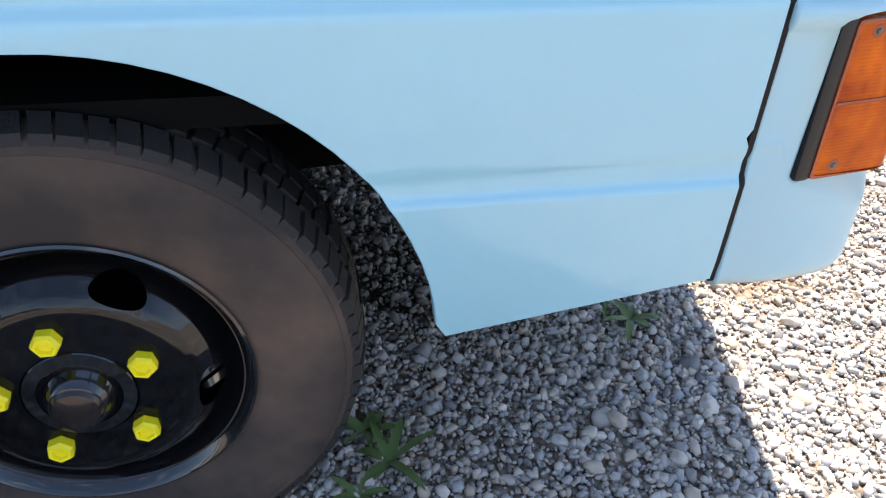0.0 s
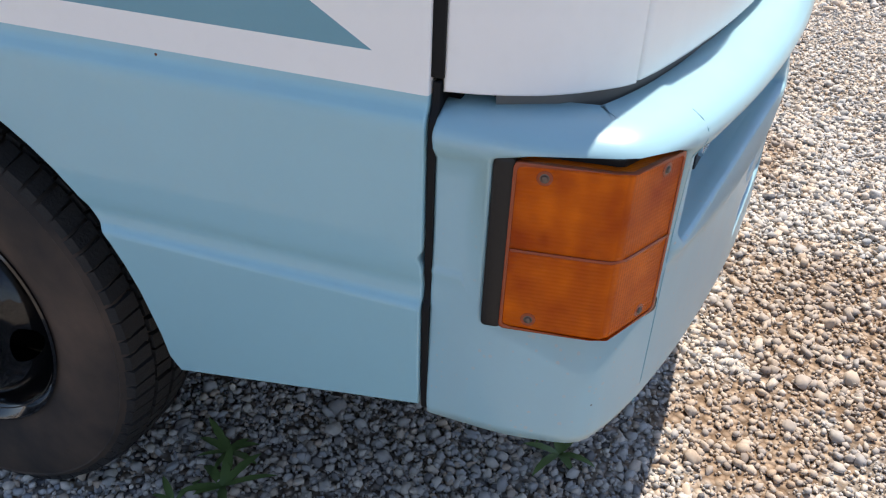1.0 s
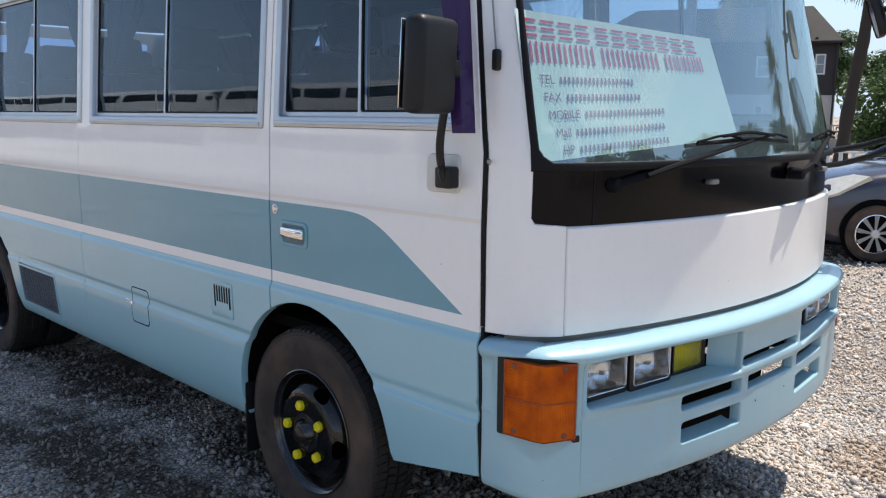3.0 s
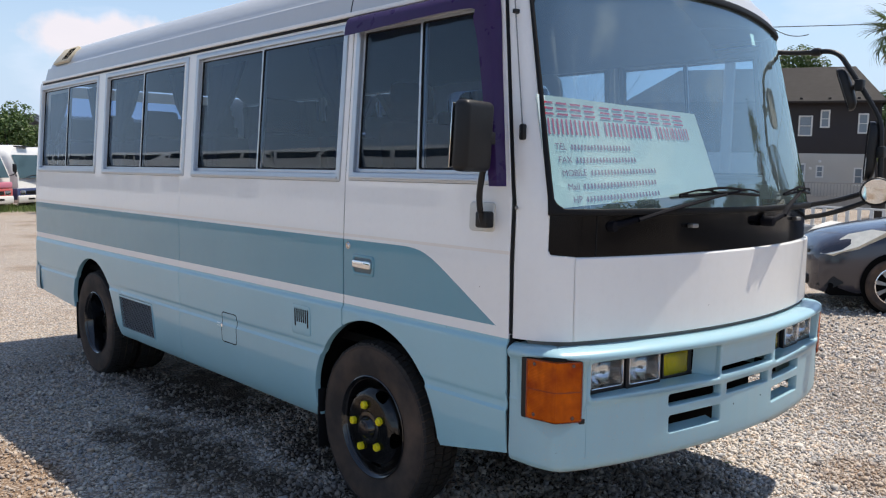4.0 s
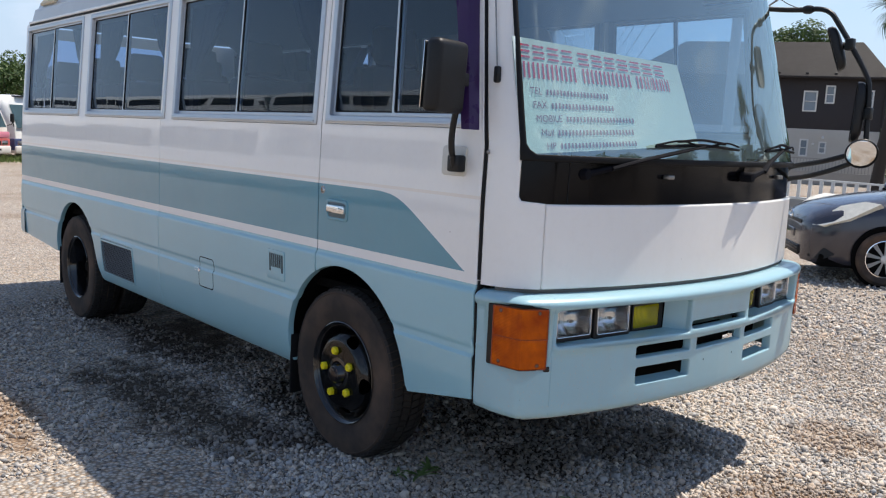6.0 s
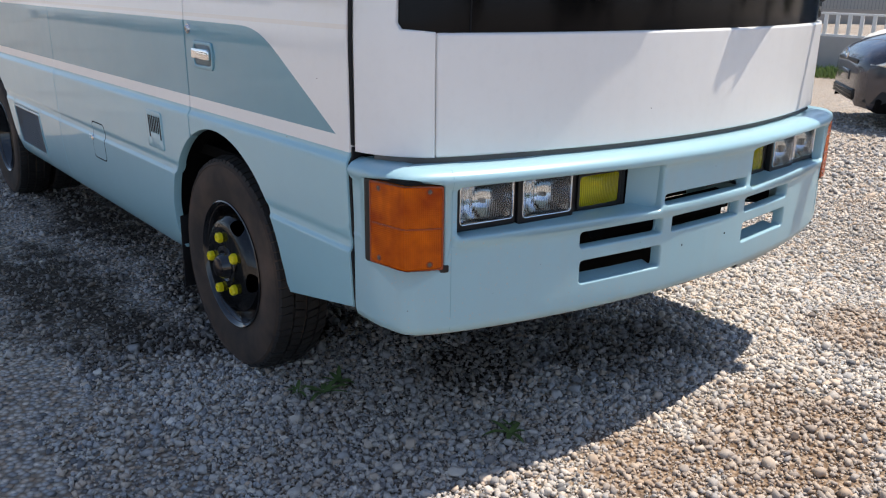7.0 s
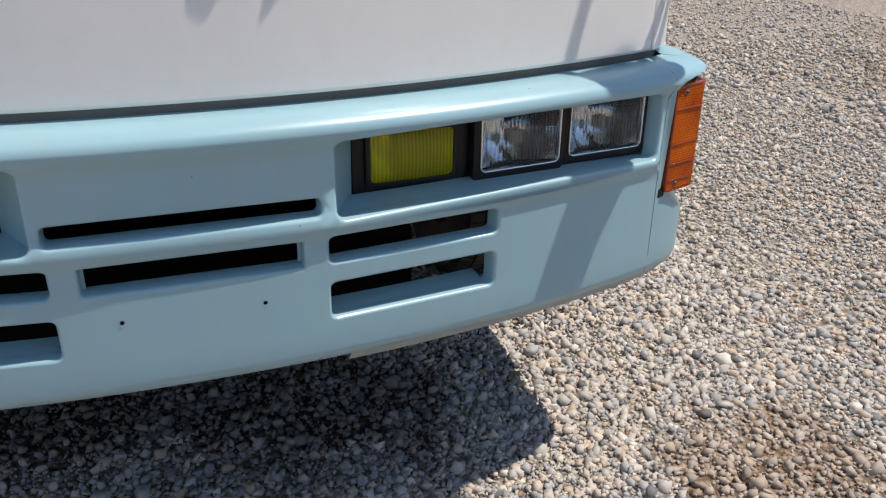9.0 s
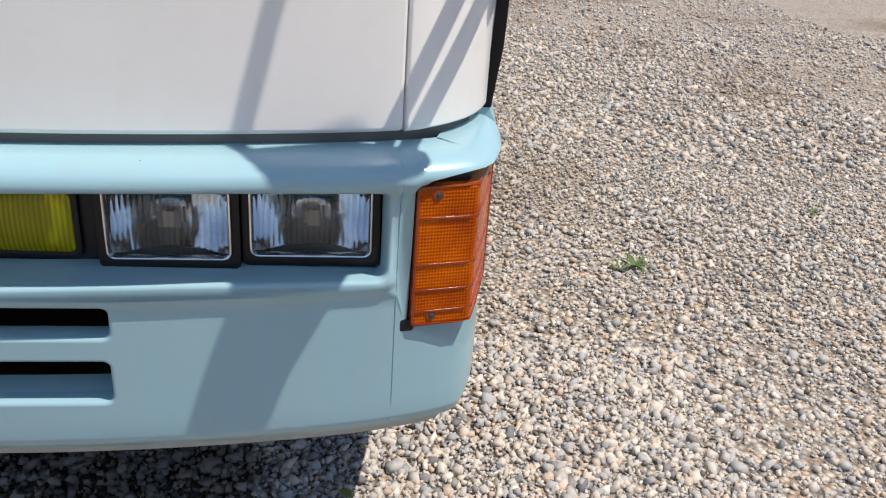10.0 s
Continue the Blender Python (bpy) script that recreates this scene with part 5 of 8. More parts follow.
    part("bumper_gap_strip", bm, plain("dusty_gap_filler", (0.16, 0.15, 0.135), 0.85), BUS, "dusty grey filler strip")
    bm = bmesh.new()
    rows = [[bm.verts.new((x, y, 2.12 + 0.30 * (1 - (abs(y) / 0.93) ** 2.5))) for y in spread(-0.92, 0.92, 13)] for x in (-5.0, 0.1)]
    for i in range(12):
        bm.faces.new((rows[0][i], rows[0][i + 1], rows[1][i + 1], rows[1][i]))
    part("headlining", bm, M_TRIM, BUS)


build_underbody()


# ---- cabin
def build_seat():
    s = thing("bus_seat", "dark grey cloth seat with a headrest", "seat", group="seats in the bus")
    part("cushion", box((-0.22, -0.21, 0.36), (0.24, 0.21, 0.48), 0.04), M_SEAT, s)
    part("backrest", box((-0.30, -0.21, 0.44), (-0.18, 0.21, 0.98), 0.04, pose(0, 0, 0, 0, -7, 0)), M_SEAT, s)
    part("headrest", box((-0.31, -0.12, 1.0), (-0.23, 0.12, 1.18), 0.03, pose(0, 0, 0, 0, -7, 0)), M_SEAT, s)
    part("pedestal", box((-0.15, -0.15, 0.0), (0.15, 0.15, 0.37), 0.01), M_DARK, s)
    return s


def build_cabin():
    seat = build_seat()
    base = pose(0, 0, 0, 0, -0.567, 0)
    spots = [(-0.30, -0.52)] + [(x, y) for x in (-1.25, -2.05, -2.85, -3.65, -4.45) for y in (-0.70, -0.26, 0.62)] + [(-0.30, 0.50)]
    for i, (x, y) in enumerate(spots):
        m = base @ pose(x, y, 0.80 if i in (0, len(spots) - 1) else 0.76)
        if i == 0:
            seat.matrix_world = m
        else:
            copy_thing(seat, m)
    bm = bmesh.new()
    sh = HOOD.of_y(0.90)
    us = spread(-sh, sh, 24)
    prof = [(0.03, 1.36), (0.06, 1.372), (0.16, 1.37), (0.28, 1.345), (0.34, 1.30), (0.36, 1.05), (0.36, 0.86)]
    rows = [[bm.verts.new(front_point(u, min(z, 1.39), d) + Vector((0, 0, max(0, z - 1.39)))) for u in us] for d, z in prof]
    for r, q in zip(rows, rows[1:]):
        for i in range(23):
            bm.faces.new((r[i], r[i + 1], q[i + 1], q[i]))
    part("dashboard", bm, M_DASH, BUS, "grey dashboard")
    wheel = part("steering_wheel", bmesh.new(), M_PLASTIC, BUS, "black steering wheel")
    bm = bmesh.new()
    c = Vector((0.14, -0.50, 1.42))
    tilt = pose(0, 0, 0, 0, 30, 0).to_3x3()
    ring = [c + tilt @ Vector((0.22 * math.cos(2 * math.pi * k / 28), 0.22 * math.sin(2 * math.pi * k / 28), 0)) for k in range(29)]
    add_tube(bm, ring, 0.014, 8, 0)
    add_tube(bm, [c, c + Vector((0.22, 0, -0.30))], 0.03, 8, 0)
    add_tube(bm, [ring[0], c, ring[14]], 0.014, 6, 0)
    bm.to_mesh(wheel.data)
    bm.free()
    for p in wheel.data.polygons:
        p.use_smooth = True
    # tied-back curtains at both ends of each window
    for g in (-1, 1):
        for a, b in WINDOWS[:2] if g > 0 else WINDOWS:
            for x0, way in ((a + 0.02, 1), (b - 0.02, -1)):
                bm = bmesh.new()
                zs, n = spread(2.10, 1.50, 16), 34
                rows = []
                for z in zs:
                    wide = interp([(1.50, 0.17), (1.60, 0.15), (1.70, 0.11), (1.78, 0.17), (1.90, 0.30), (2.10, 0.42)], z) * (1.0 if g < 0 else 1.45)
                    fold = 0.018 * (0.5 + wide)
                    rows.append([bm.verts.new((x0 + way * wide * k / (n - 1), g * (half_width(z) - 0.080 + fold * math.sin(k * 1.35 + 0.4 * z)), z)) for k in range(n)])
                for r, q in zip(rows, rows[1:]):
                    for i in range(n - 1):
                        bm.faces.new((r[i], r[i + 1], q[i + 1], q[i]))
                c = part("curtain", bm, M_CURTAIN, BUS, "navy blue tied-back curtain")
                zt = 1.70
                part("tie_band", box((min(x0, x0 + way * 0.12), g * (half_width(zt) - 0.08) - 0.025, zt - 0.02), (max(x0, x0 + way * 0.12), g * (half_width(zt) - 0.08) + 0.025, zt + 0.02), 0.006), M_SEAT, c)


build_cabin()


# ---- small fittings on the right side
def on_side(x, z, out=0.0):
    return Vector((x, -(half_width(z) + out), z))


def side_map(out):
    def put(x, z, d):
        return on_side(x, z, out - d)
    return put


def build_side_fittings():
    # louvred vent
    def louvre(x, z, d):
        return on_side(x, z, 0.004 - d)
    slots = [rounded_rect(-0.977 + k * 0.0185, 0.750 if k in (0, 6) else 0.772, -0.9655 + k * 0.0185, 0.840, 0.003, 2) for k in range(7)]
    v = part("side_vent", sheet(rounded_rect(-1.003, 0.712, -0.842, 0.857, 0.012), slots, louvre, [], [], 0.0012, 0.005, 0.03), M_SIDE, BUS, "louvred vent")
    part("vent_dark", sheet(rounded_rect(-0.985, 0.738, -0.855, 0.846, 0.004, 2), [], side_map(0.0005), [], [], 0.0005, 0.004, 0.05), M_RUBBER, v)
    for k in range(7):
        a, c = -0.976 + k * 0.0185, -0.9665 + k * 0.0185
        part("slot", sheet(rounded_rect(a, 0.752 if k in (0, 6) else 0.774, c, 0.838, 0.003, 2), [], side_map(0.0048), [], [], 0.0003, 0.001, 0.05), M_RUBBER, v, "dark louvre slot")
    # black seals in the door gaps
    part("door_seal", sheet([(0.446, 0.93), (0.464, 0.93), (0.463, 1.41), (0.352, 2.18), (0.334, 2.18), (0.446, 1.41)], [], side_map(-0.005), [], [], 0.0005, 0.004, 0.05), M_RUBBER, BUS, "black rubber door seal")
    part("door_seal", sheet([(-0.584, 0.90), (-0.576, 0.90), (-0.576, 2.18), (-0.584, 2.18)], [], side_map(-0.004), [], [], 0.0005, 0.004, 0.05), M_RUBBER, BUS, "black rubber door seal")
    part("door_seal", sheet([(0.4525, 0.478), (0.4610, 0.478), (0.4610, 0.925), (0.4525, 0.925)], [], side_map(-0.006), [0.457], SIDE_ROWS, 0.0005, 0.030, 0.05), M_RUBBER, BUS, "black rubber strip between door and bumper")
    def left_side(x, z, d):
        return Vector((x, half_width(z) + 0.014 * min(1.0, (z - 0.90) / 0.12) - d, z))
    part("corner_strip", sheet([(0.405, 0.905), (0.452, 0.905), (0.452, 1.42), (0.36, 2.05), (0.30, 2.05), (0.39, 1.42)], [], left_side, [], spread(0.92, 2.0, 14), 0.003, 0.02, 0.06), M_RUBBER, BUS, "black rubber strip at the corner")
    def inside(x, z, d):
        return Vector((x, 0.918 - 0.07 * max(0.0, z - 1.46) + d, z))
    part("entry_surround", sheet(rounded_rect(-2.11, 1.10, -0.95, 2.13, 0.10, 6), [rounded_rect(-2.02, 1.36, -1.04, 2.07, 0.09, 6)], inside, [], spread(1.2, 2.1, 10), 0.006, 0.02, 0.08), M_WHITE, BUS, "white surround of the entry door window")
    # mesh grille
    gr = part("mesh_grille", sheet(rounded_rect(-3.268, 0.388, -2.702, 0.629, 0.006, 2), [rounded_rect(-3.255, 0.402, -2.715, 0.616, 0.004, 2)], side_map(0.003), [], [], 0.002, 0.02, 0.08), M_SIDE, BUS, "diamond mesh grille")
    bm = bmesh.new()
    for k in range(-8, 24):
        for sgn in (1, -1):
            x0 = -3.255 + k * 0.0245
            pts = []
            for z in (0.402, 0.616):
                x = x0 + (z - 0.402) * 0.9 * sgn + (0 if sgn > 0 else 0.19)
                pts.append((x, z))
            (xa, za), (xb, zb) = pts
            lo, hi = -3.255, -2.715
            if min(xa, xb) > hi or max(xa, xb) < lo:
                continue
            def clip(x):
                return za + (zb - za) * (x - xa) / (xb - xa)
            if xa < lo: xa, za = lo, clip(lo)
            if xb < lo: xb, zb = lo, clip(lo)
            if xa > hi: xa, za = hi, clip(hi)
            if xb > hi: xb, zb = hi, clip(hi)
            if abs(za - zb) < 0.01:
                continue
            add_tube(bm, [on_side(xa, za, -0.004), on_side(xb, zb, -0.004)], 0.0022, 4, 0)
    part("mesh", bm, plain("grey_mesh", (0.16, 0.17, 0.18), 0.5, metal=0.3), gr)
    part("grille_dark", sheet(rounded_rect(-3.26, 0.398, -2.71, 0.62, 0.004, 2), [], side_map(-0.02), [], [], 0.002, 0.01, 0.1), M_DARK, gr)
    # filler flap
    f = part("filler_flap", sheet(rounded_rect(-1.745, 0.552, -1.580, 0.712, 0.02), [], side_map(0.0015), spread(-1.73, -1.60, 5), SIDE_ROWS, 0.003, 0.006, 0.03), M_SIDE, BUS, "pale blue fuel filler flap")
    part("flap_gap", sheet(rounded_rect(-1.750, 0.547, -1.575, 0.717, 0.022), [], side_map(0.0004), spread(-1.73, -1.60, 5), SIDE_ROWS, 0.001, 0.004, 0.03), M_DARK, f)
    def knob(name, x, z, prof, material, parent, label=""):
        bm = lathe(prof, 20, "y", (0, 0, 0))
        bmesh.ops.transform(bm, matrix=Matrix.Translation(on_side(x, z)), verts=bm.verts[:])
        return part(name, bm, material, parent, label)
    lock = [(0.0, -0.006), (0.010, -0.006), (0.012, -0.004), (0.013, 0.002)]
    knob("lock", -1.735, 0.640, lock, M_CHROME, f, "chrome key lock")
    part("sticker", box((-1.80, -1.020, 0.632), (-1.765, -1.016, 0.648)), M_SIGN, BUS)
    # door handle: dished plate and chrome bar
    h = part("door_handle", sheet(rounded_rect(-0.513, 1.049, -0.350, 1.140, 0.018), [rounded_rect(-0.497, 1.063, -0.366, 1.127, 0.014)], side_map(0.005), [], [], 0.004, 0.008, 0.03), M_SIDE, BUS, "recessed chrome door handle")
    part("recess", sheet(rounded_rect(-0.500, 1.060, -0.363, 1.130, 0.015), [], side_map(0.0015), [], [], 0.001, 0.004, 0.03), plain("recess_grey", (0.10, 0.15, 0.17), 0.4), h)
    part("pull", box((-0.492, -1.032, 1.082), (-0.362, -1.016, 1.118), 0.007), M_CHROME, h, "chrome pull")
    knob("key_lock", -0.540, 1.176, [(0.0, -0.009), (0.009, -0.009), (0.011, -0.007), (0.0115, -0.004), (0.017, -0.004), (0.018, 0.002)], M_CHROME, BUS, "chrome key lock")
    # rust spots and rivets
    for x, z in ((0.12, 0.905), (0.30, 1.085)):
        knob("rust_spot", x, z, [(0.0, -0.0008), (0.0016, -0.0004), (0.002, 0.001)], plain("rust", (0.16, 0.06, 0.03), 0.9), BUS)
    knob("screw", 0.475, 1.385, [(0.0, -0.004), (0.006, -0.003), (0.008, 0.0)], M_STEEL, BUS)
    # mirror: base plate, gasket, arm, head
    base = part("door_mirror", sheet(rounded_rect(0.243, 1.292, 0.372, 1.400, 0.016), [], side_map(0.010), [], [], 0.006, 0.012, 0.03), plain("cream_gasket", (0.62, 0.60, 0.54), 0.5), BUS, "black door mirror on a curved arm")
    part("bracket", box((0.318, -1.062, 1.308), (0.378, -1.020, 1.368), 0.008), M_PLASTIC, base)
    part("arm", tube([(0.350, -1.050, 1.32), (0.355, -1.075, 1.40), (0.372, -1.085, 1.48), (0.405, -1.088, 1.60), (0.410, -1.088, 1.67)], 0.0115, 10), M_PLASTIC, base)
    part("clamp", box((0.385, -1.115, 1.605), (0.428, -1.070, 1.65), 0.006), M_PLASTIC, base)
    m = pose(0.418, -1.168, 1.632, 0, 3, 14)
    head = part("mirror_head", box((-0.036, -0.092, -0.122), (0.028, 0.092, 0.122), 0.024, m, 4), M_PLASTIC, base, "black plastic mirror head")
    part("mirror_glass", box((-0.0405, -0.088, -0.110), (-0.037, 0.088, 0.110), 0.001, m), M_CHROME, head)
    # windscreen post: aerial with two mounts
    a0, a1 = front_point(-HOOD.of_y(0.992), 1.66, -0.012), front_point(-HOOD.of_y(0.992), 2.085, -0.012)
    rod = part("aerial", tube([a0, a1, a1 + (a1 - a0) * 0.62], 0.0025, 6, 0), M_STEEL, BUS, "thin steel aerial rod")
    part("aerial_mount", box(a0 - Vector((0.011, 0.010, 0.035)), a0 + Vector((0.011, 0.012, 0.022)), 0.007), M_PLASTIC, rod)
    part("aerial_clip", box(a1 - Vector((0.008, 0.010, 0.008)), a1 + Vector((0.008, 0.014, 0.008)), 0.003), M_PLASTIC, rod)


build_side_fittings()


# ---- left front mirrors on their looped arm
def build_loop_mirrors():
    turn = BUS_PLACE.inverted()
    def at(x, y, z):
        return turn @ Vector((x, y, z))
    arm = part("mirror_arm", tube([at(*p) for p in ((0.36, 0.95, 2.14), (0.44, 1.0, 2.135), (0.52, 1.045, 2.135), (0.60, 1.06, 2.135), (0.655, 1.063, 2.112), (0.695, 1.066, 2.06),
                                                   (0.770, 1.075, 1.945), (0.832, 1.092, 1.835), (0.853, 1.098, 1.785), (0.861, 1.098, 1.735), (0.868, 1.098, 1.62), (0.874, 1.098, 1.50))], 0.0125, 10, 4), M_PLASTIC, BUS, "black looped mirror arm")
    part("joint", lathe([(0, -0.022), (0.017, -0.022), (0.021, -0.010), (0.021, 0.010), (0.017, 0.022), (0, 0.022)], 14, "x", at(0.545, 1.05, 2.135)), M_PLASTIC, arm)
    for k, pts in enumerate((((0.500, 1.055, 1.285), (0.512, 1.060, 1.335), (0.545, 1.066, 1.368), (0.68, 1.078, 1.400), (0.80, 1.088, 1.440), (0.868, 1.096, 1.475)),
                             ((0.500, 1.070, 1.275), (0.530, 1.078, 1.305), (0.62, 1.085, 1.325), (0.76, 1.092, 1.375), (0.85, 1.096, 1.425), (0.874, 1.097, 1.500)))):
        part("stay", tube([at(*p) for p in pts], 0.0125, 10, 4), M_PLASTIC, arm)
    part("collar", lathe([(0, -0.014), (0.019, -0.014), (0.019, 0.014), (0, 0.014)], 14, "z", at(0.507, 1.06, 1.318)), M_NUT, arm, "yellow collar")
    foot = part("foot", box((-0.030, -0.062, -0.034), (0.028, 0.028, 0.030), 0.008, Matrix.Translation(at(0.498, 1.050, 1.262))), M_PLASTIC, arm)
    part("foot_bolt", lathe([(0, 0.0), (0.010, 0.0), (0.010, 0.008), (0, 0.008)], 6, "x", at(0.527, 1.05, 1.262)), M_STEEL, foot)
    # two rectangular heads that look back along the side: centre, half width, half height, lean, and where the clamp meets the arm
    for c, sx, sz, lean, grip in (((0.672, 1.115, 1.948), 0.068, 0.108, -19, (0.757, 1.073, 1.962)), ((0.800, 1.132, 1.645), 0.086, 0.145, 2, (0.866, 1.098, 1.640))):
        m = turn @ Matrix.Translation(c) @ pose(0, 0, 0, 0, 0, 25.5) @ pose(0, 0, 0, 0, lean, 0)
        def rim(t, q):
            ct, st = math.cos(t), math.sin(t)
            return sx * q * abs(ct) ** 0.5 * math.copysign(1, ct), sz * q * abs(st) ** 0.5 * math.copysign(1, st)
        prof = [(0.97, -0.014), (1.0, -0.010), (1.0, 0.008), (0.93, 0.020), (0.72, 0.030), (0.40, 0.034), (0.0, 0.035)]
        bm = bmesh.new()
        rings = []
        for k in range(40):
            rings.append([])
            for q, h in prof:
                u, v = rim(2 * math.pi * k / 40, q)
                rings[-1].append(bm.verts.new(m @ Vector((h, u, v))))
        for k in range(40):
            p, q = rings[k], rings[(k + 1) % 40]
            for j in range(len(prof) - 1):
                bm.faces.new((p[j], p[j + 1], q[j + 1], q[j]))
        bmesh.ops.remove_doubles(bm, verts=bm.verts[:], dist=1e-5)
        hd = part("mirror_head", bm, M_PLASTIC, arm, "black mirror housing")
        bm = bmesh.new()
        bm.faces.new([bm.verts.new(m @ Vector((-0.011, *rim(2 * math.pi * k / 40, 0.98)))) for k in range(40)])
        part("mirror_glass", bm, M_CHROME, hd)
        g = at(*grip)
        part("mirror_clamp", tube([m @ Vector((0.020, 0, 0)), g], 0.013, 8, 0), M_PLASTIC, hd)
        part("clamp_block", box((-0.020, -0.020, -0.028), (0.020, 0.020, 0.028), 0.006, Matrix.Translation(g)), M_PLASTIC, hd)
    # round convex mirror that looks down the front
    m = turn @ Matrix.Translation((0.872, 1.066, 1.452)) @ (Vector((0.45, -0.80, -0.36)).to_track_quat("Z", "Y").to_matrix().to_4x4())
    bm = lathe([(0.069, 0.002), (0.074, 0.004), (0.073, 0.012), (0.069, 0.013), (0.074, 0.004), (0.058, -0.020), (0.0, -0.030)], 36, "z")
    bmesh.ops.transform(bm, matrix=m, verts=bm.verts[:])
    rd = part("round_mirror", bm, M_PLASTIC, arm, "round convex mirror in a black rim")
    bm = lathe([(0.069, 0.006), (0.05, 0.014), (0.024, 0.019), (0.0, 0.0205)], 36, "z")
    bmesh.ops.transform(bm, matrix=m, verts=bm.verts[:])
    part("convex_glass", bm, M_CHROME, rd)


build_loop_mirrors()


# ---- wipers
def build_wipers():
    def on_front(y, z, out):
        return front_point(HOOD.of_y(y), z, -out)
    for y0, y1, yb0, yb1, out in ((-0.735, -0.20, -0.44, 0.085, -0.004), (0.165, 0.52, 0.345, 0.80, 0.034)):
        ob = part("wiper", tube([on_front(y0, 1.322, out - 0.008), on_front(y0 + 0.12, 1.35, out)], 0.014, 8, 0, 0.75), M_WIPER, BUS, "black windscreen wiper")
        part("pivot", lathe([(0.0, 0.012), (0.018, 0.010), (0.021, 0.0), (0.021, -0.04)], 18, "x", on_front(y0, 1.322, out - 0.004)), M_WIPER, ob)
        part("wiper_arm", tube([on_front(y0 + 0.10, 1.345, out + 0.004), on_front((y0 + y1) / 2, 1.386, max(0.016, out)), on_front(y1 + 0.02, 1.437, 0.026)], 0.015, 8, 4, 0.6, 0.6), M_WIPER, ob)
        blade = part("blade", tube([on_front(y, 1.443 - 0.012 * abs(t), 0.014) for t, y in zip(spread(-1, 1, 9), spread(yb0, yb1, 9))], 0.0065, 6, 2), M_RUBBER, ob)
        for a, b in ((yb0, yb0 + 0.22), (yb1 - 0.24, yb1)):
            part("yoke", tube([on_front(a, 1.436, 0.016), on_front((a + b) / 2, 1.455, 0.032), on_front(b, 1.443, 0.016)], 0.004, 6, 4), M_WIPER, blade)
        part("bridge", tube([on_front(yb0 + 0.11, 1.452, 0.026), on_front(y1, 1.462, 0.032), on_front(yb1 - 0.12, 1.452, 0.026)], 0.0055, 6, 4), M_WIPER, blade)
    for y in (-0.35, 0.58):
        part("washer_jet", box((-0.015, -0.02, -0.008), (0.012, 0.02, 0.008), 0.004, Matrix.Translation(on_front(y, 1.318, 0.0))), M_STEEL, BUS)
    part("panel_seam", tube([on_front(-0.80, 1.19, -0.0155), on_front(-0.80, 1.36, -0.0155)], 0.0022, 6, 0), M_RUBBER, BUS)


build_wipers()


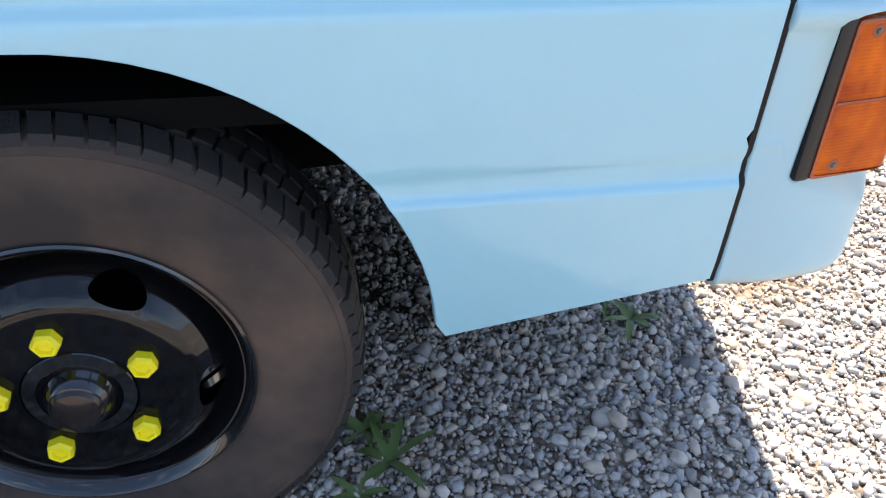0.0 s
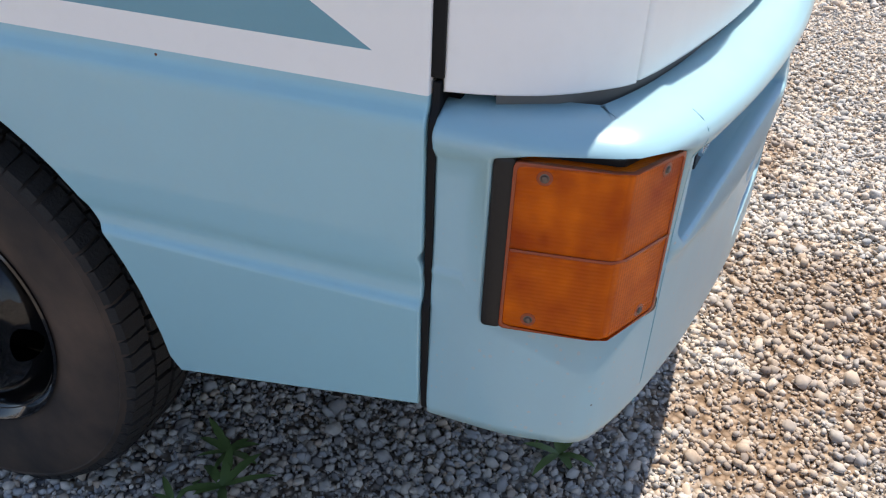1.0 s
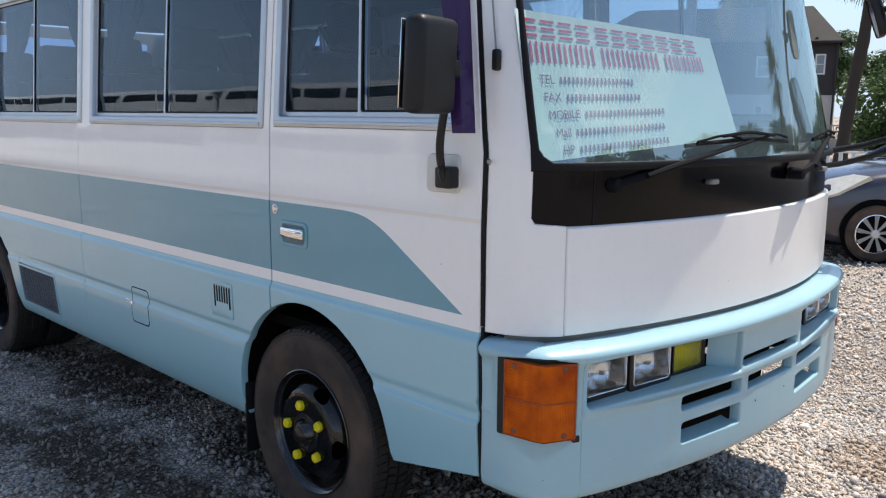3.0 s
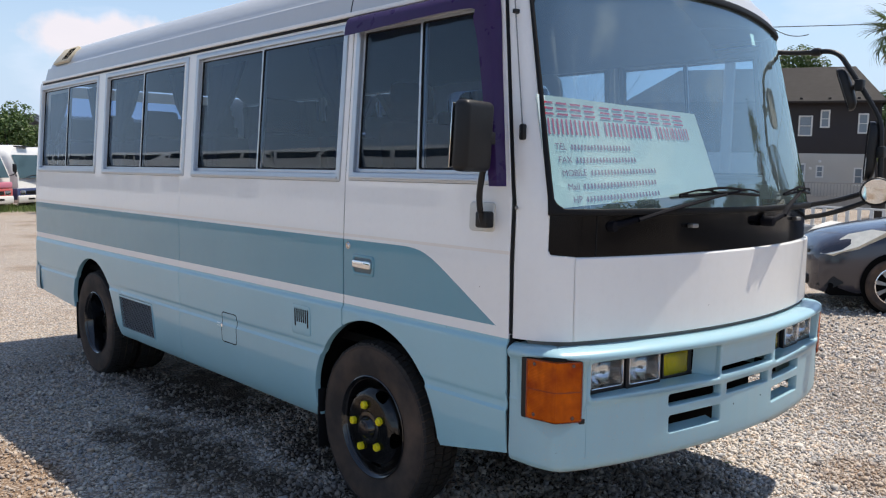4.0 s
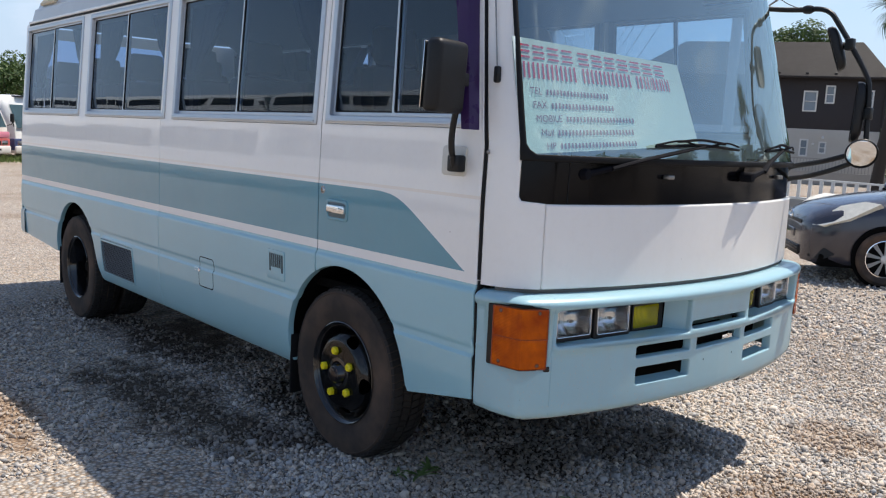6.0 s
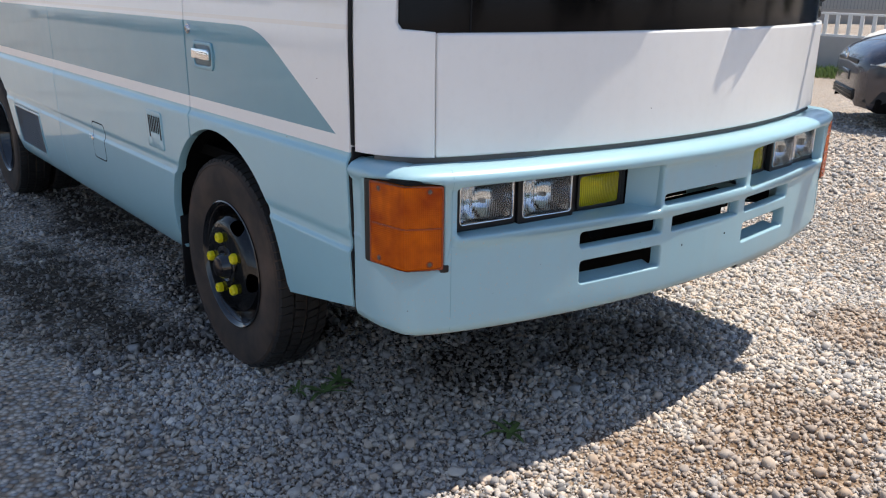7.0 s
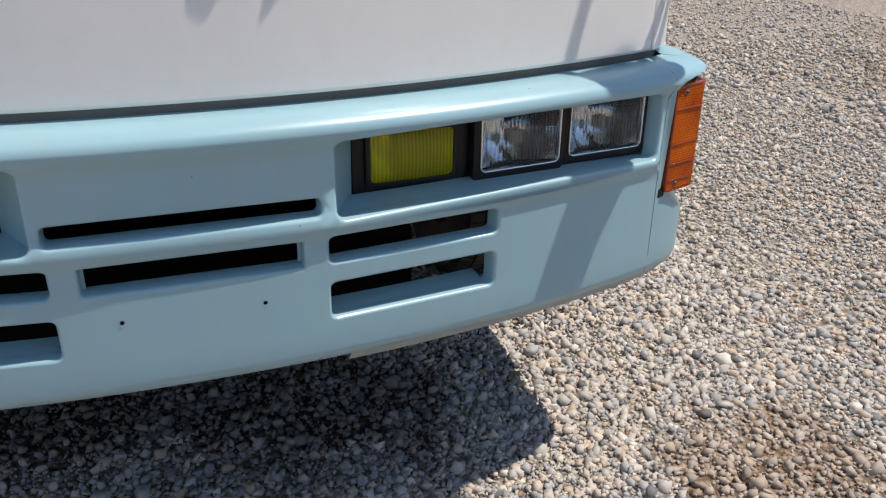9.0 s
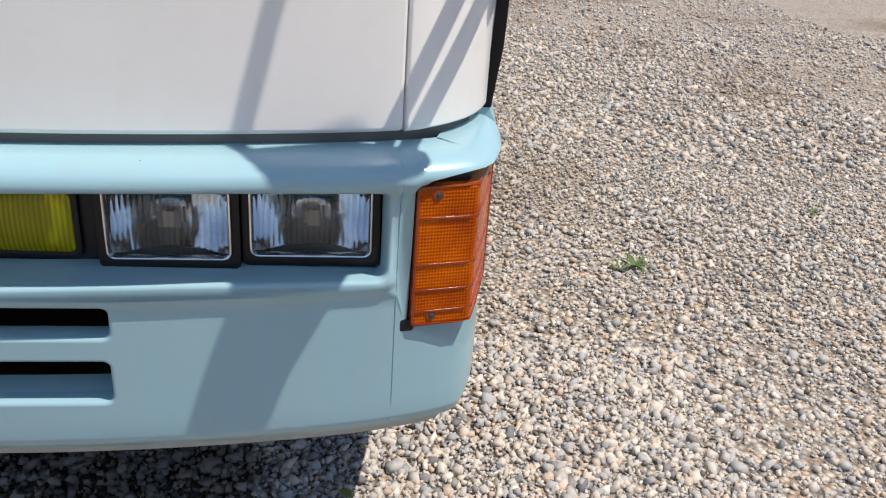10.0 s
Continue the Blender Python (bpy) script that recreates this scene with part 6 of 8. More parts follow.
# ---- sign board behind the windscreen
def build_sign():
    tl, tr, br, bl = (Vector(p) for p in ((0.500, -0.945, 1.787), (0.615, -0.115, 1.757), (0.682, -0.012, 1.442), (0.578, -0.950, 1.383)))
    out = (tr - bl).cross(tl - br).normalized()
    if out.x < 0:
        out = -out
    def at(u, v, d=0.0):
        a, b = tl.lerp(tr, u), bl.lerp(br, u)
        return b.lerp(a, v) + out * d
    board = thing("sign_board", "white dealer sign board leaning behind the windscreen", "sign", pose(0, 0, 0, 0, -0.567, 0))
    bm = bmesh.new()
    us, vs = spread(0, 1, 9), spread(0, 1, 5)
    for d in (0.0, -0.005):
        g = [[bm.verts.new(at(u, v, d)) for u in us] for v in vs]
        for a, b in zip(g, g[1:]):
            for i in range(8):
                bm.faces.new((a[i], a[i + 1], b[i + 1], b[i]))
    part("board", bm, M_SIGN, board)
    def bar(u0, v0, u1, v1, bm):
        q = [bm.verts.new(at(u, v, 0.002)) for u, v in ((u0, v0), (u1, v0), (u1, v1), (u0, v1))]
        bm.faces.new(q)
    def bars(name, u0, v0, widths, h, gap, material):
        bm = bmesh.new()
        u = u0
        for w in widths:
            if w > 0:
                bar(u, v0, u + w * 0.62, v0 + h, bm)
            u += abs(w) + gap
        part(name, bm, material, board)
    # the firm's name, in red, as plain bars
    def strokes(u0, v0, widths, h, gap, upright):
        bm = bmesh.new()
        u = u0
        for w in widths:
            if w > 0 and upright:
                bar(u, v0, u + w * 0.22, v0 + h, bm)
                bar(u + w * 0.54, v0, u + w * 0.76, v0 + h, bm)
            elif w > 0:
                for j in range(3):
                    bar(u, v0 + h * (0.02 + 0.37 * j), u + w * 0.86, v0 + h * (0.16 + 0.37 * j), bm)
            u += abs(w) + gap
        part("name_bars", bm, M_RED, board)
    strokes(0.020, 0.825, [0.070] * 4 + [-0.006] + [0.070] * 7, 0.135, 0.009, False)
    strokes(0.040, 0.655, [0.046] * 6 + [-0.022] + [0.046] * 6 + [-0.022] + [0.046, 0.036, 0.012, 0.040, 0.030, 0.034], 0.140, 0.004, True)
    lines = (("TEL", 0.065, 0.515, 0.36), ("FAX", 0.075, 0.395, 0.36), ("MOBILE", 0.085, 0.275, 0.40), ("Mail", 0.105, 0.150, 0.44), ("HP", 0.125, 0.030, 0.44))
    for word, u, v, length in lines:
        cu = bpy.data.curves.new("word", "FONT")
        cu.body = word
        cu.size = 0.034
        tmp = bpy.data.objects.new("word", cu)
        scene.collection.objects.link(tmp)
        me = bpy.data.meshes.new_from_object(tmp.evaluated_get(bpy.context.evaluated_depsgraph_get()))
        bpy.data.objects.remove(tmp)
        wide = max(p.co.x for p in me.vertices)
        for p in me.vertices:
            p.co = at(u + p.co.x / 0.86, v + p.co.y / 0.385, 0.0022)
        me.materials.append(M_GREY)
        ob = new("word", me)
        ob.parent = board
        u2 = u + wide / 0.86 + 0.025
        bars("text_bars", u2, v, [0.014] * int(length / 0.0185), 0.050, 0.0045, M_GREY)
    # small white label high on the glass
    bm = bmesh.new()
    s = HOOD.of_y(0.36)
    bm.faces.new([bm.verts.new(front_point(a, b, 0.012)) for a, b in ((s, 2.085), (s + 0.045, 2.085), (s + 0.045, 2.135), (s, 2.135))])
    part("inspection_label", bm, M_SIGN, BUS, "small white label on the windscreen")


build_sign()


# ---------------------------------------------------------------- gravel and weeds
def build_stones():
    rng = np.random.default_rng(5)
    def ico(level):
        bm = bmesh.new()
        if level == 0:
            # a chip with eight corners
            bmesh.ops.create_cube(bm, size=1.5)
            bmesh.ops.triangulate(bm, faces=bm.faces[:])
            v = np.array([p.co for p in bm.verts])
            f = np.array([[p.index for p in q.verts] for q in bm.faces])
            bm.free()
            return v, f
        bmesh.ops.create_icosphere(bm, subdivisions=level, radius=1.0)
        v = np.array([p.co for p in bm.verts])
        f = np.array([[p.index for p in q.verts] for q in bm.faces])
        bm.free()
        return v, f
    def scatter(name, level, zones, size):
        base_v, base_f = ico(level)
        pts = []
        for x0, x1, y0, y1, per in zones:
            n = int((x1 - x0) * (y1 - y0) * per)
            pts.append(np.stack([rng.uniform(x0, x1, n), rng.uniform(y0, y1, n)], 1))
        p = np.concatenate(pts)
        bare = np.full(len(p), -9.0)
        for cx, cy, rx, ry in DRY_EARTH + DAMP_AND_SHADE:
            bare = np.maximum(bare, 1 - ((p[:, 0] - cx) / rx) ** 2 - ((p[:, 1] - cy) / ry) ** 2)
        p = p[rng.uniform(0, 1, len(p)) > np.clip(bare * 1.2, 0, 0.42)]
        n = len(p)
        r = size * np.clip(rng.lognormal(-0.08, 0.52, n), 0.35, 2.8)
        sc = np.stack([r * rng.uniform(0.8, 1.35, n), r * rng.uniform(0.65, 1.05, n), r * rng.uniform(0.5, 0.85, n)], 1)
        # each of a few lumpy shapes
        shapes = [base_v * (1 + rng.uniform(-0.36, 0.26, (len(base_v), 1)) * (1.0 if level < 2 else 0.85)) + (rng.uniform(-0.28, 0.28, base_v.shape) if level == 0 else 0) for _ in range(16)]
        shape = np.stack(shapes)[rng.integers(0, 16, n)]
        v = shape * sc[:, None, :]
        a, b, c = rng.uniform(0, 6.28, n), rng.normal(0, 0.6, n), rng.normal(0, 0.6, n)
        cb, sb = np.cos(b)[:, None], np.sin(b)[:, None]
        v = np.stack([v[..., 0] * cb + v[..., 2] * sb, v[..., 1], -v[..., 0] * sb + v[..., 2] * cb], -1)
        cc, sc2 = np.cos(c)[:, None], np.sin(c)[:, None]
        v = np.stack([v[..., 0], v[..., 1] * cc - v[..., 2] * sc2, v[..., 1] * sc2 + v[..., 2] * cc], -1)
        ca, sa = np.cos(a)[:, None], np.sin(a)[:, None]
        v = np.stack([v[..., 0] * ca - v[..., 1] * sa, v[..., 0] * sa + v[..., 1] * ca, v[..., 2]], -1)
        z = -0.0185 * np.clip(-p[:, 0] - 0.6, 0, 45) + r * rng.uniform(0.0, 0.42, n)
        v += np.concatenate([p, z[:, None]], 1)[:, None, :]
        f = base_f[None] + (np.arange(n) * len(base_v))[:, None, None]
        me = bpy.data.meshes.new(name)
        me.vertices.add(n * len(base_v))
        me.vertices.foreach_set("co", v.reshape(-1).astype(np.float32))
        m = n * len(base_f)
        me.loops.add(m * 3)
        me.loops.foreach_set("vertex_index", f.reshape(-1).astype(np.int32))
        me.polygons.add(m)
        me.polygons.foreach_set("loop_start", np.arange(0, m * 3, 3, dtype=np.int32))
        me.polygons.foreach_set("loop_total", np.full(m, 3, dtype=np.int32))
        me.update()
        me.validate()
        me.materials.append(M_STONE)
        ob = new(name, me)
        tagged(ob, "loose grey and beige crushed stone", "gravel", kind="stuff")
    scatter("coarse_gravel", 2, [(-0.35, 1.45, -1.35, -0.15, 600), (-0.9, -0.35, -1.5, 0.4, 450), (-0.35, 1.7, -0.15, 1.7, 300)], 0.0082)
    scatter("near_gravel", 1, [(-0.35, 1.45, -1.35, -0.15, 12500)], 0.0054)
    scatter("gravel", 0, [(-0.35, 1.2, -0.15, 1.7, 12500), (1.2, 1.7, -0.15, 1.7, 9000), (-0.9, -0.35, -1.5, 0.4, 6000), (1.45, 1.8, -1.2, -0.15, 3500), (-0.35, 1.45, -1.7, -1.35, 4000), (-2.4, -0.9, -2.3, 0.6, 2600),
                          (-2.2, 1.8, 1.7, 3.4, 4600), (-3.0, -0.35, 0.6, 1.7, 3000), (1.7, 2.2, -0.15, 1.9, 4000), (-4.6, -2.4, -2.6, -0.6, 1300)], 0.0054)
    scatter("far_gravel", 0, [(-3.4, 1.7, 3.4, 5.2, 1300), (-7.0, -3.4, 3.6, 6.5, 450), (-3.5, 2.5, 5.2, 7.5, 380), (-6.2, -2.2, 1.0, 3.6, 1500), (-10.5, -6.2, 1.0, 5.0, 330), (-6.5, 1.5, -3.6, -2.3, 700)], 0.0086)


build_stones()


def leaf_strip(verts, faces, base, direction, up, length, width, droop, n=5, lobes=0.0):
    """One tapered leaf bent over its length."""
    d = Vector(direction).normalized()
    side = d.cross(Vector(up)).normalized()
    nrm = side.cross(d).normalized()
    o = len(verts)
    for i in range(n + 1):
        t = i / n
        w = width * (math.sin(math.pi * min(1, 0.12 + t * 0.88)) ** 0.7) * (1 - 0.2 * t) * (1 - lobes * (i % 2))
        c = Vector(base) + d * length * t * (1 - 0.25 * droop * t) + nrm * (0.35 * length * t - droop * length * t * t * 0.75)
        verts += [tuple(c - side * w / 2 + nrm * w * 0.12), tuple(c), tuple(c + side * w / 2 + nrm * w * 0.12)]
    for i in range(n):
        a = o + 3 * i
        faces += [(a, a + 1, a + 4, a + 3), (a + 1, a + 2, a + 5, a + 4)]


def build_weed(x, y, size, count, seed, label):
    rnd = random.Random(seed)
    w = thing("weed", label, "weed", pose(x, y, ground_z(x, y)), group="weeds in the gravel")
    for k in range(count):
        verts, faces = [], []
        a = 2 * math.pi * k / count + rnd.uniform(-0.4, 0.4)
        leaf_strip(verts, faces, (0, 0, 0.006), (math.cos(a), math.sin(a), 0.15), (0, 0, 1), size * rnd.uniform(0.6, 1.15), size * rnd.uniform(0.15, 0.24), rnd.uniform(0.25, 0.7), 8, 0.14)
        raw("leaf", verts, faces, M_WEED, w, smooth=True)


build_weed(-0.02, -0.78, 0.085, 9, 1, "narrow-leaved green weed in shaded gravel")
build_weed(0.015, -0.86, 0.105, 7, 2, "narrow-leaved green weed in shaded gravel")
build_weed(-0.045, -0.93, 0.07, 6, 5, "narrow-leaved green weed in shaded gravel")
build_weed(0.59, -0.535, 0.10, 6, 3, "broad-leaved green weed under the bumper")
build_weed(0.545, -0.50, 0.05, 4, 4, "small dark green weed under the bumper")
build_weed(-0.93, 1.655, 0.085, 10, 6, "flat pale green weed in sunlit gravel")
build_weed(-0.90, 1.59, 0.055, 6, 7, "flat pale green weed in sunlit gravel")
build_weed(-1.61, 2.56, 0.05, 6, 8, "small dark green weed in sunlit gravel")


def build_fallen_leaf(x, y, size, rz):
    verts, faces = [], []
    leaf_strip(verts, faces, (0, 0, 0), (1, 0, 0), (0, 0, 1), size, size * 0.5, 0.3, 6)
    ob = raw("fallen_leaf", verts, faces, leaf_material("yellow_green_leaf", (0.20, 0.26, 0.06), (0.30, 0.34, 0.10)), smooth=True)
    ob.matrix_world = pose(x, y, ground_z(x, y) + 0.016, 0, 0, rz)
    tagged(ob, "small yellow-green fallen leaf on gravel", "leaf")


build_fallen_leaf(0.331, 0.769, 0.045, 40)


def build_tufts(name, x0, x1, y0, y1, n, size, seed, label):
    rnd = random.Random(seed)
    verts, faces = [], []
    for k in range(n):
        x, y = rnd.uniform(x0, x1), rnd.uniform(y0, y1)
        a = rnd.uniform(0, 6.28)
        leaf_strip(verts, faces, (x, y, ground_z(x, y)), (math.cos(a) * 0.5, math.sin(a) * 0.5, 1.0), (math.sin(a), -math.cos(a), 0.1), size * rnd.uniform(0.5, 1.2), size * 0.14, rnd.uniform(0.1, 0.7), 4)
    ob = raw(name, verts, faces, M_WEED, smooth=True)
    tagged(ob, label, "grass", kind="stuff")


build_tufts("verge_grass", -36.0, -31.0, 2.0, 12.0, 3000, 0.30, 8, "rough green grass at the edge of the lot")
build_tufts("wall_grass", -9.0, -3.5, 11.3, 11.85, 1800, 0.22, 9, "weeds along the foot of the wall")


# ---------------------------------------------------------------- trees
def build_tree(x, y, height, spread_r, seed, label, trunk=0.18, low=0.25, leaves=5200, leaf=0.22, category="tree"):
    rnd = random.Random(seed)
    t = thing("tree", label, category, pose(x, y, ground_z(x, y)))
    bm = bmesh.new()
    fork = height * max(low, 0.2)
    add_tube(bm, [(0, 0, -0.1), (0.05, 0.02, fork * 0.5), (0.0, 0.05, fork), (0.05, 0, height * 0.7)], trunk, 10, 4, 0.4)
    clumps = []
    for k in range(11):
        a = 2 * math.pi * k / 11 + rnd.uniform(-0.3, 0.3)
        r = spread_r * rnd.uniform(0.35, 0.85)
        z = height * rnd.uniform(low + 0.08, 0.86)
        e = Vector((r * math.cos(a), r * math.sin(a), z))
        add_tube(bm, [(0, 0, fork * 0.9), e * 0.5 + Vector((0, 0, fork * 0.5)), e], trunk * 0.4, 6, 4, 0.25)
        clumps.append((e, spread_r * rnd.uniform(0.28, 0.5)))
    for k in range(9):
        a = rnd.uniform(0, 6.28)
        r = spread_r * rnd.uniform(0, 0.6)
        clumps.append((Vector((r * math.cos(a), r * math.sin(a), height * rnd.uniform(0.7, 0.95))), spread_r * rnd.uniform(0.22, 0.42)))
    part("trunk", bm, M_BARK, t)
    verts, faces = [], []
    for k in range(leaves):
        c, r = clumps[rnd.randrange(len(clumps))]
        d = Vector((rnd.gauss(0, 1), rnd.gauss(0, 1), rnd.gauss(0, 1))).normalized()
        p = c + Vector((d.x, d.y, d.z * 0.75)) * r * (rnd.random() ** 0.35)
        n = (d + Vector((rnd.gauss(0, 0.5), rnd.gauss(0, 0.5), rnd.gauss(0.4, 0.5)))).normalized()
        u = n.orthogonal().normalized()
        w = n.cross(u)
        s = leaf * rnd.uniform(0.6, 1.3)
        a = rnd.uniform(0, 6.28)
        u, w = u * math.cos(a) + w * math.sin(a), w * math.cos(a) - u * math.sin(a)
        o = len(verts)
        verts += [tuple(p - u * s), tuple(p + w * s * 0.45 + n * s * 0.15), tuple(p + u * s), tuple(p - w * s * 0.45 + n * s * 0.15)]
        faces += [(o, o + 1, o + 2, o + 3)]
    raw("crown", verts, faces, M_FOLIAGE, t)
    return t


def build_palm(x, y, height, seed, label, lean=(0.25, 0.0)):
    rnd = random.Random(seed)
    p = thing("palm_tree", label, "palm tree", pose(x, y, ground_z(x, y)))
    bm = bmesh.new()
    lx, ly = lean
    pts = [(0, 0, -0.1), (lx * 0.3, ly * 0.3, height * 0.33), (lx * 0.8, ly * 0.8, height * 0.66), (lx, ly, height * 0.93)]
    add_tube(bm, pts, 0.145, 14, 8, 0.80)
    for v in bm.verts:
        k = 1 + 0.10 * math.sin(v.co.z * 34) + 0.09 * noise.noise(v.co * 9)
        c = Vector((lx * v.co.z / height, ly * v.co.z / height))
        v.co.x, v.co.y = c.x + (v.co.x - c.x) * k, c.y + (v.co.y - c.y) * k
    part("trunk", bm, M_BARK, p)
    top = Vector((lx, ly, height * 0.93))
    def fans(name, n, els, length, material, droop, size):
        verts, faces = [], []
        for k in range(n):
            a = 2 * math.pi * k * 0.618 + rnd.uniform(-0.2, 0.2)
            el = radians(rnd.uniform(*els))
            d = Vector((math.cos(a) * math.cos(el), math.sin(a) * math.cos(el), math.sin(el)))
            stem = length * rnd.uniform(0.6, 1.2)
            e = top + d * stem + Vector((0, 0, -0.10 * stem))
            side = d.cross(Vector((0, 0, 1))).normalized()
            o = len(verts)
            verts += [tuple(top - side * 0.015), tuple(top + side * 0.015), tuple(e + side * 0.01), tuple(e - side * 0.01)]
            faces += [(o, o + 1, o + 2, o + 3)]
            nrm = side.cross(d).normalized()
            tilt = rnd.uniform(-0.2, 0.4)
            for j in range(20):
                b = radians(-118 + 236 * j / 19)
                ray = d * math.cos(b) + (side * math.cos(tilt) + nrm * math.sin(tilt)) * math.sin(b)
                leaf_strip(verts, faces, e, ray + Vector((0, 0, -0.10 * droop)), nrm, size * (0.8 + 0.2 * math.cos(b)) * rnd.uniform(0.8, 1.15), 0.034, droop * rnd.uniform(0.7, 1.3), 4)
        raw(name, verts, faces, material, p)
    fans("crown", 22, (-12, 85), 0.62, M_PALM, 0.45, 0.62)
    fans("lower_fronds", 9, (-38, -8), 0.62, M_PALM, 1.0, 0.62)
    fans("dead_skirt", 11, (-82, -45), 0.48, M_DEADLEAF, 0.7, 0.46)
    return p


build_palm(-5.27, 17.0, 5.2, 3, "tall fan palm with a shaggy brown skirt", (0.38, 0.05))
build_palm(5.6, 16.2, 5.6, 7, "tall fan palm with a shaggy brown skirt", (-0.2, 0.05))

for i, (x, y, h, r) in enumerate(((-8.5, 37.5, 3.9, 3.0), (-4.5, 40.0, 4.6, 3.4), (0.5, 40.0, 4.3, 3.2), (5.5, 38.0, 5.2, 3.6), (-1.5, 33.0, 3.2, 2.4), (-6.0, 31.0, 2.9, 2.0))):
    build_tree(x, y, h, r, 20 + i, "dense broad-leaved green tree", 0.16, 0.08, 5600, 0.20)
for i, (x, y, h, r) in enumerate(((-9.0, 33.0, 3.9, 2.2), (-7.6, 30.0, 3.5, 2.2), (-5.6, 27.5, 3.4, 2.1), (-3.0, 26.0, 3.4, 2.1))):
    build_tree(x, y, h, r, 80 + i, "dense dark green shrub behind the wall", 0.10, 0.04, 8000, 0.12, "shrub")
build_tree(-22.4, 16.0, 8.35, 0.9, 90, "slim green tree behind the bus", 0.14, 0.45, 4000, 0.12)
build_tree(-20.6, 18.4, 9.15, 0.9, 91, "slim green tree behind the bus", 0.14, 0.45, 4000, 0.12)
build_tree(-28.2, 60.5, 11.2, 3.8, 40, "tall green tree behind the house", 0.25, 0.4, 12000, 0.17)
build_tree(-24.5, 64.0, 8.2, 3.0, 41, "tall green tree behind the house", 0.25, 0.4, 10000, 0.17)
build_tree(-45.4, 9.4, 4.9, 2.5, 50, "spreading dark green tree behind the parked buses", 0.2, 0.3, 9000, 0.11)
build_tree(-47.2, 6.2, 4.7, 2.5, 51, "spreading dark green tree behind the parked buses", 0.2, 0.3, 9000, 0.11)
for i, (x, y, h, r) in enumerate(((24, 9, 7.5, 3.8), (27, 16, 9, 4.2), (22, 22, 8, 3.8), (30, 2, 7, 3.8), (16, 27, 7.5, 3.6), (11, 33, 7, 3.6))):
    build_tree(x, y, h, r, 60 + i, "dense broad-leaved green tree", 0.2, 0.15, 3200, 0.32)


# ---------------------------------------------------------------- wall and slat fence along the lot
def build_wall():
    w = part("boundary_wall", box((-26, 12.0, -0.9), (16, 12.16, 0.55), 0.01), M_CONCRETE)
    tagged(w, "low weathered concrete boundary wall", "wall", kind="structure")
    f = thing("slat_fence", "white slatted fence on the low wall", "fence")
    bm = box((-26, 12.05, 0.90), (16, 12.10, 0.935), 0.004)
    part("top_rail", bm, M_FENCE, f)
    part("bottom_rail", box((-26, 12.05, 0.55), (16, 12.10, 0.585), 0.004), M_FENCE, f)
    me = None
    n = 0
    x = -26.0
    while x < 16:
        if me is None:
            ob = part("slat", box((0, 12.055, 0.58), (0.06, 12.09, 0.905), 0.003), M_FENCE, f)
            me = ob.data
        else:
            ob = new("slat", me)
            ob.parent = f
        ob.location = (x, 0, 0)
        x += 0.205


build_wall()


# ---------------------------------------------------------------- houses
def wall_with_windows(name, w, h, z0, openings, material, parent, m):
    def put(u, v, d):
        return m @ Vector((u, d, v))
    ob = part(name, sheet([(-w / 2, z0), (w / 2, z0), (w / 2, z0 + h), (-w / 2, z0 + h)], [rounded_rect(a, b, c, d, 0.01, 1) for a, b, c, d in openings], put, [], [], 0.01, 0.18, 1.0), material, parent)
    return ob


